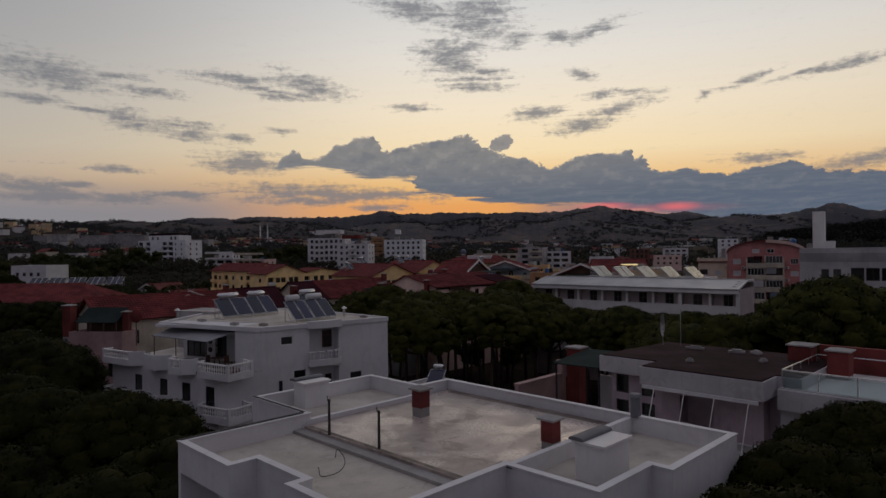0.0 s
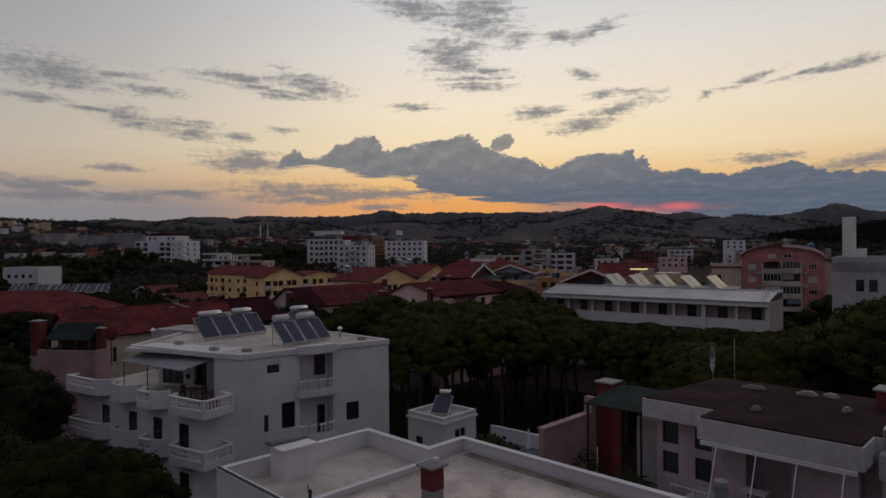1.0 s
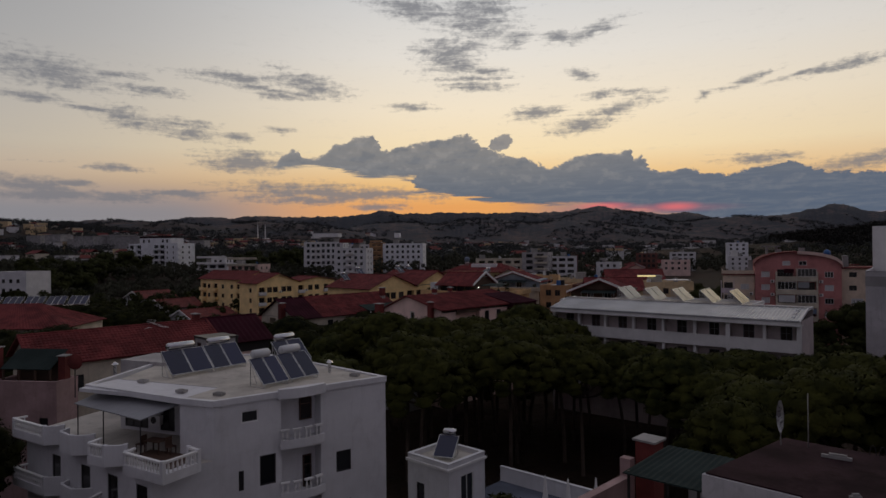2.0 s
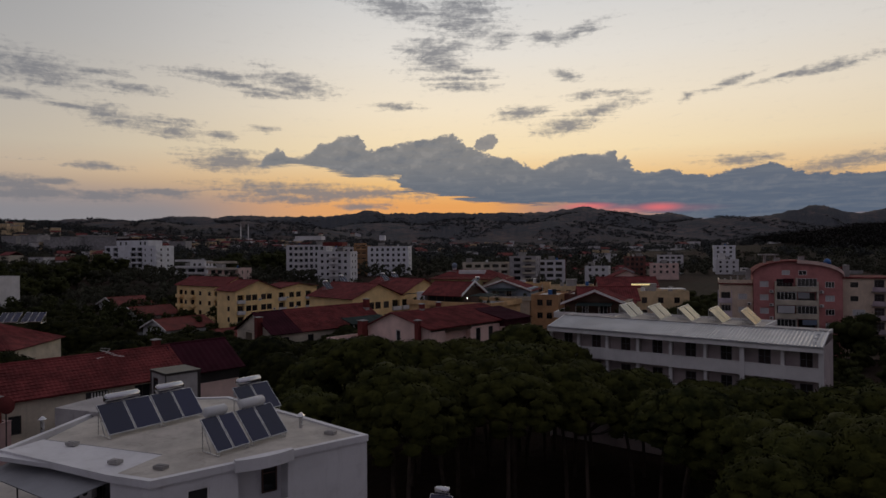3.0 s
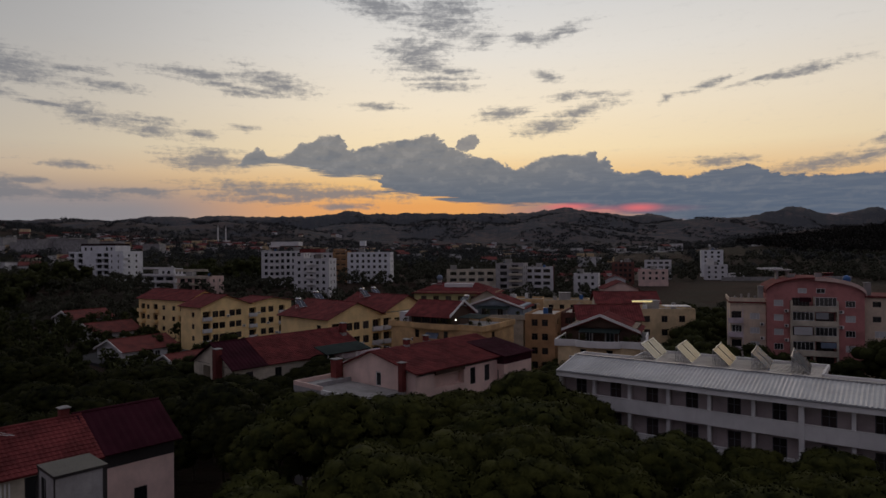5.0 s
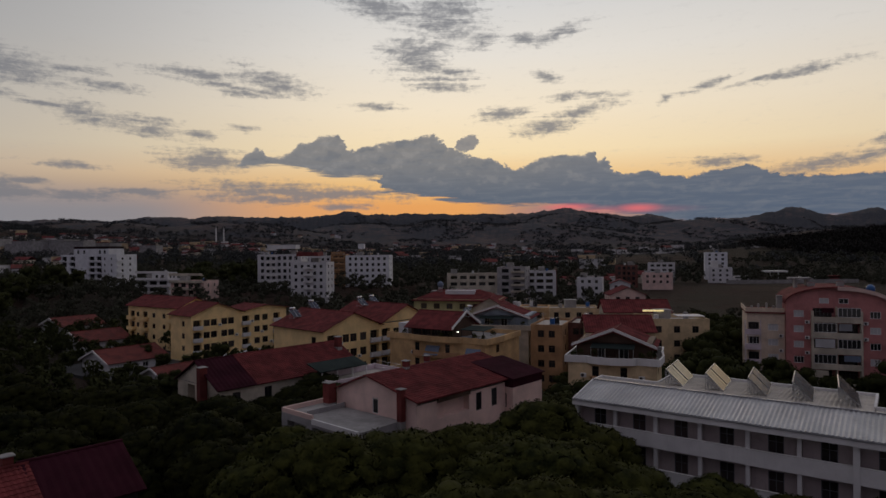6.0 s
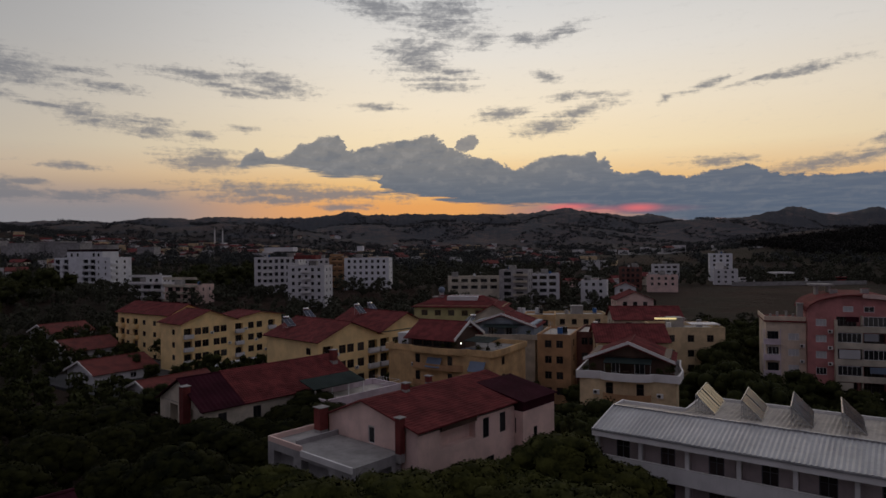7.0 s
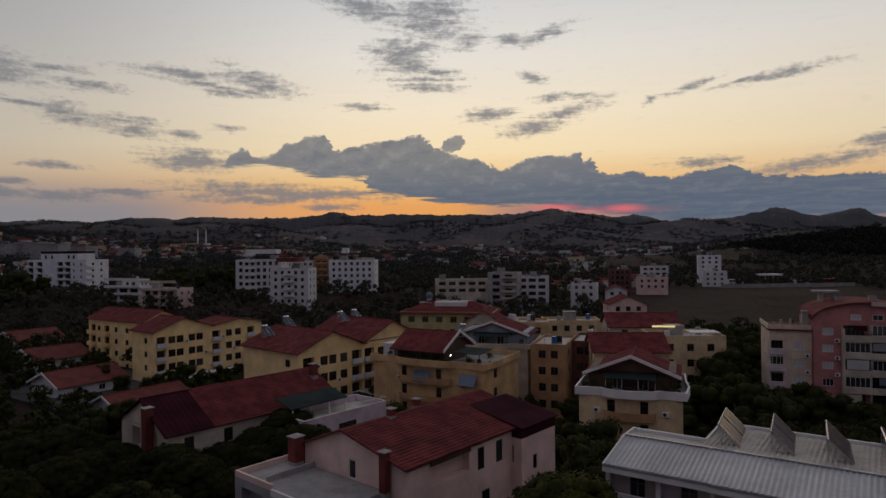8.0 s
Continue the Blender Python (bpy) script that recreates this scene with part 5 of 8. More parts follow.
lilac = house("lilac_villa", "lilac rendered villa with a dark bitumen roof and white fascia", GRID, [(-19.5, 33.5), (-16.0, 33.5), (-16.0, 32.7), (-10.8, 32.7), (-10.8, 33.6), (-9.7, 33.6), (-9.7, 39.7), (-18.77, 39.7)], 12.95, LILAC,
              {0: [(u, u + 0.8, z, z + 1.05, "dark") for u in (0.3, 1.9) for z in (10.1, 11.55)] + [(0.7, 1.7, 6.6, 8.2, "dark")],
               2: [(1.0, 2.8, 10.16, 12.1, "open", 1.0), (0.5, 1.6, 6.4, 8.2, "dark")]}, 0, BITUMEN)
bm = B()
ring(bm, vl, 0.35, 12.75, 13.65)
part("fascia", bm, OLDWHITE, lilac)
bm = B()
prism(bm, inset(vl, 0.1), 13.655, 13.72)
part("roof_covering", bm, BITUMEN, lilac)
part("terrace_slab", boxes((-17.0, -9.6, 29.6, 32.68, 9.9, 10.15)), CONCRETE, lilac)
part("soffit", boxes((-16.14, -10.66, 31.56, 32.69, 12.78, 12.9)), LILAC, lilac)
part("awning_valance", boxes((-16.3, -10.5, 31.04, 31.16, 12.58, 12.75)), WHITE, lilac, "pale scalloped awning valance")
rail = thing("terrace_railing", GRID, "thin steel terrace railing on slanting posts", "railing")
bm = B()
for z in (10.65, 11.05):
    rod(bm, (-17.0, 29.7, z), (-9.6, 29.7, z), 0.03, 6)
part("top_rail", bm, STEEL, rail)
for i in range(8):
    bm = B()
    rod(bm, (-17 + i * 1.05, 29.7, 10.15), (-17 + i * 1.05, 29.7, 11.05), 0.025, 6)
    part("post", bm, STEEL, rail)
for u in (-15.6, -14.0, -12.5, -10.9):
    bm = B()
    rod(bm, (u - 0.1, 30.2, 10.15), (u, 31.0, 12.6), 0.028, 6)
    part("brace", bm, WHITE_CLEAN, rail)
desk = thing("terrace_table", GRID @ pose(-14.3, 31.7, 10.15), "small pale table on a covered terrace", "table")
part("tabletop", boxes((-0.5, 0.5, -0.35, 0.35, 0.70, 0.74)), OLDWHITE, desk)
for x, y in ((-0.44, -0.29), (0.44, -0.29), (-0.44, 0.29), (0.44, 0.29)):
    part("leg", boxes((x - 0.025, x + 0.025, y - 0.025, y + 0.025, 0, 0.70)), OLDWHITE, desk)
junk = thing("roof_aerial", GRID @ pose(-18.9, 38.9, 13.5), "thin roof aerial with a tilted dish", "aerial")
bm = B()
rod(bm, (0, 0, 0), (0, 0, 1.3), 0.03, 6)
rod(bm, (1.0, 0.4, 0), (1.0, 0.4, 2.6), 0.025, 6)
part("mast", bm, STEEL, junk)
bm = B()
for i in range(10):
    a0, a1 = TAU * i / 10, TAU * (i + 1) / 10
    c = bm.verts.new((0, 0.08, 1.5))
    bm.faces.new((c, bm.verts.new((0.16 * math.cos(a0), -0.05, 1.5 + 0.75 * math.sin(a0))), bm.verts.new((0.16 * math.cos(a1), -0.05, 1.5 + 0.75 * math.sin(a1)))))
part("dish", bm, STEEL, junk)
# neighbour with the glass rail
NEXT = pose(-1.3, 0.2, 0) @ GRID
nb = [(-9.0, 33.6), (0.5, 33.6), (0.5, 44), (-9.0, 44)]
nbh = house("terrace_house_with_glass_rail", "white rendered house with a terrace behind a glass rail", NEXT, nb, 12.9, OLDWHITE,
            {0: [(1.5, 3.0, 9.2, 11.4, "brown"), (4.0, 5.4, 9.2, 11.4, "brown")]}, 0.25, SCREED)
part("fascia", boxes((-9.05, 0.5, 33.3, 33.6, 12.2, 13.15)), OLDWHITE, nbh)
part("terrace_wall", boxes((-9.0, 0.5, 40.2, 40.45, 13.1, 14.5)), BRICK, nbh, "dark red wall along the terrace")
part("terrace_floor", boxes((-8.7, 0.2, 34.0, 40.2, 12.9, 13.1)), WHITE_CLEAN, nbh, "pale tiled terrace floor")
gr = thing("glass_terrace_rail", NEXT, "glass balustrade with a steel handrail along a terrace", "railing")
for i in range(6):
    part("pane", boxes((-8.9 + i * 1.55, -7.42 + i * 1.55, 33.7, 33.72, 13.2, 14.0)), RAILGLASS, gr)
bm = B()
rod(bm, (-8.95, 33.71, 14.05), (0.5, 33.71, 14.05), 0.03, 6)
rod(bm, (-8.95, 33.71, 14.05), (-8.95, 39.5, 14.05), 0.03, 6)
rod(bm, (-8.95, 39.5, 14.05), (0.5, 39.5, 14.05), 0.03, 6)
part("handrail", bm, STEEL, gr)
for i in range(7):
    bm = B()
    rod(bm, (-8.95 + i * 1.55, 33.71, 13.1), (-8.95 + i * 1.55, 33.71, 14.05), 0.025, 6)
    part("post", bm, STEEL, gr)
for i in range(4):
    bm = B()
    rod(bm, (-8.95, 35.2 + i * 1.4, 13.1), (-8.95, 35.2 + i * 1.4, 14.05), 0.025, 6)
    part("post", bm, STEEL, gr)
chimney(nbh, -9.6, 39.3, 13.0, 14.5, 1.1, 1.2)
chimney(nbh, -7.6, 38.4, 13.0, 14.5, 0.95, 1.2)
# side court with the green awning and chimney
ga = thing("court_awning", GRID, "dark green sheet awning beside a chimney and a yard", "awning")
bm = B()
slope(bm, (-23.7, 33.4, 12.72), (-20.1, 33.4, 12.8), (-20.1, 36.8, 13.3), (-23.2, 36.8, 13.25), rib=0.3, amp=0.03, thick=0.05)
part("sheet", bm, GREENROOF, ga)
for u, v in ((-23.5, 33.6), (-20.4, 33.6), (-23.1, 36.5)):
    bm = B()
    rod(bm, (u, v, -1), (u, v, 12.8), 0.07, 6)
    part("post", bm, DARKMETAL, ga)
ck = thing("garden_chimney", GRID, "tall red brick outdoor chimney with a flat cap", "chimney")
chimney(ck, -24.45, 37.4, -1.0, 13.1, 0.95, 9.0, False)
part("cap", boxes((-25.05, -23.85, 36.8, 38.0, 13.12, 13.22)), CONCRETE, ck)
solid("garden_wall", boxes((-25.3, -25.0, 31.6, 36.3, -2, 11.35), (-25.37, -24.93, 31.6, 36.3, 11.35, 11.45), (-25.45, -24.9, 36.3, 36.75, -2, 12.3)), DULL_SHADED_PINK, "dull pinkish garden wall with a pale coping", "wall", GRID, kind="structure")
solid("yard_wall", boxes((-21.7, -20.35, 35.6, 35.8, -2, 11.9)), OLDWHITE, "white rendered yard wall under an awning", "wall", GRID, kind="structure")
solid("court_floor", boxes((-34, -20, 20, 42, -1, 0.25)), PAVING, "pale paved court between houses", "paving", GRID, kind="structure")

# ---- small white outbuilding with a solar heater, pool terrace behind it ----
sh = house("outbuilding", "small white outbuilding with a flat roof and tall windows", pose(-3.7, 59.6, 0, 0, 0, -43), rect(4.1, 4.0), 7.2, WHITE,
           {0: [(0.9, 1.7, 4.3, 5.6, "dark")], 1: [(1.3, 2.7, 4.3, 6.4, "white")]}, 0.3, SCREED)
bm = B()
ring(bm, inset(rect(4.1, 4.0), -0.12), 0.14, 7.0, 7.18)
part("cornice", bm, WHITE_CLEAN, sh)
solar_heater(pose(-1.1, 58.6, 7.25, 0, 0, -20), "dark blue solar collector with a steel tank on an outbuilding", CHROME, 1.6, 1)
TER = pose(-0.1, 59.2, 0, 0, 0, -41)
terrace = thing("walled_terrace", TER, "blue grey paved terrace behind low white walls", "terrace")
part("floor", boxes((0, 12, 0.2, 5.5, -2, 4.0)), BLUEPAVING, terrace)
part("front_wall", boxes((0, 12, 0, 0.2, -2, 4.25)), WHITE, terrace)
part("back_wall", boxes((0, 12, 5.5, 5.7, -2, 5.1), (-0.02, 12.02, 5.46, 5.74, 5.1, 5.18)), WHITE, terrace)
part("end_wall", boxes((12, 12.2, 0, 5.7, -2, 4.9)), WHITE, terrace)
for x, y in ((6.0, 2.6), (7.6, 3.0), (9.0, 4.4)):
    um = thing("closed_parasol", TER @ pose(x, y, 4.0), "closed pale parasol standing on a terrace", "parasol", "closed parasols")
    bm = B()
    rod(bm, (0, 0, 0), (0, 0, 2.6), 0.03, 6)
    part("pole", bm, STEEL, um)
    bm = B()
    rod(bm, (0, 0, 1.0), (0, 0, 2.55), 0.22, 8, 0.05)
    part("canopy", bm, WHITE_CLEAN, um)

# ---- small things in the court and on the roofs ----
palm = thing("palm_tree", GRID @ pose(-20.8, 33.0, 5.6), "small palm in a yard beside a lilac villa", "palm")
bm = B()
rod(bm, (0, 0, -5.6), (0.1, 0, 3.6), 0.16, 8, 0.12)
part("trunk", bm, BARK, palm)
for i in range(14):
    a = TAU * i / 14 + 0.3 * math.sin(i * 2.1)
    bm = B()
    rib = [Vector((0.1 + math.cos(a) * r, math.sin(a) * r, 3.6 + 0.55 * r - 0.42 * r * r * (0.8 + 0.3 * math.sin(i)))) for r in (0.0, 0.35, 0.7, 1.05, 1.4)]
    across = Vector((-math.sin(a), math.cos(a), 0))
    rows = [(bm.verts.new(p - across * w_), bm.verts.new(p + Vector((0, 0, 0.05))), bm.verts.new(p + across * w_)) for p, w_ in zip(rib, (0.03, 0.15, 0.2, 0.14, 0.02))]
    for p, q in zip(rows, rows[1:]):
        bm.faces.new((p[0], p[1], q[1], q[0])), bm.faces.new((p[1], p[2], q[2], q[1]))
    part("frond", bm, BROADLEAF, palm)
for u, v, h_ in ((-23.4, 32.9, 1.4), (-22.6, 32.6, 1.0)):
    pot = thing("potted_plant", GRID @ pose(u, v, 8.4), "dark bush in a pot under a court awning", "plant", "potted plants")
    bm = B()
    rod(bm, (0, 0, -8.4), (0, 0, 0.4), 0.28, 10, 0.34)
    part("pot", bm, BRICK, pot)
    V, F, N = tufts([(0, 0, 0.4 + h_ * 0.5, h_ * 0.45), (0.2, 0.1, 0.4 + h_ * 0.8, h_ * 0.35)], 160, 0.12, 1.0, np.random.default_rng(int(h_ * 10)), 0.8)
    part("foliage", raw_mesh("foliage", V, F, BROADLEAF), None, pot)
for u, v, w_, d_, t_ in ((-14.2, 38.6, 0.9, 0.35, 20), (-13.2, 38.9, 0.7, 0.3, -30), (-16.6, 38.4, 1.1, 0.16, 8), (-15.0, 34.0, 0.4, 0.12, 40), (-12.0, 36.4, 0.5, 0.2, 70)):
    solid("roof_rubble", boxes((-w_ / 2, w_ / 2, -d_ / 2, d_ / 2, 0, 0.12), (-w_ / 4, w_ / 3, -d_ / 3, d_ / 2, 0.12, 0.2)), CONCRETE, "pale building rubble left on a dark roof", "rubble", GRID @ pose(u, v, 13.72, 0, 0, t_), "roof rubble")
fr_ = thing("roof_frame", GRID @ pose(-15.6, 39.9, 13.7), "bent thin metal hoops left on a roof", "metal frame")
for i in range(5):
    bm = B()
    pts_ = [Vector((0.35 * i + 0.12 * math.cos(math.pi * k / 8), 0, 0.45 * math.sin(math.pi * k / 8))) for k in range(9)]
    for p, q in zip(pts_, pts_[1:]):
        rod(bm, p, q, 0.018, 5)
    part("hoop", bm, DARKMETAL, fr_)
for x, y in ((-12.2, 4.3), (1.6, 9.6)):
    vp = thing("vent_pipe", WB @ pose(x, y, 14.2), "short bright metal vent pipe on a flat roof", "vent")
    bm = B()
    rod(bm, (0, 0, 0), (0, 0, 0.7), 0.11, 10)
    part("pipe", bm, STEEL, vp)
    bm = B()
    rod(bm, (0, 0, 0.74), (0, 0, 0.92), 0.24, 10, 0.05)
    part("hood", bm, CHROME, vp)
# aerial and loose cables on the ridge of the long red roof
ra = thing("ridge_aerial", GRID @ pose(-78.1, 33.5, 14.9), "small aerial and loose white cables on a red roof ridge", "aerial")
bm = B()
rod(bm, (0, 0, 0), (0, 0, 0.7), 0.025, 5)
rod(bm, (-0.5, -0.3, 0.62), (0.5, 0.3, 0.62), 0.02, 5)
part("mast", bm, STEEL, ra)
for i in range(4):
    bm = B()
    pts_ = [Vector((0.25 * k * (1 if i % 2 else 0.7), (0.35 * k - 0.5) * (1 if i < 2 else -0.8), 0.35 * math.sin(k * 0.9 + i) * (0.9 - 0.16 * k) + 0.25 - 0.07 * k)) for k in range(6)]
    for p, q in zip(pts_, pts_[1:]):
        rod(bm, p, q, 0.02, 5)
    part("loose_cable", bm, WHITE_CLEAN, ra)

# ---- the long white hotel ----
HT = pose(14.36, 101.17, 0, 0, 0, -39.15)
HW, EAVE = 30.9, 14.42
RIDGE_Y, RIDGE_Z = 4.4, 15.42
SOFFIT = EAVE - 0.6
steps = [(0, 7.7, 0.0), (7.7, 15.45, -0.12), (15.45, 23.1, -0.24), (23.1, 30.9, -0.36)]
FLOORS = (11.05, 7.8, 4.55)
hotel = thing("hotel", HT, "long white hotel with loggias and a ribbed metal roof", "hotel")
for x0, x1, dy in steps:
    bm = B()
    fm = pose(x0, dy + 1.15, -2.0)
    holes = []
    for z in FLOORS:
        for i in range(2):
            c = (x1 - x0) * (i + 0.5) / 2 + 0.25
            holes.append((c - 0.6, c + 0.6, z + 2.06, z + 4.52, "hotel"))
    facade(bm, fm, x1 - x0, EAVE + 1.9, holes)
    sec = part("wall", bm, HOTELWALL, hotel)
    for o in holes:
        fr, pa = window_mesh(o[1] - o[0], o[3] - o[2], "hotel")
        w = part("window", fr, None, sec, "", fm @ pose(o[0], 0.04, o[2]))
        part("pane", pa, None, w)
    # loggia slabs, solid fronts, pillars and dividers
    for z in FLOORS:
        part("loggia", boxes((x0, x1, dy + 0.12, dy + 1.15, z - 0.2, z), (x0, x1, dy - 0.05, dy + 0.12, z - 0.25, z + 1.08)), WHITE_CLEAN, sec)
        part("coping", boxes((x0, x1, dy - 0.08, dy + 0.15, z + 1.08, z + 1.14)), WHITE_CLEAN, sec)
        top_z = SOFFIT if z > 11 else z + 3.0
        for i in range(2):
            px = x0 + (x1 - x0) * i / 2
            part("pillar", boxes((px, px + 0.32, dy + 0.16, dy + 0.5, z, top_z)), WHITE_CLEAN, sec)
            part("loggia_divider", boxes((px + 0.12, px + 0.3, dy + 0.5, dy + 1.13, z, top_z)), HOTELWALL, sec)
    if x0 > 20:
        for px in (x0, x1 - 0.45):
            part("pillar", boxes((px, px + 0.45, dy - 0.14, dy + 0.14, -2, SOFFIT)), WHITE_CLEAN, sec)
    bm = B()
    slope(bm, (x0, dy - 0.5, EAVE), (x1, dy - 0.5, EAVE), (x1, RIDGE_Y, RIDGE_Z), (x0, RIDGE_Y, RIDGE_Z), rib=0.36, amp=0.075, thick=0.06)
    part("roof_sheet", bm, ZINC, hotel, "ribbed grey metal roof sheet")
    part("eave", boxes((x0, x1, dy - 0.52, dy - 0.3, SOFFIT, EAVE - 0.06), (x0, x1, dy - 0.3, dy + 1.15, SOFFIT, SOFFIT + 0.12)), WHITE_CLEAN, hotel)
    part("gutter", boxes((x0, x1, dy - 0.6, dy - 0.52, EAVE - 0.14, EAVE - 0.02)), ZINC, hotel)
# the roof behind the ridge: short at both ends, deep behind the collectors
for x0, x1, back in ((0, 6.0, 6.9), (6.0, 12.0, 12.8), (12.0, 18.2, 12.8), (18.2, 24.3, 12.8), (24.3, HW, 6.9)):
    bm = B()
    slope(bm, (x1, back, 15.12), (x0, back, 15.12), (x0, RIDGE_Y, RIDGE_Z), (x1, RIDGE_Y, RIDGE_Z), rib=0.36, amp=0.075, thick=0.06)
    part("rear_roof_sheet", bm, SCREED, hotel, "pale ribbed roof sheet at the back")
    bm = B()
    facade(bm, pose(x1, back, -2, 0, 0, 180), x1 - x0, 17.1, [])
    part("back_wall", bm, HOTELWALL, hotel)
    part("back_parapet", boxes((x0, x1, back - 0.02, back + 0.2, 15.0, 15.42)), WHITE_CLEAN, hotel)
for m_, L in ((pose(HW, -0.3, -2, 0, 0, 90), 7.3), (pose(0, 7.0, -2, 0, 0, -90), 6.9), (pose(24.3, 6.9, -2, 0, 0, 90), 6.0), (pose(6.0, 12.9, -2, 0, 0, -90), 6.0)):
    bm = B()
    facade(bm, m_, L, 16.4, [])
    part("end_wall", bm, HOTELWALL, hotel)
for x in (5.9, 24.2):
    part("back_parapet", boxes((x, x + 0.2, 6.9, 12.98, 15.0, 15.44)), WHITE_CLEAN, hotel)
part("ridge_flashing", boxes((0, HW, RIDGE_Y - 0.1, RIDGE_Y + 0.12, RIDGE_Z + 0.05, RIDGE_Z + 0.12)), ZINC, hotel)
for x, d in ((0, -0.6), (HW - 0.16, -0.9)):
    bm = B()
    slope(bm, (x, d, EAVE + 0.03), (x + 0.16, d, EAVE + 0.03), (x + 0.16, RIDGE_Y, RIDGE_Z + 0.08), (x, RIDGE_Y, RIDGE_Z + 0.08), thick=0.22)
    part("verge", bm, WHITE_CLEAN, hotel)
    part("verge", boxes((x, x + 0.16, RIDGE_Y, 7.0, RIDGE_Z - 0.25, RIDGE_Z + 0.06)), WHITE_CLEAN, hotel)
for i in range(3):
    part("snow_rail", boxes((HW - 1.1, HW - 0.75, 0.4 + 1.3 * i, 1.4 + 1.3 * i, EAVE + 0.27 + 0.26 * i, EAVE + 0.36 + 0.26 * i)), SHUTTER, hotel)


def tube_collector(m, label):
    """A wide rack of collector panels in two bays, tilted on a lattice of struts."""
    top = thing("solar_collector", m, label, "solar collector", "solar collectors on the hotel")
    tilt, L, W = 45, 2.3, 6.0
    tip = pose(0, 0, 0.12, tilt, 0, 0)
    fr = part("rack", boxes((0, W, 0, 0.08, -0.08, 0), (0, W, L - 0.08, L, -0.08, 0), (0, 0.06, 0, L, -0.08, 0.01), (W - 0.06, W, 0, L, -0.08, 0.01)), STEEL, top, "", tip)
    for bay in (0.08, W / 2 + 0.16):
        wide = (W / 2 - 0.24) / 3
        for i in range(3):
            x0 = bay + i * wide
            p = part("panel", boxes((x0, x0 + wide - 0.12, 0.05, L - 0.05, -0.05, 0.02)), COWL, fr, "glossy collector panel")
            part("absorber", boxes((x0 + 0.04, x0 + wide - 0.16, 0.09, L - 0.09, 0.024, 0.03)), SOLARGREY, p)
    yb, zb = L * math.cos(radians(tilt)), 0.12 + L * math.sin(radians(tilt))
    for x in (0.03, W / 2, W - 0.03):
        bm = B()
        for k in range(1, 7):
            f = k / 6
            rod(bm, (x, yb * f, 0), (x, yb * f, 0.06 + (zb - 0.06) * f), 0.022, 5)
            rod(bm, (x, yb * (f - 1 / 6), 0.02), (x, yb * f, (zb - 0.06) * f), 0.014, 4)
        for k in range(4):
            rod(bm, (x, yb * k / 4.6, zb * k / 4.6), (x, yb, zb * k / 4.6), 0.018, 4)
        part("lattice", bm, STEEL, top, "thin steel lattice")
    for k in range(5):
        bm = B()
        rod(bm, (W * k / 4, yb, 0), (W * k / 4, yb, zb), 0.025, 5)
        part("strut", bm, STEEL, top)
    return top


SOLARGREY = paint("collector_tubes", (0.13, 0.125, 0.12), 0.14, 0.85, vary=0.1, bump=0.05)
for x in (8.7, 12.45, 16.2, 19.85, 23.4):
    tube_collector(HT @ pose(x, 6.1, 15.28, 0, 0, 95), "tilted solar collector rack with dark lattice on a hotel roof")

# ---- pink house with the big red roof ----
pkh = house("pink_house", "pink rendered house with a red tiled roof and brick chimneys", GRID, [(-86, 71.7), (-73.4, 71.7), (-73.4, 91), (-86, 91)], 13.5, PINK,
            {0: [(6.0, 6.9, 11.75, 13.4, "white")], 1: [(3.0, 8.2, 11.6, 13.3, "open", 0.8), (9.4, 10.4, 11.2, 13.2, "dark"), (12.2, 13.2, 11.2, 13.2, "dark"), (4.5, 5.7, 7.6, 9.2, "dark"), (10, 11.2, 7.6, 9.2, "dark")]})
for rows_ in (((-72.9, 71.3, 13.95), (-72.9, 91.2, 13.95), (-80.7, 91.2, 15.75), (-80.7, 71.3, 15.75)), ((-86.4, 91.2, 13.45), (-86.4, 71.3, 13.45), (-80.7, 71.3, 15.75), (-80.7, 91.2, 15.75))):
    bm = B()
    slope(bm, *rows_, rib=0.34, amp=0.05, course=0.42)
    part("roof_slope", bm, TILE, pkh)
for v0 in (71.72, 90.7):
    bm = B()
    g0 = [bm.verts.new((u, v0, z)) for u, z in ((-85.95, 13.4), (-73.45, 13.4), (-73.45, 14.0), (-80.7, 15.6), (-85.95, 13.55))]
    g1 = [bm.verts.new((u, v0 + 0.25, z)) for u, z in ((-85.95, 13.4), (-73.45, 13.4), (-73.45, 14.0), (-80.7, 15.6), (-85.95, 13.55))]
    bm.faces.new(g0), bm.faces.new(g1[::-1])
    for q in range(5):
        bm.faces.new((g0[(q + 1) % 5], g0[q], g1[q], g1[(q + 1) % 5]))
    part("gable", bm, PINK, pkh)
chimney(pkh, -75.1, 71.2, 11.0, 15.0, 0.62, 3.2)
chimney(pkh, -86.4, 71.0, 11.0, 14.2, 1.0, 2.2)
chimney(pkh, -80.2, 77.0, 15.3, 16.5, 0.6, 0.6)
chimney(pkh, -81.2, 81.5, 15.3, 16.4, 0.55, 0.6)
part("recess_band", boxes((-73.38, -73.2, 74.7, 79.9, 13.3, 13.9)), WOOD, pkh)
wing = house("pink_house_wing", "pale pink wing with a maroon roof edge", GRID, [(-80, 86.5), (-72.3, 86.5), (-72.3, 92.6), (-80, 92.6)], 13.0, PINK,
             {0: [(6.0, 6.8, 10.6, 12.2, "dark")], 1: [(2.0, 2.7, 9.6, 11.0, "dark"), (2.0, 2.7, 6.4, 7.8, "dark")]})
part("band", boxes((-80.04, -72.26, 86.46, 92.64, 13.0, 14.0)), TILE_DARK, wing)
bm = B()
slope(bm, (-72.0, 86.3, 14.05), (-72.0, 92.9, 14.05), (-78.5, 92.9, 15.3), (-78.5, 86.3, 15.3), rib=0.34)
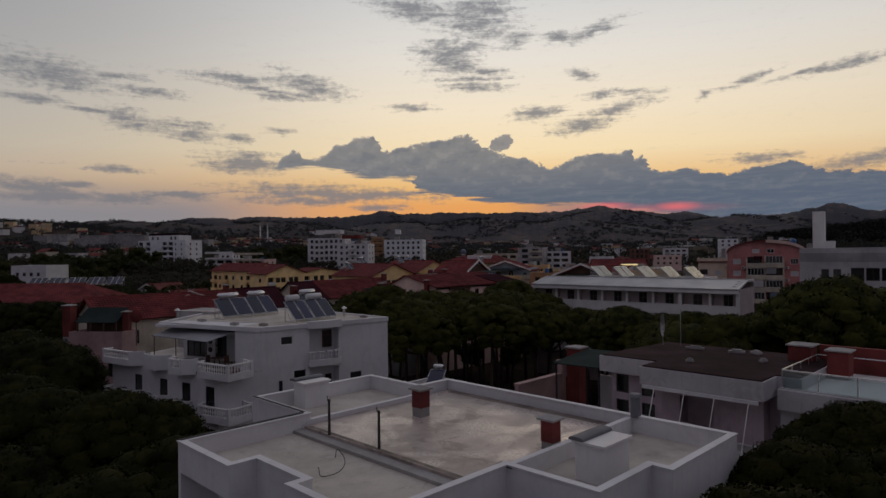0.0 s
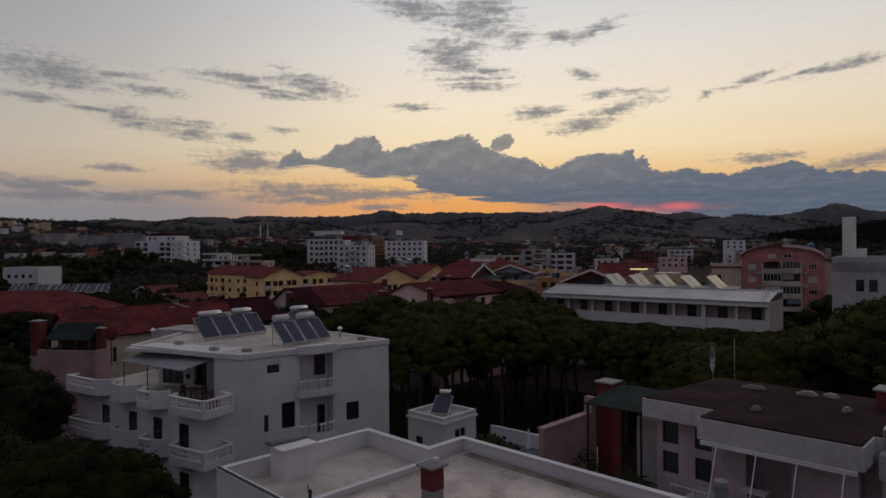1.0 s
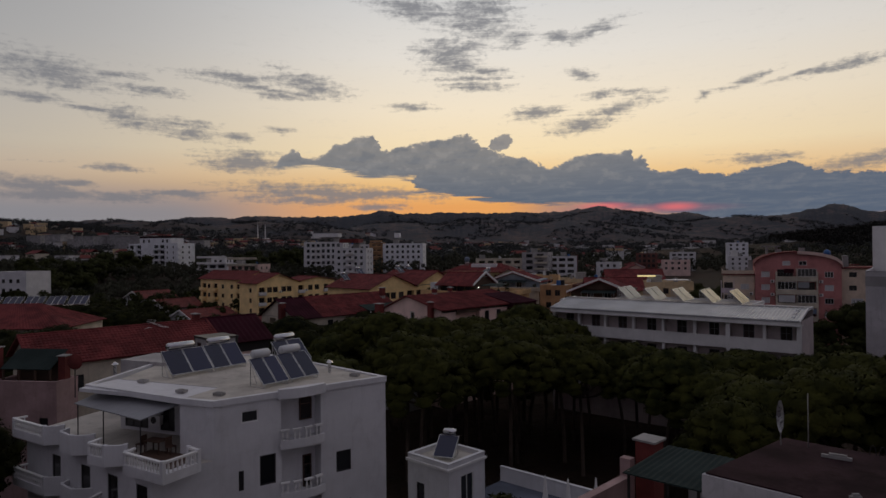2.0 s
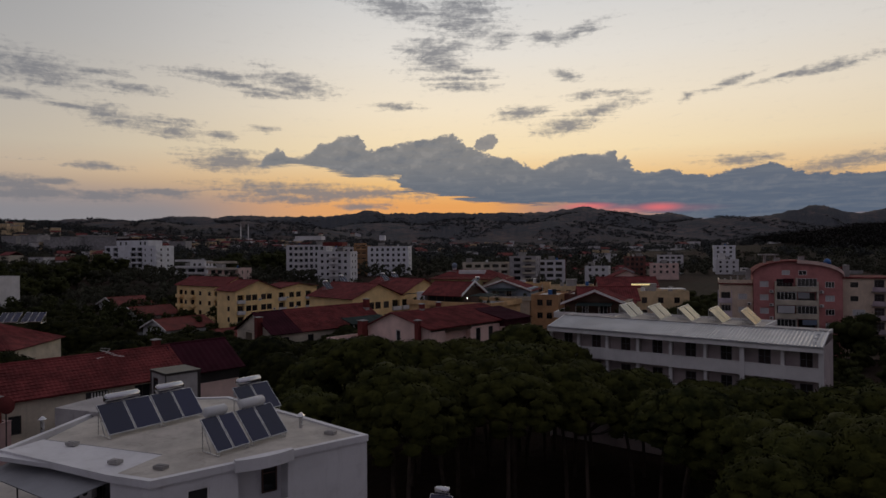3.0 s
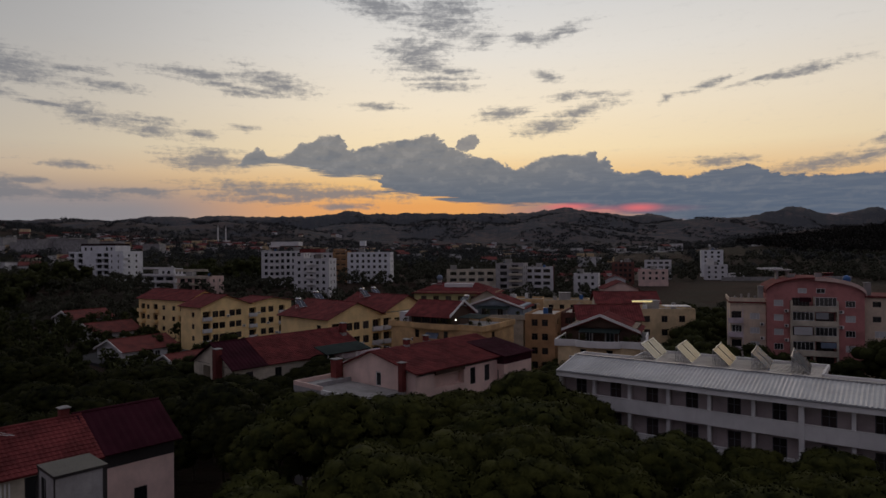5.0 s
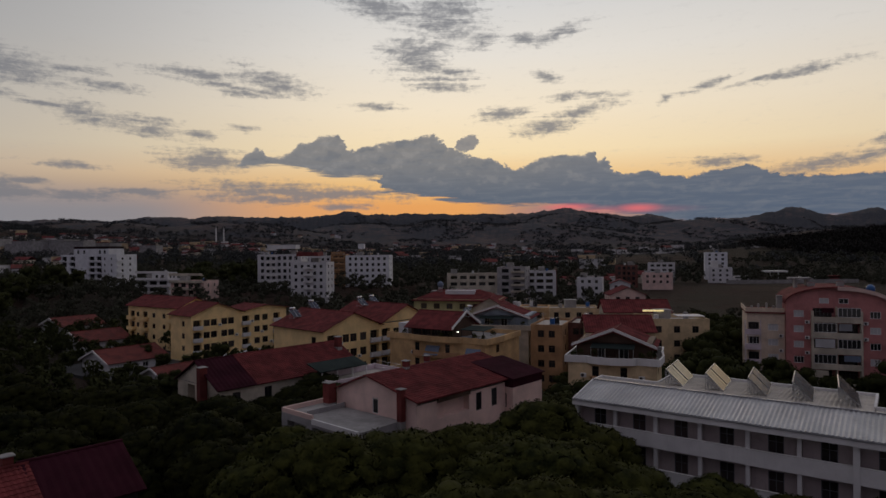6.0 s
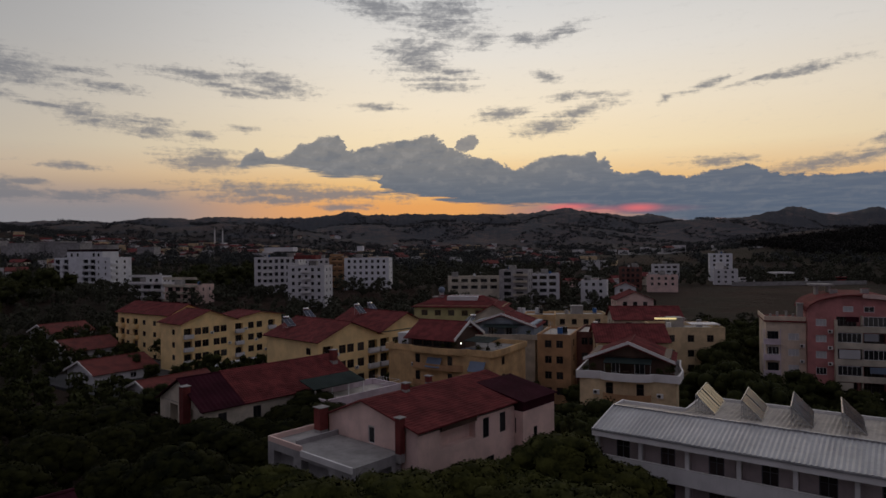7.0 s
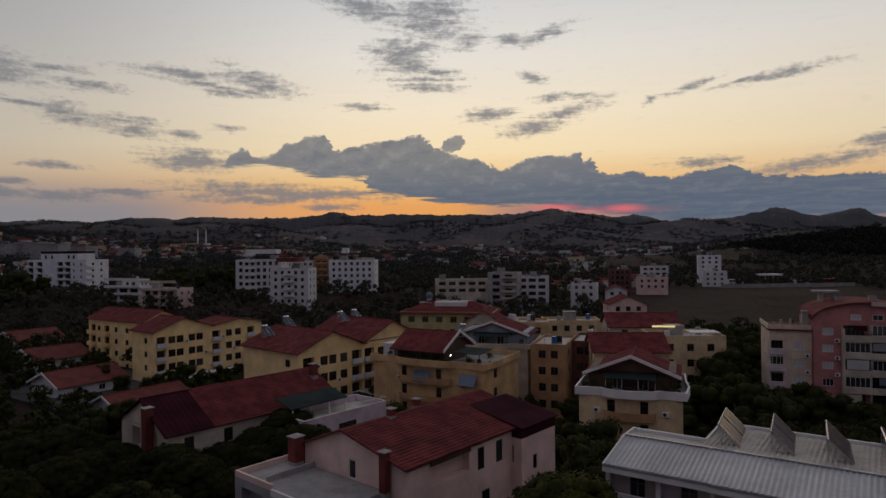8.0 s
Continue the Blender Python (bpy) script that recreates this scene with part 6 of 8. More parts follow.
part("roof_slope", bm, TILE_DARK, wing)
annex = house("annex_terrace", "pale flat roofed annex with low pink parapets", GRID, [(-88.0, 65.8), (-75.4, 65.8), (-75.4, 71.6), (-88.0, 71.6)], 11.7, GREY,
              {0: [(1, 4.2, 8.4, 11.0, "open", 0.8), (5.4, 9.4, 8.4, 11.0, "open", 0.8), (1, 4.2, 5, 7.6, "open", 0.8), (5.4, 9.4, 5, 7.6, "open", 0.8)], 1: [(3, 4.6, 9.0, 10.8, "open", 0.6)]}, 0.0, CONCRETE)
part("parapet", boxes((-88.0, -82.6, 65.8, 66.0, 11.7, 12.2)), PINK, annex)
part("slab_edge", boxes((-82.6, -75.36, 65.7, 65.9, 11.3, 11.85)), WHITE_CLEAN, annex)
part("parapet", boxes((-88.0, -87.8, 66.0, 71.6, 11.7, 12.2)), PINK, annex)
part("stone_edge", boxes((-84.6, -84.4, 66.6, 71.6, 11.7, 12.2)), GREY, annex)

# ---- long red roofed house ----
rh = house("long_red_roofed_house", "long house with a red and maroon tiled roof and lilac terrace", GRID, [(-121, 70), (-109, 70), (-109, 94.5), (-121, 94.5)], 10.3, CREAM,
           {0: [(3.0, 5.2, 7.6, 10.0, "open", 1.2), (6.5, 9.5, 7.6, 10.0, "open", 1.2)], 1: [(2, 3.2, 8, 9.6, "dark"), (7, 8.2, 8, 9.6, "dark"), (14, 15.5, 8, 9.6, "dark")]})
gable_roof(rh, 12, 18.5, 10.4, 3.2, TILE, 0.5, "y", 0.34, x0=-121, y0=76, gable_material=CREAM)
gable_roof(rh, 12, 5.4, 10.4, 3.15, TILE_DARK, 0.5, "y", 0.6, x0=-121, y0=70, gable_material=CREAM)
chimney(rh, -112.6, 69.4, 3, 13.0, 1.0, 6.0)
chimney(rh, -113.0, 93.6, 12, 14.6, 0.9, 1.6)
lt = house("lilac_terrace", "lilac terrace with low parapet and a dark green lean-to roof", GRID, [(-108.9, 84), (-102.5, 84), (-102.5, 98), (-108.9, 98)], 9.2, PALELILAC,
           {1: [(1.5, 2.6, 6.8, 8.8, "dark"), (5.5, 8.5, 6.6, 8.6, "brown")]}, 0.8, SCREED)
bm = B()
slope(bm, (-105.4, 84.2, 11.0), (-105.4, 93.5, 11.0), (-108.8, 93.5, 11.9), (-108.8, 84.2, 11.9), rib=0.4)
part("lean_to_roof", bm, GREENROOF, lt)
for v in (84.5, 87.4, 90.4, 93.2):
    part("post", boxes((-105.7, -105.55, v, v + 0.15, 9.2, 11.0)), WHITE_CLEAN, lt)
terr = thing("terrace_rail", GRID, "thin steel rail round a lilac terrace", "railing")
bm = B()
rod(bm, (-102.6, 93.6, 10.6), (-102.6, 97.9, 10.6), 0.03, 6)
rod(bm, (-102.6, 97.9, 10.6), (-108.5, 97.9, 10.6), 0.03, 6)
part("top_rail", bm, STEEL, terr)
for u, v in ((-102.6, 93.6), (-102.6, 95.7), (-102.6, 97.9), (-105.5, 97.9)):
    bm = B()
    rod(bm, (u, v, 9.9), (u, v, 10.6), 0.03, 6)
    part("post", bm, STEEL, terr)


# ---- yellow apartment blocks ----
def loggia_stack(home, m, w, zs, depth=1.2, material=None):
    for z in zs:
        part("balcony", boxes((0, w, -depth, 0, z - 0.15, z), (0, w, -depth - 0.06, -depth + 0.06, z, z + 0.9), (-0.05, 0.06, -depth, 0, z, z + 0.9), (w - 0.06, w + 0.05, -depth, 0, z, z + 0.9)), material or YELLOW, home, "", m)


Y1 = pose(-55.6, 198.9, 0, 0, 0, 49)
zs1 = [12.6 - 3.05 * i for i in range(1, 5)]
y1 = house("yellow_apartment_block", "yellow apartment block with brown windows and a red tiled roof", Y1, rect(29, 9.6), 13.2, YELLOW,
           {0: [(x, x + 1.7, z + 0.65, z + 2.25, "brown") for z in zs1 for x in (3.4, 5.4, 8.4, 10.4, 18.4, 21.0)] +
               [(x, x + 2.2, z + 0.1, z + 2.3, "brown", 0.9) for z in zs1 for x in (0.6, 14.6, 24.6)],
            3: [(5.4, 6.6, z + 0.75, z + 2.05, "brown") for z in zs1]}, category="apartment block")
gable_roof(y1, 14.5, 9.6, 13.2, 2.6, TILE, 0.7, "y", 0.5, gable_material=YELLOW)
gable_roof(y1, 14.0, 9.6, 13.2, 1.1, TILE, 0.6, "y", 0.5, x0=15, gable_material=YELLOW)
for x in (0.5, 14.5, 24.5):
    loggia_stack(y1, pose(x, 0, 0), 2.4, zs1, 0.55, WHITE)
part("plinth", boxes((-0.05, 29.05, -0.05, 9.65, -3, 1.6)), WHITE, y1)
y1b = house("yellow_apartment_wing", "yellow apartment wing with stacked balconies and a red roof", pose(-84.5, 231, 0, 0, 0, -36), rect(24, 11), 13.6, YELLOW,
            {0: [(x, x + 1.3, z + 0.8, z + 2.1, "brown") for z in zs1 for x in (4.2, 12.0, 16.8)] + [(x, x + 2.2, z + 0.1, z + 2.3, "brown", 0.5) for z in zs1 for x in (1.0, 7.4, 20.0)]}, category="apartment block")
gable_roof(y1b, 24, 11, 13.6, 2.4, TILE, 0.7, "x", 0.5, gable_material=YELLOW)
for x in (0.7, 7.1, 19.7):
    loggia_stack(y1b, pose(x, 0, 0), 2.9, zs1, 1.0)

Y2 = pose(-18.6, 164.0, 0, 0, 0, 45)
zs2 = [12.9 - 3.05 * i for i in range(1, 5)]
y2 = house("yellow_apartment_block", "yellow apartment block under two red gabled roofs with solar heaters", Y2, rect(30, 17), 13.4, YELLOW,
           {0: [(x, x + 1.65, z + 0.65, z + 2.25, "brown") for z in zs2 for x in (4.8, 6.8, 9.4, 18.8, 21.4, 24.0)] + [(x, x + 2.4, z + 0.1, z + 2.4, "brown", 0.9) for z in zs2 for x in (1.0, 12.2, 15.4, 27.0)],
            3: [(13.2, 14.6, z + 0.75, z + 2.05, "brown") for z in zs2]}, category="apartment block")
for x in (0.9, 12.1, 15.3, 26.9):
    loggia_stack(y2, pose(x, 0, 0), 2.6, zs2, 0.55, WHITE)
gable_roof(y2, 15, 17, 13.4, 2.9, TILE, 0.7, "y", 0.5, gable_material=YELLOW)
gable_roof(y2, 15, 17, 13.6, 3.3, TILE, 0.7, "y", 0.5, x0=15.2, gable_material=YELLOW)
for x, y, z, a in ((3.0, 12.5, 14.8, 20), (8.6, 13.5, 16.0, 20), (20.0, 10.5, 16.2, 20), (24.6, 11.5, 16.2, 20)):
    solar_heater(Y2 @ pose(x, y, z, 0, 0, 7), "solar water heater with a steel tank on a red roof", CHROME, 2.2, 2, length=2.2, tilt=42)


# ---- houses with round roof terraces ----
def terrace_villa(name, label, m, w, d, h, material, roof, floors, roof_rise=2.2, attic=2.6, setback=3.0, gabled=True):
    zs = [h - 3.0 * i for i in range(1, floors + 1)]
    arc = [(w * 0.5 + (w * 0.25) * math.cos(a), -1.1 * math.sin(a)) for a in [math.pi * (1 - i / 8) for i in range(9)]]
    holes = [(w * 0.28, w * 0.28 + 1.0, z + 0.3, z + 2.3, "brown") for z in zs] + [(w * 0.6, w * 0.6 + 1.0, z + 0.3, z + 2.3, "brown") for z in zs]
    hs = house(name, label, m, rect(w, d), h, material, {0: holes, 1: [(d * 0.3, d * 0.3 + 1.2, z + 0.8, z + 2.2, "brown") for z in zs], 3: [(d * 0.5, d * 0.5 + 1.2, z + 0.8, z + 2.2, "brown") for z in zs]})
    for z in zs:
        bm = B()
        prism(bm, [(w * 0.25, 0), *arc[1:-1], (w * 0.75, 0)], z - 0.15, z)
        bal = part("balcony", bm, OCHRE, hs)
        bm = B()
        for p, q in zip(arc, arc[1:]):
            p, q = Vector(p), Vector(q)
            e = (q - p).normalized()
            box(bm, 0, (q - p).length, 0, 0.12, z, z + 0.9, Matrix(((e.x, -e.y, 0, p.x), (e.y, e.x, 0, p.y), (0, 0, 1, 0), (0, 0, 0, 1))))
        part("balcony_parapet", bm, OCHRE, bal)
    bulge = [(w * 0.5 + w * 0.28 * math.cos(a), -1.3 * math.sin(a)) for a in [math.pi * (1 - i / 8) for i in range(9)]]
    edge = [(-0.5, -0.4), *bulge, (w + 0.5, -0.4), (w + 0.9, d * 0.3), (w + 0.5, d * 0.6), (w + 0.4, d), (-0.4, d)]
    bm = B()
    ring(bm, edge, 0.25, h - 0.25, h + 0.8)
    part("terrace_parapet", bm, WHITE_CLEAN if material is SAND else material, hs)
    bm = B()
    prism(bm, inset(edge, 0.2), h - 0.2, h + 0.02)
    part("terrace_floor", bm, PAVING, hs)
    if not gabled:
        return hs
    bm = B()
    facade(bm, pose(0.8, setback, h), w - 1.6, attic, [(w * 0.25, w * 0.25 + 1.2, 0.1, 2.1, "brown"), (w * 0.5, w * 0.5 + 1.4, 0.1, 2.1, "brown")])
    box(bm, 0.8, w - 0.8, setback + 0.3, d - 0.3, h, h + attic - 0.1)
    at = part("attic_wall", bm, WOOD if material is SAND else WOOD if material is OCHRE else BLUEWALL, hs)
    for x, ww in ((w * 0.25, 1.2), (w * 0.5, 1.4)):
        fr, pa = window_mesh(ww, 2.0, "white")
        win = part("window", fr, None, at, "", pose(0.8 + x, setback + 0.03, h + 0.1))
        part("pane", pa, None, win)
    gable_roof(hs, w - 1.6, d - setback - 0.3, h + attic - 0.6, roof_rise, roof, 0.7, "y", 0.45, x0=0.8, y0=setback, gable_material=WOOD if material is SAND else WOOD if material is OCHRE else BLUEWALL)
    part("bargeboard", bargeboards(0.1, w - 0.1, setback - 0.72, h + attic - 0.75, roof_rise * 1.16), WHITE_CLEAN, hs, "white bargeboards along a gable")
    bm = B()
    slope(bm, (w * 0.25, 0.3, h + 2.0), (w * 0.75, 0.3, h + 2.0), (w * 0.75, setback, h + 2.35), (w * 0.25, setback, h + 2.35), thick=0.06)
    part("terrace_canopy", bm, GREENROOF, hs)
    for x in (w * 0.26, w * 0.42, w * 0.58, w * 0.74):
        part("post", boxes((x, x + 0.08, 0.35, 0.43, h, h + 2.0)), STEEL, hs)
    return hs


def bargeboards(x0, x1, y, z, rise):
    bm = B()
    xm = (x0 + x1) / 2
    for a, b in (((x0, z), (xm, z + rise)), ((xm, z + rise), (x1, z))):
        v = []
        for yy in (y, y + 0.14):
            v.append([bm.verts.new((a[0], yy, a[1])), bm.verts.new((b[0], yy, b[1])), bm.verts.new((b[0], yy, b[1] + 0.42)), bm.verts.new((a[0], yy, a[1] + 0.42))])
        bm.faces.new(v[0]), bm.faces.new(v[1][::-1])
        for i in range(4):
            j = (i + 1) % 4
            bm.faces.new((v[0][j], v[0][i], v[1][i], v[1][j]))
    return bm


def ochre_attic(hs):
    """A dark glazed attic under a red roof whose white gable looks along the terrace, and a pergola."""
    h = 12.3
    bm = B()
    facade(bm, pose(4.2, 1.2, h), 9.0, 2.3, [(0.4 + 2.15 * i, 2.3 + 2.15 * i, 0.6, 2.1, "dark") for i in range(4)])
    box(bm, 4.2, 13.2, 1.5, 9.0, h, h + 2.25)
    at = part("attic_wall", bm, WOOD, hs, "dark glazed attic front")
    for i in range(4):
        fr, pa = window_mesh(1.9, 1.5, "dark")
        win = part("window", fr, None, at, "", pose(4.6 + 2.15 * i, 1.24, h + 0.6))
        part("pane", pa, None, win)
    gable_roof(hs, 9.4, 9.5, h + 2.2, 2.5, TILE, 0.7, "x", 0.45, x0=4.0, y0=0.6, gable_material=WOOD)
    for a, b in (((-0.15, 2.0), (5.35, 4.75)), ((5.35, 4.75), (10.85, 2.0))):
        bm = B()
        v = [[bm.verts.new((x, y, h + z + dz)) for y, z, dz in ((*a, 0), (*b, 0), (*b, 0.45), (*a, 0.45))] for x in (14.12, 14.28)]
        bm.faces.new(v[0]), bm.faces.new(v[1][::-1])
        for i in range(4):
            j = (i + 1) % 4
            bm.faces.new((v[0][j], v[0][i], v[1][i], v[1][j]))
        part("bargeboard", bm, WHITE_CLEAN, hs, "white bargeboard along a gable")
    part("stair_head", boxes((0.3, 2.6, 2.5, 6.0, h, h + 2.4)), WHITE, hs)
    bm = B()
    slope(bm, (15.4, 0.6, h + 2.1), (20.4, 0.6, h + 2.1), (20.4, 5.2, h + 2.4), (15.4, 5.2, h + 2.4), rib=0.5, thick=0.08)
    part("pergola_roof", bm, GREENROOF, hs, "dark green pergola roof")
    for x in (15.6, 17.8, 20.1):
        part("post", boxes((x, x + 0.1, 0.8, 0.9, h, h + 2.1)), DARKMETAL, hs)
    part("pool_cover", boxes((14.4, 17.0, 1.0, 3.4, h + 0.02, h + 0.5)), BLUECLOTH, hs, "blue green cover on the terrace")


terrace_villa("corner_villa", "sand coloured villa with round balconies and a roof terrace", pose(22.4, 135.3, 0, 0, 0, -25), 12.9, 13, 12.0, SAND, TILE, 4)
oc = terrace_villa("corner_villa", "ochre villa with a roof terrace, blue awnings and a red roof", pose(-5.6, 163.2, 0, 0, 0, -35), 21.0, 14, 12.3, TAN, TILE, 3, 2.4, 2.6, 4.5, False)
ochre_attic(oc)
for x in (8.6, 17.2):
    aw = thing("window_awning", pose(-5.6, 163.2, 0, 0, 0, -35) @ pose(x, 0, 0), "pale blue canvas window awning let down", "awning", "window awnings")
    bm = B()
    slope(bm, (0, -1.2, 9.6), (3.0, -1.2, 9.6), (3.0, -0.15, 11.2), (0, -0.15, 11.2), thick=0.04)
    part("canvas", bm, BLUECLOTH, aw)

def terrace_pot(m, h, seed):
    """A clay pot with a leafy bush."""
    pot = thing("potted_plant", m, "leafy dark bush in a clay pot on a roof terrace", "plant", "terrace plants")
    bm = B()
    rod(bm, (0, 0, 0), (0, 0, 0.42), 0.2, 10, 0.29)
    part("pot", bm, DULLBRICK, pot)
    V, F, N = tufts([(0, 0, 0.42 + h * 0.4, h * 0.42), (0.14, 0.06, 0.42 + h * 0.72, h * 0.32), (-0.16, 0.1, 0.42 + h * 0.6, h * 0.3)], 90, 0.16, 1.0, np.random.default_rng(seed), 0.8)
    part("foliage", raw_mesh("foliage", V, F, BROADLEAF, N), None, pot)


def terrace_set(m):
    """A round table with a stem, and two chairs beside it."""
    tb_ = thing("terrace_table", m, "small dark round table on a roof terrace", "table", "terrace tables")
    bm = B()
    rod(bm, (0, 0, 0.7), (0, 0, 0.74), 0.5, 14)
    part("tabletop", bm, WOOD, tb_)
    bm = B()
    rod(bm, (0, 0, 0.04), (0, 0, 0.7), 0.04, 8)
    part("stem", bm, DARKMETAL, tb_)
    bm = B()
    rod(bm, (0, 0, 0), (0, 0, 0.04), 0.25, 12)
    part("foot", bm, DARKMETAL, tb_)
    for t_ in (-70, 110):
        ch_ = thing("terrace_chair", m @ pose(0, 0, 0, 0, 0, t_) @ pose(0, 0.75, 0), "dark wooden chair at a terrace table", "chair", "terrace chairs")
        part("seat", boxes((-0.22, 0.22, -0.22, 0.22, 0.42, 0.46)), WOOD, ch_)
        part("backrest", boxes((-0.22, 0.22, 0.18, 0.22, 0.46, 0.95)), WOOD, ch_)
        for lx, ly in ((-0.2, -0.2), (0.16, -0.2), (-0.2, 0.16), (0.16, 0.16)):
            part("leg", boxes((lx, lx + 0.04, ly, ly + 0.04, 0, 0.42)), WOOD, ch_)


V1, V2, V3 = pose(22.4, 135.3, 12.02, 0, 0, -25), pose(-5.6, 163.2, 12.32, 0, 0, -35), pose(9.5, 178.0, 12.02, 0, 0, -22)
for m_, spots in ((V1, ((0.7, 0.6), (1.6, 1.8), (11.9, 0.8), (12.4, 3.0), (10.8, 0.4), (4.0, 0.2), (12.3, 6.0))), (V2, ((1.0, 0.7), (3.2, 0.5), (13.6, 0.6), (20.0, 1.2), (18.6, 0.5), (20.2, 4.6), (11.5, 0.4))), (V3, ((1.0, 0.8), (13.6, 0.9), (7.0, -0.4)))):
    for i, (x, y) in enumerate(spots):
        terrace_pot(m_ @ pose(x, y, 0, 0, 0, 40 * i), 0.9 + 0.25 * (i % 3), 70 + i)
terrace_set(V1 @ pose(6.2, 1.0, 0)), terrace_set(V2 @ pose(18.2, 2.6, 0)), terrace_set(V3 @ pose(4.0, 1.4, 0))
solar_heater(pose(8.2, 160.5, 16.2, 0, 0, -60), "solar water heater with a steel tank on a red roof", CHROME, 2.2, 2, length=2.2)
terrace_villa("blue_gabled_villa", "pale villa with a blue gable and a red roof", pose(9.5, 178.0, 0, 0, 0, -22), 15.0, 14, 12.0, CREAM, TILE, 3)

# ---- pink block with the arched roof ----
AR = pose(71.3, 158.6, 1.3, 0, 0, -24) @ Matrix.Diagonal((0.9, 1, 1, 1))
zs3 = [13.6 - 2.95 * i for i in range(0, 5)]
arch = house("arched_apartment_block", "salmon pink apartment block with an arched roof and cream balconies", AR, rect(19, 13), 16.8, SALMON,
             {0: [(x, x + 1.9, z + 0.6, z + 1.9, "white" if (x > 9) == (i % 2 == 0) and i != 1 else "shutter") for i, z in enumerate(zs3) for x in (1.4, 15.4)] +
                 [(x, x + 3.6, z + 0.1, z + 2.4, "hotel", 0.8) for z in zs3 for x in (5.0, 9.7)]}, category="apartment block")
bm = B()
N = 16
pts = [(9.5 + 9.8 * math.cos(math.pi * (1 - i / N)), 16.75 + 3.1 * math.sin(math.pi * (1 - i / N))) for i in range(N + 1)]
for y0, y1, mt, nm in ((0.02, 0.3, SALMON, "arched_gable"), (12.6, 12.9, SALMON, "arched_gable")):
    bm = B()
    fr_ = [bm.verts.new((x, y0, z)) for x, z in pts]
    bk = [bm.verts.new((x, y1, z)) for x, z in pts]
    bm.faces.new(fr_[::-1]), bm.faces.new(bk)
    for i in range(N):
        bm.faces.new((fr_[i], fr_[i + 1], bk[i + 1], bk[i]))
    part(nm, bm, mt, arch)
bm = B()
for i in range(N):
    (xa, za), (xb, zb) = pts[i], pts[i + 1]
    vs = [bm.verts.new(p) for p in ((xa, -0.5, za), (xb, -0.5, zb), (xb, 13.4, zb), (xa, 13.4, za), (xa, -0.5, za + 0.25), (xb, -0.5, zb + 0.25), (xb, 13.4, zb + 0.25), (xa, 13.4, za + 0.25))]
    for q in ((3, 2, 1, 0), (4, 5, 6, 7), (0, 1, 5, 4), (2, 3, 7, 6)):
        bm.faces.new([vs[k] for k in q])
part("vault", bm, TILE, arch, "curved red roof")
for z in zs3:
    part("balcony", boxes((4.7, 13.7, -1.2, 0, z - 0.2, z), (4.7, 13.7, -1.28, -1.16, z - 0.25, z + 0.85), (4.7, 4.82, -1.16, 0, z, z + 0.85), (13.58, 13.7, -1.16, 0, z, z + 0.85)), CREAM, arch)
    part("balcony_screen", boxes((9.15, 9.3, -1.2, 0, z, z + 2.7)), CREAM, arch)
for i, (x, z) in enumerate(((4.95, zs3[1]), (9.4, zs3[2]), (4.95, zs3[3]), (9.4, zs3[0]))):
    fr_, pa_ = window_mesh(4.1, 1.75, "white")
    gl_ = part("balcony_glazing", fr_, None, arch, "white framed glazing of a balcony", pose(x, -1.24, z + 0.86))
    part("pane", pa_, None, gl_)
for i, (x, z, w_, h_) in enumerate(((9.5, zs3[1], 2.4, 1.3), (5.2, zs3[2], 3.6, 1.6), (10.4, zs3[3], 3.0, 1.1), (5.0, zs3[4], 2.6, 1.4), (6.4, zs3[0], 2.2, 0.9))):
    bm = B()
    slope(bm, (x, -1.36, z + 2.55 - h_), (x + w_, -1.36, z + 2.55 - h_), (x + w_, -1.32, z + 2.55), (x, -1.32, z + 2.55), rib=0.3, amp=0.03, thick=0.02)
    part("blind", bm, (AWNING, SHUTTER, BLUECLOTH, CREAM, TILE_DARK)[i], arch, "hanging cloth blind on a balcony")
for z in zs3:
    bm = B()
    for j in range(24):
        rod(bm, (4.9 + 0.37 * j, -1.22, z + 0.85), (4.9 + 0.37 * j, -1.22, z + 1.12), 0.018, 4)
    rod(bm, (4.75, -1.22, z + 1.12), (13.65, -1.22, z + 1.12), 0.03, 5)
    part("balcony_rail", bm, DARKMETAL, arch)
for x in (4.7, 13.6):
    part("pier", boxes((x - 0.1, x + 0.25, -1.3, -0.05, -2, 15.5)), CREAM, arch)
for x, style in ((6.2, "shutter"), (9.8, "white")):
    fr_, pa_ = window_mesh(1.75, 1.0, style)
    gw = part("window", fr_, None, arch, "", pose(x, -0.06, 16.9))
    part("pane", pa_, None, gw)
bm = B()
for i in range(N // 2, N):
    (xa, za), (xb, zb) = pts[i], pts[i + 1]
    vs = [bm.verts.new(p) for p in ((xa, -0.62, za - 0.42), (xb, -0.62, zb - 0.42), (xb, -0.62, zb + 0.3), (xa, -0.62, za + 0.3), (xa, -0.51, za - 0.42), (xb, -0.51, zb - 0.42), (xb, -0.51, zb + 0.3), (xa, -0.51, za + 0.3))]
    for q in ((0, 1, 2, 3), (7, 6, 5, 4), (3, 2, 6, 7), (1, 0, 4, 5)):
        bm.faces.new([vs[k] for k in q])
part("fascia", bm, PINK, arch, "pale plastered rim of the arch")
chimney(arch, 5.8, 6, 18.6, 20.6, 1.3, 0.01, False), chimney(arch, 10.9, 4, 18.9, 20.9, 1.3, 0.01, False)
part("stair_head", boxes((1.8, 6.4, 8.0, 11.5, 21.1, 21.4), (3.0, 3.5, 8.4, 11.0, 18.0, 21.1), (5.3, 5.8, 8.4, 11.0, 18.0, 21.1)), CONCRETE, arch, "concrete slab on piers over the stair")
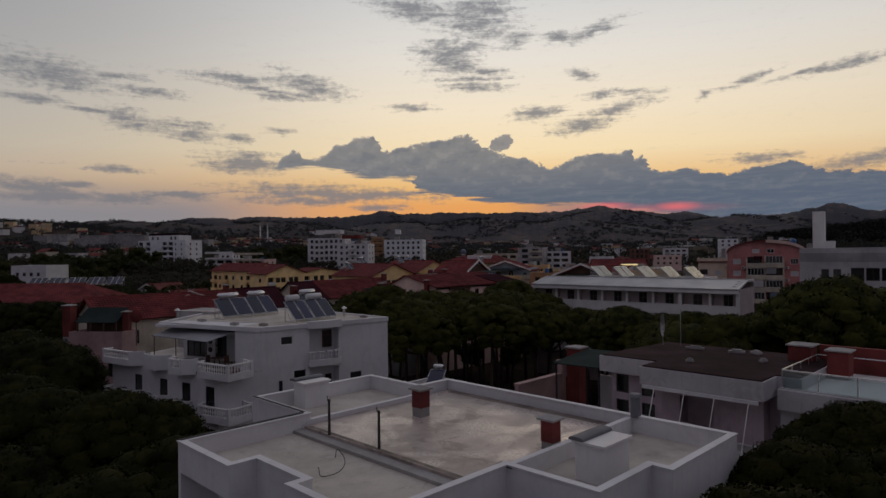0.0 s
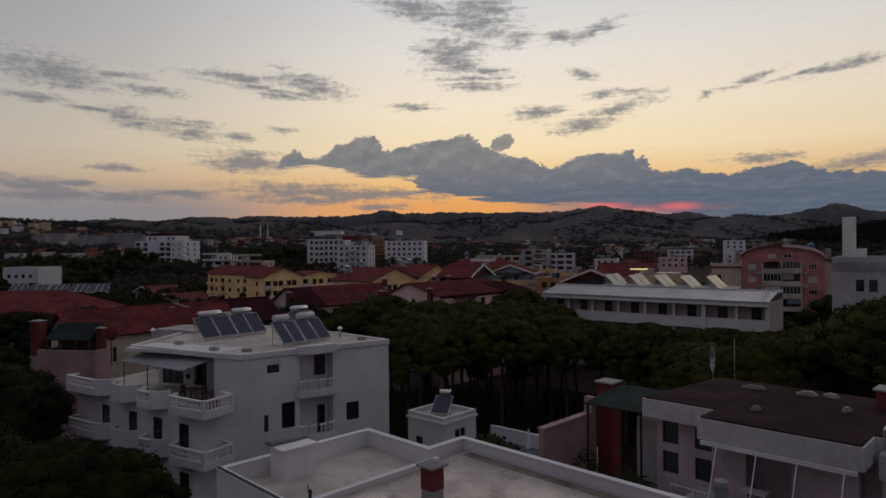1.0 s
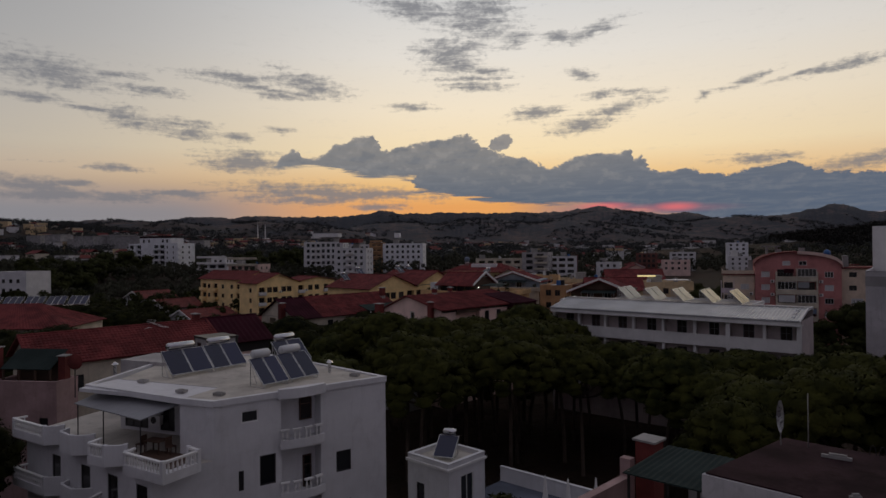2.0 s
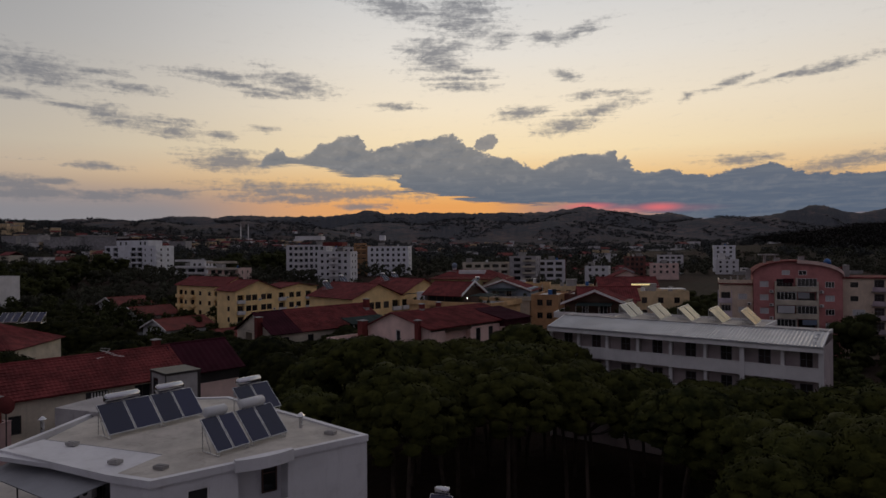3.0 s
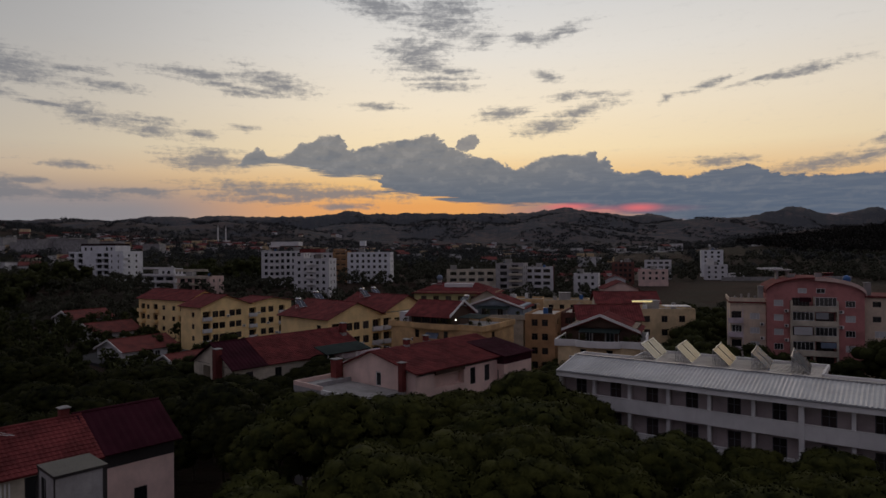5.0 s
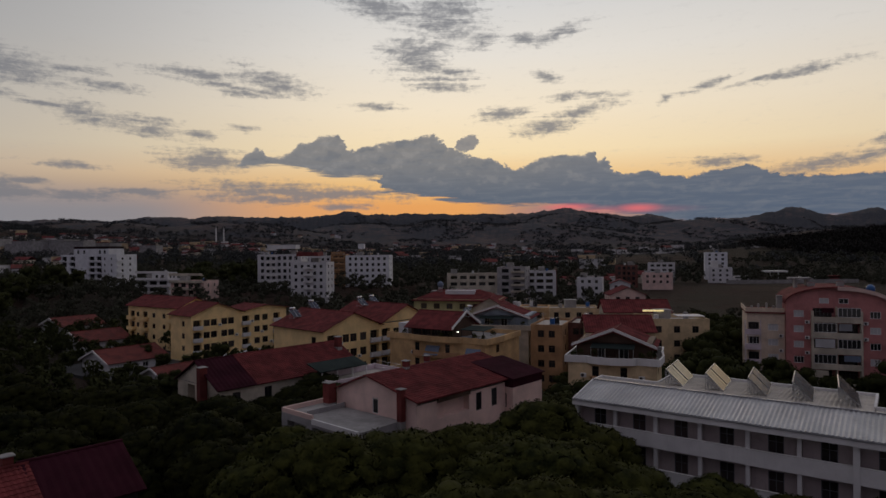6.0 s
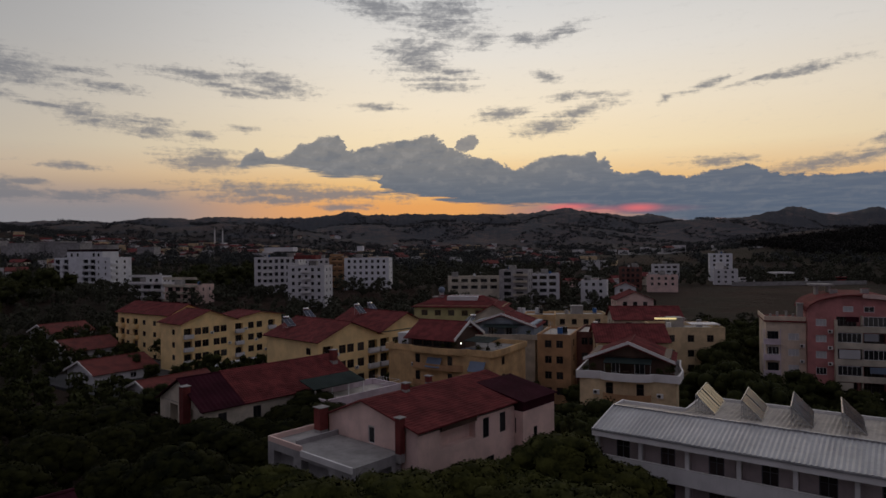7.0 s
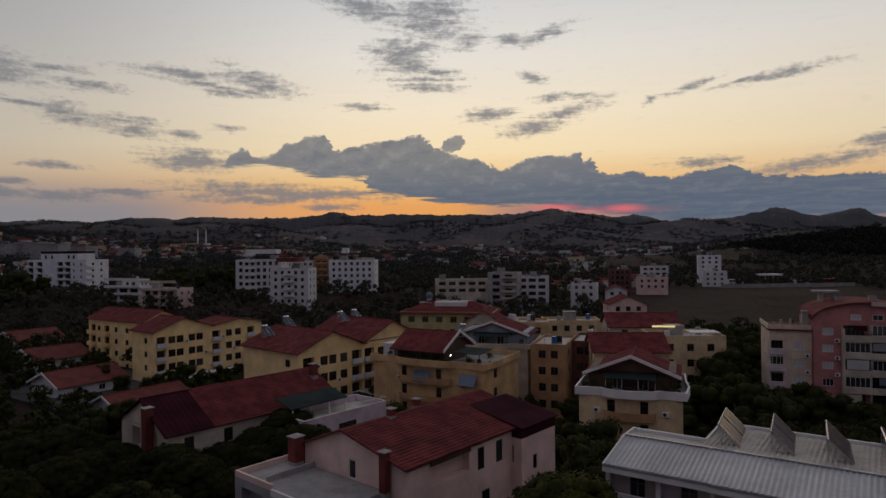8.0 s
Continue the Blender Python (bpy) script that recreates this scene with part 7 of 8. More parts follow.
wl_ = house("apartment_wing", "pale sand apartment wing with shuttered windows", AR @ pose(-7.6, 1.2, 0), rect(7.5, 11), 14.6, PALESAND,
            {0: [(4.2, 6.2, z + 0.6, z + 1.9, "shutter") for z in zs3[1:]] + [(0.3, 2.4, z + 0.1, z + 2.2, "dark") for z in zs3[1:]], 3: [(4.5, 5.7, z + 0.7, z + 2.0, "shutter") for z in zs3[1:]]}, 0.0, TILE, category="apartment block")
for i, z in enumerate(zs3[1:]):
    bay_ = part("balcony", boxes((-0.5, 2.7, -1.1, 0, z - 0.2, z), (-0.5, 2.7, -1.16, -1.04, z - 0.2, z + 0.9), (-0.5, -0.38, -1.04, 0, z, z + 0.9), (2.58, 2.7, -1.04, 0, z, z + 0.9)), PALELILAC, wl_)
    part("bay_post", boxes((-0.5, -0.34, -1.14, -0.98, z + 0.9, z + 2.75), (2.54, 2.7, -1.14, -0.98, z + 0.9, z + 2.75)), PALELILAC, bay_)
    if i % 2:
        fr_, pa_ = window_mesh(2.8, 1.6, "white")
        gl_ = part("glazing", fr_, None, bay_, "", pose(-0.33, -1.12, z + 0.95))
part("roof_parapet", boxes((-0.3, 7.4, -0.25, -0.05, 14.9, 15.7), (-0.3, -0.1, -0.05, 10.8, 14.9, 15.7)), PALESAND, wl_)
for i in range(4):
    part("vent_stub", boxes((1.0 + 1.5 * i, 1.4 + 1.5 * i, 2.2 + 1.3 * (i % 2), 2.6 + 1.3 * (i % 2), 14.9, 15.9 + 0.3 * (i % 3))), CONCRETE, wl_)
part("roof_cap", boxes((-0.3, 7.5, -0.3, 11, 14.6, 14.9)), TILE, wl_)
chimney(wl_, 6.6, 1.6, 14.9, 18.0, 1.1, 0.01)
wr_ = house("apartment_wing", "pale sand apartment wing with balconies", AR @ pose(19.1, 1.0, 0), rect(10, 11), 16.2, PALESAND,
            {0: [(1.6, 3.2, z + 0.7, z + 1.8, "dark") for z in zs3[:2]] + [(2.0, 4.6, z + 0.6, z + 1.9, "shutter") for z in zs3[2:]] + [(6.4, 8.4, z + 0.1, z + 2.3, "hotel") for z in zs3]}, 0.0, TILE, category="apartment block")
for z in zs3:
    part("balcony", boxes((5.8, 9.9, -1.1, 0, z - 0.2, z), (5.8, 9.9, -1.16, -1.04, z, z + 0.85)), LILAC, wr_)
part("roof_cap", boxes((0, 10.4, -0.4, 11, 16.2, 16.5)), TILE, wr_)
chimney(wr_, 1.2, 2.4, 16.5, 18.9, 1.2, 0.01)
bm = B()
bmesh.ops.create_uvsphere(bm, u_segments=14, v_segments=8, radius=0.85)
wt = thing("water_tank", AR @ pose(16.4, 3.4, 18.6), "blue plastic water tank on a roof", "water tank")
part("tank", bm, BLUEDOME, wt, "", pose(0, 0, 1.0))
part("base", boxes((-0.7, 0.7, -0.7, 0.7, -1.0, 0.35)), CONCRETE, wt)

def wall_cooler(m):
    """A split unit on two brackets under a window."""
    top = thing("air_conditioner", m, "white air conditioner box hung on a facade", "air conditioner", "air conditioners on facades")
    part("case", boxes((0, 0.85, -0.34, -0.04, 0, 0.6)), WHITE_CLEAN, top)
    bm = B()
    rod(bm, (0.32, -0.34, 0.3), (0.32, -0.37, 0.3), 0.23, 12)
    part("fan_grille", bm, DARKMETAL, top)
    for x in (0.1, 0.7):
        part("bracket", boxes((x, x + 0.05, -0.34, 0.0, -0.06, 0.0)), STEEL, top)


for m_, spots in ((Y1, [(7.5, 10.0), (12.4, 6.9), (17.2, 10.0), (23.3, 3.9), (20.3, 6.9)]), (Y2, [(3.8, 10.2), (8.6, 7.1), (18.0, 10.2), (23.2, 7.1), (25.8, 10.2)]),
                  (AR, [(3.5, 13.0), (3.5, 10.0), (3.5, 7.1), (14.2, 10.0), (14.2, 13.0)]), (AR @ pose(-7.6, 1.2, 0), [(6.3, 10.0), (6.3, 7.1), (6.3, 4.1)]),
                  (pose(22.4, 135.3, 0, 0, 0, -25), [(1.9, 9.6), (10.4, 9.6), (10.4, 6.4)]), (pose(-5.6, 163.2, 0, 0, 0, -35), [(5.2, 9.4), (16.8, 9.4)])):
    for x, z in spots:
        wall_cooler(m_ @ pose(x, 0, z))

def globe_lamp(m, label):
    """A lit glass globe on a short bracket."""
    top = thing("globe_lamp", m, label, "lamp", "terrace lamps")
    bm = B()
    bmesh.ops.create_uvsphere(bm, u_segments=10, v_segments=6, radius=0.13)
    part("globe", bm, BULB, top, "lit glass globe")
    bm = B()
    rod(bm, (0, 0.1, 0), (0, 0.45, 0), 0.03, 6)
    part("bracket", bm, DARKMETAL, top)


globe_lamp(pose(-5.6, 163.2, 0, 0, 0, -35) @ pose(15.0, 0.7, 13.9), "lit globe lamp on a roof terrace")
for i in range(3):
    ta = thing("garden_awning", Y1 @ pose(5.0 + 5.0 * i, -5.2, 0), "pale pitched canvas awning in front of a yellow block", "awning", "garden awnings")
    for y0_, y1_, z0_, z1_ in ((0, 1.7, 2.3, 3.2), (3.4, 1.7, 2.3, 3.2)):
        bm = B()
        a_, b_ = ((0, y0_, z0_), (3.6, y0_, z0_)) if y0_ == 0 else ((3.6, y0_, z0_), (0, y0_, z0_))
        slope(bm, a_, b_, (b_[0], y1_, z1_), (a_[0], y1_, z1_), thick=0.05)
        part("canvas", bm, SHUTTER, ta)
    for x, y in ((0.1, 0.1), (3.5, 0.1), (0.1, 3.3), (3.5, 3.3)):
        part("post", boxes((x - 0.04, x + 0.04, y - 0.04, y + 0.04, -1.5, 2.35)), STEEL, ta)

# ---- white block with the chimney tower ----
SB = pose(49.7, 88.2, 0, 0, 0, -37)
sb = house("white_block_with_tower", "white rendered block with a roof terrace and a tall chimney tower", SB, rect(24, 15), 17.6, OLDWHITE,
           {0: [(x, x + 0.9, z, z + 1.5, "dark") for z in (15.2, 11.9, 8.6, 5.3) for x in (2.6, 4.0)] + [(x, x + 1.5, 15.2, 16.9, "dark", 0.3) for x in (6.0, 7.7, 9.4, 12.2, 13.9, 15.6, 18.4)]}, 1.9, SCREED)
part("grey_band", boxes((-0.03, 24.03, -0.03, 15.03, 17.7, 18.9)), GREY, sb)
part("tower_shaft", boxes((-0.1 + 0.2, 1.7, 13.0, 14.6, 17.5, 25.2)), WHITE_CLEAN, sb, "tall slender white tower on the roof")
part("tower_base", boxes((1.72, 3.0, 13.2, 14.4, 17.5, 20.6)), WHITE_CLEAN, sb)

# ---- houses behind the white apartment house ----
rr = house("red_roofed_house", "cream house with a long red tiled roof and barred windows", GRID, [(-82.2, 22), (-74.0, 22), (-74.0, 39), (-82.2, 39)], 12.7, CREAM,
           {1: [(3.0, 3.9, 10.0, 11.5, "dark"), (8.6, 10.4, 10.6, 12.5, "dark"), (12.6, 14.0, 10.6, 12.5, "dark"), (15.0, 16.2, 10.6, 12.5, "dark")], 0: [(4, 5.2, 9.5, 11.2, "dark")]})
gable_roof(rr, 8.2, 17, 12.9, 2.1, TILE, 0.5, "y", 0.34, x0=-82.2, y0=22, gable_material=CREAM)
chimney(rr, -78.6, 38.4, 14, 15.7, 0.6, 0.8)
bars = thing("barred_screen", GRID, "white painted barred screen under an eave", "screen")
for i in range(12):
    part("bar", boxes((-73.9, -73.85, 31.0 + i * 0.24, 31.1 + i * 0.24, 10.4, 12.4)), WHITE_CLEAN, bars)
mr = house("maroon_roofed_house", "house with a dark maroon hipped roof and pink wall", GRID, [(-81, 39.3), (-74.4, 39.3), (-74.4, 45), (-81, 45)], 11.6, PINK, {1: [(2.6, 3.6, 8, 9.6, "dark")]})
gable_roof(mr, 7.6, 5.7, 12.9, 2.2, TILE_DARK, 0.5, "y", 0.6, x0=-82, y0=39.3, gable_material=PINK)
part("band", boxes((-81.03, -74.37, 39.27, 45.03, 11.6, 12.9)), DARKMETAL, mr)
db = house("roof_cabin", "small cabin with dark trim and a flat sheet roof", GRID, [(-68.8, 34.0), (-65.8, 34.0), (-65.8, 36.8), (-68.8, 36.8)], 14.5, GREY, {0: [(0.4, 1.4, 11.6, 14.1, "dark")]}, 0, ZINC)
part("trim", boxes((-68.88, -65.72, 33.92, 36.88, 14.5, 14.68), (-68.84, -68.66, 33.96, 34.0, 10, 14.5), (-65.94, -65.76, 33.96, 34.0, 10, 14.5), (-65.8, -65.76, 36.6, 36.84, 10, 14.5)), DARKMETAL, db)
# the shade on this wall is put into its darker pink
pw = house("pink_walled_house", "tall pink house wall, darkened for shade, with a roof terrace", pose(-38.9, 65.6, 0, 0, 0, -8), rect(6.0, 2.5), 11.6, DULL_SHADED_PINK, {0: [(4.4, 5.2, 7.4, 9.0, "dark")]}, 0.35, CONCRETE)
bm = B()
slope(bm, (0.3, 0.5, 12.9), (5.0, 0.5, 12.9), (5.0, 2.6, 14.3), (0.3, 2.6, 14.3), rib=0.3, amp=0.03, thick=0.06)
part("terrace_roof", bm, GREENROOF, pw, "dark green sheet roof over a terrace")
for x in (0.4, 1.9, 3.4, 4.8):
    part("post", boxes((x, x + 0.15, 0.6, 0.75, 11.6, 12.95)), WOOD, pw)
part("terrace_back", boxes((0.4, 5.0, 2.2, 2.45, 11.6, 14.0)), WOOD, pw)
chimney(pw, -0.6, 0.9, -2, 14.6, 0.9, 3.2)
chimney(pw, 5.6, 1.4, 11, 13.9, 0.6, 2.2)
wt2 = thing("satellite_dish", pose(-31.9, 65.6, 13.1), "dark round satellite dish on a pole", "satellite dish")
bm = B()
rod(bm, (0, 0, -2.6), (0, 0, 0.4), 0.05, 6)
part("pole", bm, DARKMETAL, wt2)
bm = B()
rows = [[bm.verts.new((r * math.cos(TAU * i / 14), -0.12 + 0.25 * r * r, 0.4 + r * math.sin(TAU * i / 14))) for i in range(14)] for r in (0.08, 0.35, 0.65)]
for a, b in zip(rows, rows[1:]):
    for i in range(14):
        bm.faces.new((a[i], a[(i + 1) % 14], b[(i + 1) % 14], b[i]))
bm.faces.new(rows[0])
part("dish", bm, BRICK, wt2)
# long red roof further left with collectors on it
LR = pose(-79.5, 98.0, 0, 0, 0, 4)
lr = house("long_red_house", "low house with a long red roof and roof collectors", LR, rect(26, 12), 12.2, CREAM, {0: [(4 + 4 * i, 5.2 + 4 * i, 9.4, 11, "dark") for i in range(5)]})
hip_roof(lr, 26, 12, 12.2, 3.0, TILE, 0.5)
for i in range(5):
    solar_heater(LR @ pose(10.5 + 3.2 * i, 9.4, 14.6, 0, 0, 0), "row of blue solar collectors behind a red ridge", CHROME, 2.8, 3, tank=False)
house("white_block", "plain white rendered block with a flat roof", pose(-168, 246, 0, 0, 0, -8), rect(15, 12), 15.4, WHITE, {0: [(2 + 3 * i, 3.3 + 3 * i, z, z + 1.4, "dark") for i in range(4) for z in (11.8, 8.4)]}, 0.5)

# ---- blocks and houses in the middle distance ----
ROOFS = []


def block(name, label, x, y, turn, w, d, h, material, floors=3, cols=4, style="dark", roof=None, rise=2.0, along="x", win=(1.3, 1.4), parapet=0.4, side=2, group="", storey=3.0):
    z0 = lie(x, y)
    first = h - z0 - floors * storey
    holes = holes_grid(w, floors, first, storey, cols, win[0], win[1], 0.9 if win[1] < 1.8 else 0.2, style)
    sides = holes_grid(d, floors, first, storey, side, 1.1, 1.3, 0.9, style) if side else []
    hs = house(name, label, pose(x, y, z0, 0, 0, turn), rect(w, d), h - z0, material, {0: holes, 1: sides, 3: sides}, 0 if roof else parapet, SCREED, group, "building")
    if not roof:
        ROOFS.append((pose(x, y, h, 0, 0, turn), w, d))
    if roof:
        gable_roof(hs, w, d, h - z0, rise, roof, 0.5, along, 0.5, gable_material=material)
    return hs


def slab_balconies(hs, x0, x1, zs, material=None, depth=1.1):
    for z in zs:
        part("balcony", boxes((x0, x1, -depth, 0, z - 0.18, z), (x0, x1, -depth - 0.05, -depth + 0.05, z, z + 0.85)), material or WHITE_CLEAN, hs)


# white tower block
TWR = pose(-185.5, 385, 1.2, 0, 0, -14) @ Matrix.Diagonal((0.72, 1, 1, 1))
tw = house("white_tower_block", "tall white apartment tower with dark balcony bays", TWR, rect(46, 16), 26, TOWER,
           {0: [(x, x + 4.4, z + 0.1, z + 2.5, "dark", 1.0) for z in [23 - 3.1 * i for i in range(8)] for x in (0.4, 7.5, 23.6, 29.4)] + [(x, x + 1.0, z + 0.6, z + 1.9, "dark") for z in [23 - 3.1 * i for i in range(8)] for x in (36.0, 41.5)],
            1: [(x, x + 1.4, z + 0.6, z + 1.9, "dark") for z in [23 - 3.1 * i for i in range(8)] for x in (4, 10)]}, 0.5, BITUMEN, category="tower block")
tz = [23 - 3.1 * i for i in range(8)]
for x0, x1 in ((0.0, 4.5), (7.2, 12.2), (23.2, 34.5)):
    for z in tz:
        part("balcony", boxes((x0, x1, -1.3, 0, z - 0.2, z), (x0, x1, -1.36, -1.24, z - 0.2, z + 0.7)), TOWER, tw)
for z in tz:
    part("side_balcony", boxes((46, 47.4, -0.3, 5, z - 0.2, z + 0.7)), TOWER, tw)
pent = house("tower_penthouse", "white set-back penthouse with a dark flat roof", TWR @ pose(9, 1.5, 0), rect(29, 12), 29.6, TOWER,
             {0: [(x, x + 1.6, 27.0, 28.8, "dark") for x in (3, 8, 21, 25)]}, 0, BITUMEN, category="tower block", base=26.0)
part("roof_frame", boxes((0, 29, 0, 12, 29.6, 30.8)), BITUMEN, pent)
b = block("terraced_block", "white terraced block with long balconies", -123.5, 330, -16, 17, 12, 16.4, WHITE, 4, 3, "dark", win=(3.6, 1.6))
slab_balconies(b, 0, 17, [1.2, 4.2, 7.2, 10.2])
block("roof_storey", "white set-back upper storey", -118, 333, -16, 8, 7, 19.2, WHITE, 1, 2)
b = block("unfinished_block", "dull pink unfinished block with dark openings", -103.5, 316, -16, 16, 11, 16.0, PINK, 4, 4, "dark", win=(2.2, 1.6))
slab_balconies(b, 0, 16, [1.2, 4.2, 7.2, 10.2], CREAM)
b = block("white_apartment_block", "white apartment block with rows of small arched balconies", -75.0, 351, -3, 21, 16, 26.8, WHITE, 7, 7, "dark", win=(1.5, 1.7), storey=3.1)
part("roof_room", boxes((3.5, 17.5, 4.5, 14, 20.6, 22.6)), WHITE, b)
slab_balconies(b, 4.2, 9.4, [1.4 + 3.1 * i for i in range(7)])
b = block("white_apartment_block", "white apartment block with a red band and small windows", -54.6, 326, -10, 16.5, 12, 23.3, WHITE, 6, 5, "dark", win=(1.25, 1.4))
part("roof_room", boxes((2, 12, 2, 10, 17.8, 19.6)), BRICK, b)
slab_balconies(b, 6.0, 10.5, [3.2, 6.2, 9.2, 12.2])
block("white_apartment_block", "white apartment block behind others, with yellow bays", -59.0, 386, -2, 16, 12, 25.6, WHITE, 6, 5, "dark", win=(1.3, 1.3))
b = block("yellow_apartment_tower", "yellow apartment block with stacked balconies", -43.4, 381, -2, 8.2, 12, 26.4, OCHRE, 6, 2, "dark", win=(2.2, 1.5))
slab_balconies(b, 0.5, 7.7, [2.3 + 3.0 * i for i in range(6)], OCHRE)
b = block("grey_apartment_block", "pale grey apartment block with small windows", -34.8, 373, -6, 23, 14, 25.8, TOWER, 6, 7, "dark", win=(1.3, 1.5))
part("stair_tower", boxes((6, 9, 4, 8, 20, 22.6)), TOWER, b)
# low white complex and neighbours
b = block("low_white_block", "low white block with a ribbon of windows", 16, 334, -4, 24, 12, 17.2, CREAM, 2, 5, "dark", win=(3.0, 1.5))
b = block("white_corner_block", "pale block with stacked dark balcony bays", 39, 330, -20, 13, 14, 20.2, GREYWHITE, 5, 2, "dark", win=(3.2, 1.7))
slab_balconies(b, 6.5, 12.8, [1.9 + 3 * i for i in range(5)], CREAM)
b = block("flat_white_block", "white block with a red side panel", 53, 338, -10, 15, 11, 18.0, WHITE, 4, 3, "dark", win=(3.2, 1.6))
part("red_panel", boxes((15.0, 15.3, 0, 6, 4, 14.6)), BRICK, b)
block("white_house", "small white house with dark windows", 76.5, 331, -22, 11.5, 9, 15.0, WHITE, 3, 3, "dark")
block("white_house", "white gabled house at the edge of fields", 85, 309, -18, 8.6, 8, 13.6, WHITE, 2, 2, "dark", TILE, 1.8, "y")
block("brick_block", "unfinished red brick block with dark openings", 118, 401, -18, 12.5, 11, 18.6, DULLBRICK, 4, 4, "dark", win=(1.6, 1.7))
block("pink_low_house", "low pink house with a flat roof", 128, 385, -20, 16, 10, 14.6, PINK, 2, 4, "dark")
block("white_house", "white house with wide windows among trees", 157, 452, -20, 17, 10, 18.6, WHITE, 3, 4, "dark", win=(2.4, 1.4))
b = block("white_stepped_house", "white stepped house standing at a field wall", 189.5, 434, -24, 14, 11, 15.6, WHITE, 3, 3, "dark")
part("stair_tower", boxes((1.5, 6, 3, 8, 9.5, 14)), WHITE_CLEAN, b)
block("pale_block", "tall pale grey block with balconies", 205, 471, -22, 14.5, 12, 25.0, TOWER, 6, 3, "dark", win=(1.6, 1.5))
block("pink_gabled_house", "pale pink gabled house with small windows", 62.8, 240, -8, 11.2, 10, 14.0, PINK, 3, 3, "dark", TILE, 2.4, "y")
block("sand_flat_house", "sand coloured flat roofed house with pale walls", 35.2, 208, -8, 14, 9, 12.6, SAND, 3, 4, "dark", parapet=0.5)
block("ochre_house", "tan house with a flat roof", 24.5, 190, -14, 7, 8, 14.6, TAN, 3, 2, "brown")
block("ochre_apartment_block", "stained tan apartment block with balconies", 22.9, 167.5, -24, 6.4, 13, 13.2, OCHRE, 4, 2, "brown")
block("brick_apartment_block", "dark red stained block with balconies", 31.5, 171.5, -24, 5, 12, 13.0, DULLBRICK, 4, 2, "brown")
b = block("red_roofed_house", "sand coloured house with a long red roof", 33.5, 163.5, -9, 13, 10, 12.6, SAND, 3, 3, "brown", TILE, 2.6, "x")
block("red_roofed_house", "pale house with a red roof behind a terrace", 44.5, 187, -9, 15, 10, 14.0, CREAM, 3, 3, "brown", TILE, 2.4, "x")
lt2 = block("terrace_house", "sand coloured house with a round roof terrace and lit strip light", 48.5, 172.5, -8, 13.5, 11, 13.0, SAND, 4, 3, "brown", parapet=0.8)
part("terrace_roof", boxes((7.5, 13.2, 2.0, 6.0, 13.6, 13.75)), WHITE_CLEAN, lt2)
for x in (7.6, 13.0):
    part("post", boxes((x, x + 0.12, 2.1, 2.2, 11.6, 13.6)), STEEL, lt2)
strip = thing("strip_light", pose(49.5, 176.3, 15.3, 0, 0, -8), "lit warm strip light under a terrace roof", "lamp")
part("housing", boxes((0, 4.6, 0, 0.2, 0.1, 0.2)), STEEL, strip)
part("tube", boxes((0.05, 4.55, 0.02, 0.16, -0.25, 0.1)), LIT, strip)
yh = block("olive_apartment_house", "olive yellow apartment house with a red hipped roof", -0.5, 209.5, -16, 23, 12, 15.4, GREENISH, 4, 6, "brown", win=(1.6, 1.4))
hip_roof(yh, 23, 12, 15.4 - lie(-0.5, 209.5), 2.6, TILE, 0.7)
slab_balconies(yh, 8, 16, [3.2 + 3 * i for i in range(3)], GREENISH)
part("roof_terrace", boxes((8, 16, 3, 9, 15.4, 16.9)), WHITE, yh)
block("cream_gabled_house", "cream gabled house beside an olive block", 14.5, 200.5, -16, 8.5, 10, 14.2, CREAM, 4, 2, "brown", TILE, 2.4, "y")
block("white_small_house", "white flat roofed house with an outside stair", 24.0, 203.5, -12, 6.5, 7, 13.6, WHITE, 3, 2, "brown")
tank = thing("water_tank", pose(7.0, 216.0, 18.0), "pale blue round water tank on a roof", "water tank")
bm = B()
bmesh.ops.create_uvsphere(bm, u_segments=14, v_segments=8, radius=0.9)
part("tank", bm, BLUECLOTH, tank, "", pose(0, 0, 1.3))
part("stand", boxes((-0.6, 0.6, -0.6, 0.6, -1.2, 0.5)), STEEL, tank)

# tanks, stair heads and aerials on the flat roofs
for m_, w, d in ROOFS:
    for i in range(2):
        tk = thing("roof_tank", m_ @ pose(random.uniform(1.5, w - 1.5), random.uniform(1.5, d - 1.5), 0), "round water tank standing on a flat roof", "water tank", "roof tanks")
        bm = B()
        rod(bm, (0, 0, 0.3), (0, 0, 1.5), 0.55, 12, 0.52)
        part("tank", bm, random.choice((CONCRETE, TANKWHITE, BLUEDOME, CABLE)), tk)
        part("base", boxes((-0.5, 0.5, -0.5, 0.5, 0, 0.3)), CONCRETE, tk)
    if w > 10:
        sx_ = random.uniform(1.0, w - 4.5)
        solid("stair_head", boxes((sx_, sx_ + 3.0, d * 0.4, d * 0.4 + 3.0, 0, 2.2), (sx_ - 0.15, sx_ + 3.15, d * 0.4 - 0.15, d * 0.4 + 3.15, 2.2, 2.35)), CONCRETE, "small rendered stair head on a flat roof", "stair head", m_, "stair heads")
    bm = B()
    ax = random.uniform(1, w - 1)
    rod(bm, (ax, d * 0.3, 0), (ax, d * 0.3, 2.6), 0.04, 5)
    for z in (2.0, 2.3):
        rod(bm, (ax - 0.6, d * 0.3, z), (ax + 0.6, d * 0.3, z), 0.025, 5)
    solid("roof_aerial", bm, STEEL, "thin metal television aerial on a roof", "aerial", m_, "roof aerials")

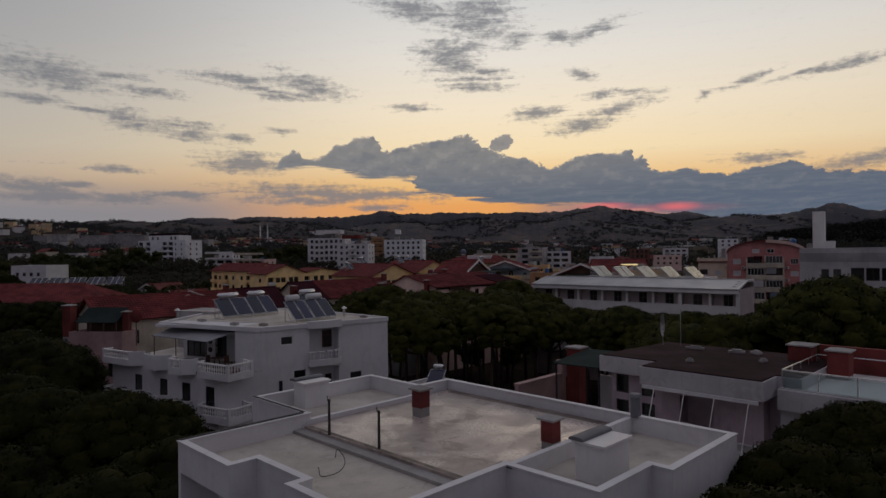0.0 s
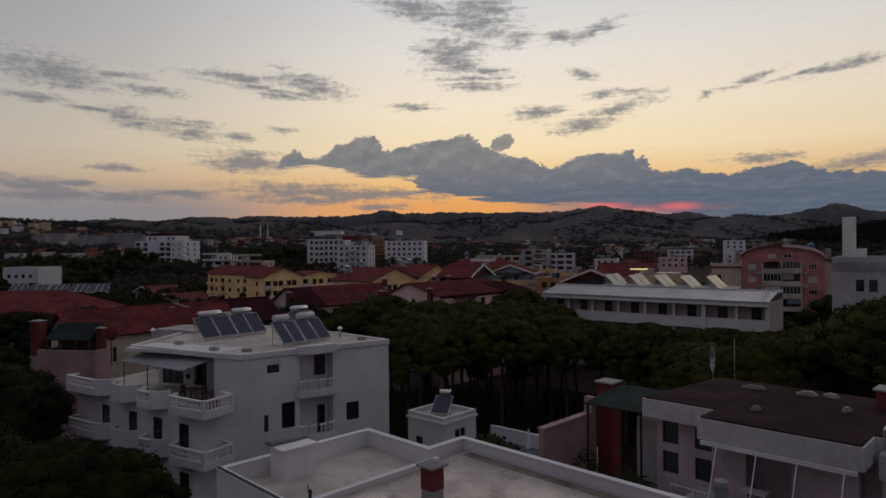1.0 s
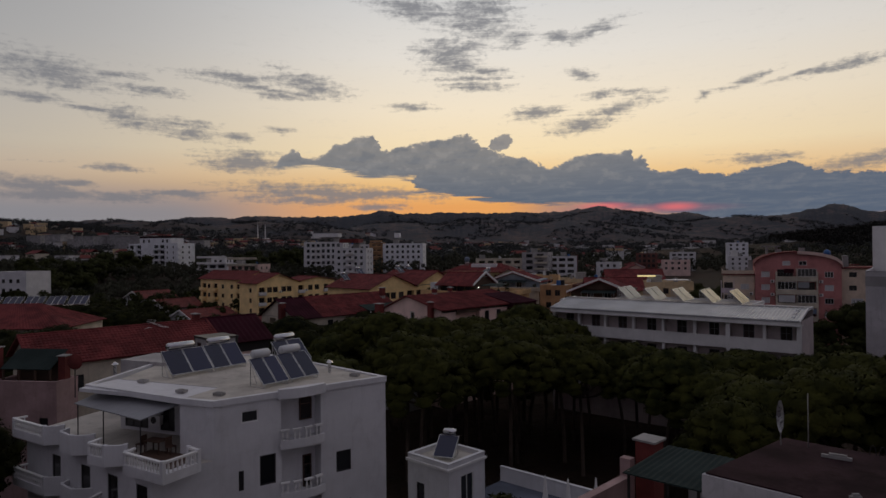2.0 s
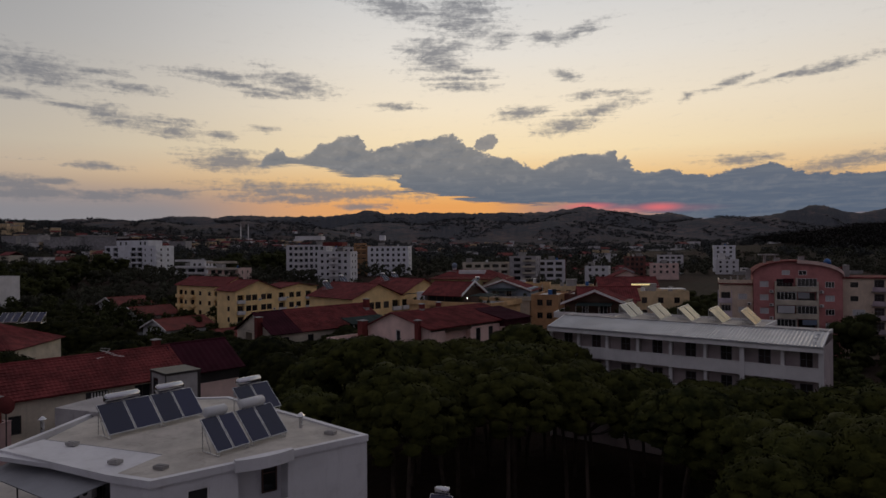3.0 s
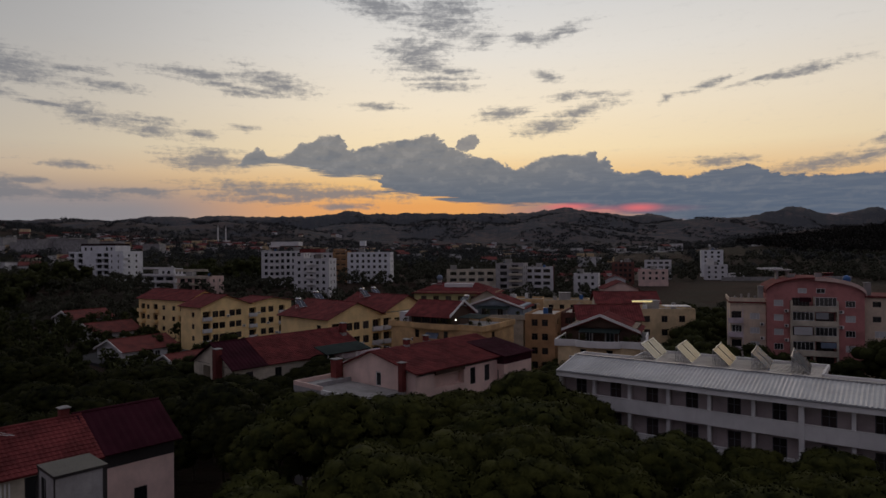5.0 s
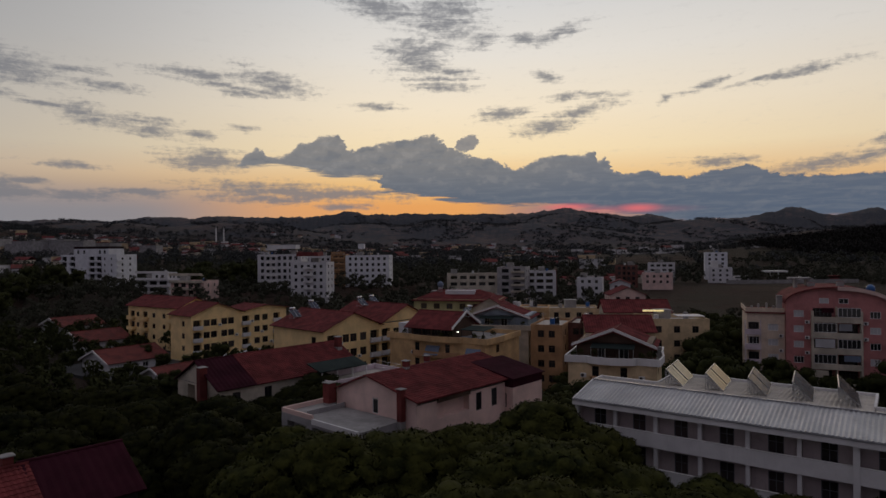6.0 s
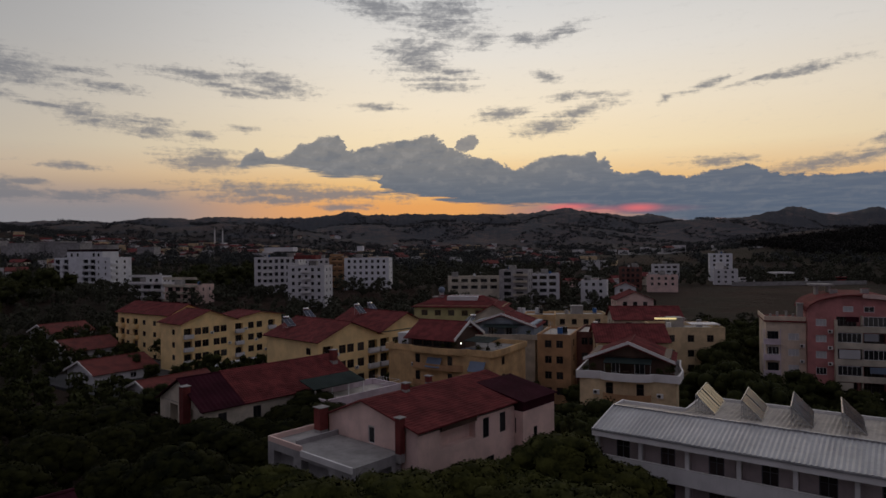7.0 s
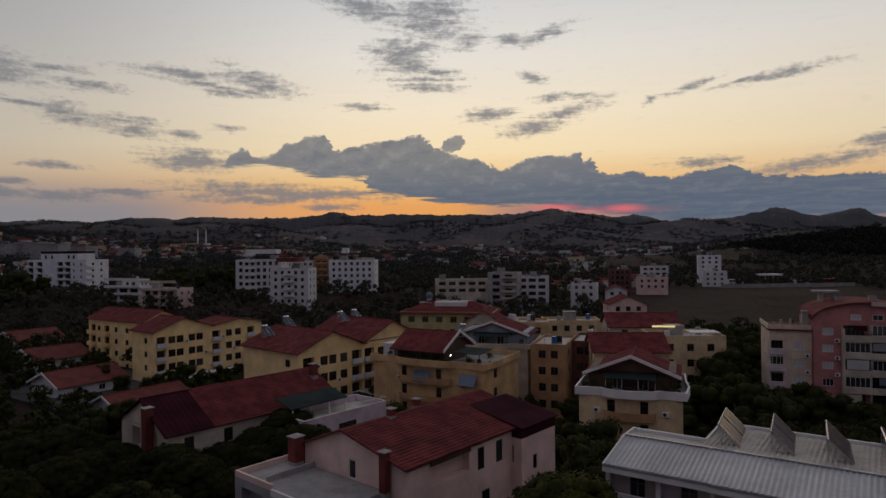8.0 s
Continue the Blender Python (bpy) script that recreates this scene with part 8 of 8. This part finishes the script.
# bungalows with bright red roofs
for x, y, t, w, d, ridge in ((-57.5, 172.5, -38, 11, 14, "y"), (-79.0, 193.5, -38, 12, 14, "y"), (-99.0, 222.0, -38, 12, 13, "y"), (-121.0, 252.0, -38, 13, 13, "y")):
    z0 = lie(x, y)
    bg = house("red_roofed_bungalow", "white bungalow with a red gabled roof among trees", pose(x, y, z0, 0, 0, t), rect(w, d), 2.9, WHITE, {0: [(2, 3.4, 1, 2.4, "white"), (w - 4, w - 2.6, 1, 2.4, "white")], 1: [(3.5, 4.6, 0.1, 2.2, "brown"), (8.0 if d > 9 else 6.0, 9.4 if d > 9 else 7.0, 0.9, 2.1, "white")]}, group="bungalows")
    gable_roof(bg, w, d, 2.9, 2.3, TILE_BRIGHT, 0.7, ridge, 0.45, gable_material=WHITE)
    if ridge == "y":
        part("bargeboard", bargeboards(-0.6, w + 0.6, -0.75, 2.45, 2.55), WHITE_CLEAN, bg)

solid("yard_paving", boxes((-4, 30, -16, 14, -1.2, 0.3)), ASPHALT, "dark asphalt yard between bungalows and a yellow block", "paving", pose(-75, 205, lie(-75, 205), 0, 0, -38), kind="structure")
lp = thing("swimming_pool", pose(-113, 232, lie(-113, 232) + 0.4, 0, 0, -38), "pale blue swimming pool with a white rim beside bungalows", "pool")
part("rim", boxes((-0.6, 22.6, -0.6, 9.6, -1.5, 0.3)), WHITE_CLEAN, lp)
part("water", boxes((0, 22, 0, 9, 0.31, 0.34)), POOLBLUE, lp)

# field wall, canopy and buses on the far side of the field
solid("field_wall", boxes((0, 84, 0, 0.3, -2, 2.4)), CONCRETE, "long pale concrete wall along a field", "wall", pose(194, 420, lie(230, 415), 0, 0, -1), kind="structure")
gas = thing("station_canopy", pose(233, 442, lie(238, 442)), "white flat canopy on two pillars", "canopy")
part("roof", boxes((0, 14, 0, 8, 6.0, 7.0)), WHITE_CLEAN, gas)
for x in (4, 9.4):
    part("pillar", boxes((x, x + 0.7, 3.5, 4.2, 0, 6.0)), WHITE, gas)
for x, y, mt, lab in ((254, 440, WHITE_CLEAN, "white coach parked behind a wall"), (276, 446, BUSRED, "dark red coach parked behind a wall"), (216, 452, WHITE_CLEAN, "white coach parked behind a wall")):
    bus = thing("parked_coach", pose(x, y, lie(x, y)), lab, "coach", "parked coaches")
    bm = B()
    box(bm, 0, 11, 0, 2.5, 0.4, 3.3)
    bmesh.ops.bevel(bm, geom=bm.edges[:], offset=0.2, segments=2, affect="EDGES")
    part("body", bm, mt, bus)
    part("window_band", boxes((0.5, 10.5, -0.02, 0.0, 1.7, 2.7)), PANE, bus)
    for wx in (1.8, 8.6):
        bm = B()
        rod(bm, (wx, -0.03, 0.5), (wx, 0.3, 0.5), 0.5, 14)
        part("wheel", bm, CABLE, bus)
solid("greenhouse", boxes((0, 60, 0, 12, 0, 3.0)), WHITE_CLEAN, "long low pale greenhouse on the plain", "greenhouse", pose(330, 1000, lie(340, 1000), 0, 0, -8))
solid("greenhouse", boxes((0, 40, 0, 10, 0, 3.0)), WHITE_CLEAN, "long low pale greenhouse on the plain", "greenhouse", pose(-30, 640, lie(-30, 640), 0, 0, -3))

# ---- the town on the far slopes ----
def far_house(wall_mat, roof_mat, w, d, h, rise, label):
    t = thing("far_house", pose(0, -300, -60), label, "house", "houses of the far town")
    bm = B()
    fm = pose(0, 0, 0)
    facade(bm, fm, w, h, holes_grid(w, max(1, int(h / 3)), 0, 3.0, max(2, int(w / 4)), 1.4, 1.4, 0.9), 0.3)
    for m_, L in ((pose(w, 0, 0, 0, 0, 90), d), (pose(w, d, 0, 0, 0, 180), w), (pose(0, d, 0, 0, 0, -90), d)):
        facade(bm, m_, L, h, [])
    part("wall", bm, wall_mat, t)
    bm = B()
    if rise:
        for a, b_, c, e in (((-.5, -.5), (w + .5, -.5), (w + .5, d / 2), (-.5, d / 2)), ((w + .5, d + .5), (-.5, d + .5), (-.5, d / 2), (w + .5, d / 2))):
            slope(bm, (*a, h), (*b_, h), (*c, h + rise), (*e, h + rise), thick=0.2)
    else:
        box(bm, -0.3, w + 0.3, -0.3, d + 0.3, h, h + 0.4)
    part("roof", bm, roof_mat, t)
    return t


KINDS = [far_house(WHITE, TILE_BRIGHT, 11, 9, 6.5, 2.4, "small white house with a red roof in a far town"),
         far_house(CREAM, TILE, 13, 10, 7, 2.6, "small cream house with a red roof in a far town"),
         far_house(WHITE, CONCRETE, 12, 10, 9, 0, "small white flat roofed house in a far town"),
         far_house(PINK, TILE, 12, 9, 6, 2.2, "small pink house with a red roof in a far town"),
         far_house(GREY, CONCRETE, 18, 12, 13, 0, "grey flat roofed block in a far town"),
         far_house(SAND, CONCRETE, 14, 11, 9.5, 0, "small sand coloured house in a far town")]


FAR_TOWN = {}


def settle(count, x0, x1, y0, y1, kinds, lo=0.8, hi=1.2):
    """Houses at random: those that can be told apart as things, the rest for one far town."""
    for i in range(count):
        x, y = random.uniform(x0, x1), random.uniform(y0, y1)
        k = random.uniform(lo, hi)
        kind, m = random.choice(kinds), pose(x, y, lie(x, y) - 0.6, 0, 0, random.choice((-30, -12, 8, 25, 40))) @ Matrix.Scale(k, 4)
        if y > 930:
            for o in kind.children:
                FAR_TOWN.setdefault(o.data.materials[0], []).append((o.data, m))
        else:
            copy_thing(kind, m)


def far_town():
    """All the small houses on the far slopes as one mesh."""
    V, F, I = [], [], []
    for slot, pieces in enumerate(FAR_TOWN.values()):
        for data_, m in pieces:
            base = len(V)
            V.extend((m @ v.co)[:] for v in data_.vertices)
            F.extend(tuple(base + i for i in p.vertices) for p in data_.polygons)
            I.extend([slot] * len(data_.polygons))
    data_ = bpy.data.meshes.new("far_town")
    data_.from_pydata(V, [], F)
    for material in FAR_TOWN:
        data_.materials.append(material)
    data_.polygons.foreach_set("material_index", I)
    tagged(new("far_town", data_), "small white and cream houses with red roofs scattered on far slopes", "town", kind="stuff")


settle(250, -560, -60, 720, 1350, [KINDS[i] for i in (0, 0, 1, 1, 2, 3, 5)], 0.7, 1.1)
settle(45, -820, -400, 850, 1300, [KINDS[i] for i in (0, 1, 2, 5)], 0.8, 1.1)
settle(80, -110, 200, 560, 1350, [KINDS[i] for i in (0, 1, 2, 2, 5)], 0.7, 1.1)
settle(46, -60, 330, 1150, 1900, [KINDS[i] for i in (0, 2, 1, 5)], 0.8, 1.2)
settle(22, 260, 560, 900, 1500, [KINDS[i] for i in (2, 2, 0)], 0.9, 1.4)
settle(12, -420, 420, 1700, 2100, [KINDS[i] for i in (2, 0, 1)], 0.8, 1.2)
settle(14, -330, -210, 430, 600, [KINDS[i] for i in (2, 1, 0, 5)], 0.9, 1.1)
settle(9, 95, 150, 395, 460, [KINDS[i] for i in (2, 1, 0, 3)], 0.7, 0.95)
for x, y, k, kk in ((-395, 690, 1.5, 4), (-372, 700, 1.6, 4), (-350, 690, 1.5, 4), (-330, 715, 1.3, 4), (-300, 760, 1.1, 4), (-420, 720, 1.2, 4), (-470, 760, 1.4, 4), (-440, 745, 1.2, 5), (-505, 780, 1.3, 4), (-322, 1050, 0.9, 2), (-300, 1052, 1.0, 2), (-283, 1060, 0.9, 2)):
    copy_thing(KINDS[kk], pose(x, y, lie(x, y) - 1, 0, 0, random.choice((-10, 5, -20))) @ Matrix.Scale(k, 4))
far_town()
for k in KINDS:
    for o in (*k.children_recursive, k):
        bpy.data.objects.remove(o)
for x in (-300, -288):
    mn = thing("minaret", pose(x, 1040, lie(x, 1040)), "slender white minaret above a far town", "minaret", "minarets")
    bm = B()
    rod(bm, (0, 0, 0), (0, 0, 28), 1.2, 8, 0.9)
    part("shaft", bm, WHITE_CLEAN, mn)
    bm = B()
    rod(bm, (0, 0, 28), (0, 0, 33), 1.3, 8, 0.05)
    part("spire", bm, CONCRETE, mn)

# ---- greenery that fills the open ground between the buildings ----
bpy.context.view_layer.update()
PLOTS = []
for ob in bpy.data.objects:
    if ob.type == "MESH" and (ob.name.startswith(("wall", "back_deck", "end_wall")) or ob.name.startswith(("field_wall", "station"))):
        cs = [ob.matrix_world @ Vector(c) for c in ob.bound_box]
        a, b, d = cs[0], cs[4], cs[3]
        PLOTS.append((a.xy, (b - a).xy, (d - a).xy))


def free(x, y, room):
    """Whether a spot keeps clear of every building."""
    for a, u, v in PLOTS:
        r = Vector((x, y)) - a
        lu, lv = u.length, v.length
        if lu < 0.01 or lv < 0.01:
            continue
        p, q = r.dot(u) / lu, r.dot(v) / lv
        if -room < p < lu + room and -room < q < lv + room:
            return False
    return True


def in_field(x, y):
    return 70 < x < 270 and 246 < y < 425 and x > 84 + (y - 246) * 0.25


def in_yard(x, y):
    return -76 < x < -52 and 182 < y < 214


fill = scatter(lambda x, y: free(x, y, 2.2) and not in_field(x, y) and not in_yard(x, y) and not in_wood(x, y), 6.2, 2.4, -150, 150, 104, 246)
fill.sort(key=lambda p: abs(p[0]) * 0.7 + p[1])
for x, y in fill[:230]:
    tree(random.choice(BROADS), x, y, random.uniform(0, 360), random.uniform(0.4, 0.78), "garden_tree", "dark leafy garden tree between houses", "garden trees")


def thicket(name, label, spots, lo, hi, seed, clumps=14, per=22, size=0.8, material=None):
    """Trees past counting: small stems of leaves on uneven rounded heads, in one mesh."""
    rng = np.random.default_rng(seed)
    centres = []
    for x, y in spots:
        h = lo + (hi - lo) * rng.random() ** 1.5
        r = h * 0.36
        for k in range(clumps):
            d = rng.normal(size=3)
            d /= np.linalg.norm(d)
            centres.append((x + d[0] * r * 0.8, y + d[1] * r * 0.8, lie(x, y) + h * 0.55 + d[2] * h * 0.36, r * (0.38 + 0.2 * rng.random())))
    V, F, N = tufts(centres, per, size, 0.9, rng, 0.8)
    tagged(new(name, raw_mesh(name, V, F, material or BROADLEAF, N)), label, "trees", kind="stuff")


thicket("garden_shrubbery", "dark garden trees and shrubs filling the gaps between houses", fill[230:], 3.5, 6.5, 41)
far = scatter(lambda x, y: free(x, y, 3.0) and not in_field(x, y), 8.2, 3.6, -300, 300, 246, 440)
tall = [p for p in far if -120 < p[0] < -85 and p[1] > 350 or -215 < p[0] < -150 and p[1] < 345 and random.random() < 0.5]
for x, y in tall[:90]:
    tree(random.choice(FAR_BROADS), x, y, random.uniform(0, 360), random.uniform(0.9, 1.3), "dark_tree", "tall dark tree in a dense row", "trees between the houses")
thicket("middle_trees", "dark trees and hedges between the middle houses", far, 3.5, 8.5, 42, 11, 17, 1.0, HAZEDLEAF)
thicket("outer_trees", "dark trees scattered between distant houses", scatter(lambda x, y: free(x, y, 4.0) and not in_field(x, y), 14, 6.0, -460, 430, 440, 640), 4.5, 10.0, 43, 9, 14, 1.4, HAZEDLEAF)
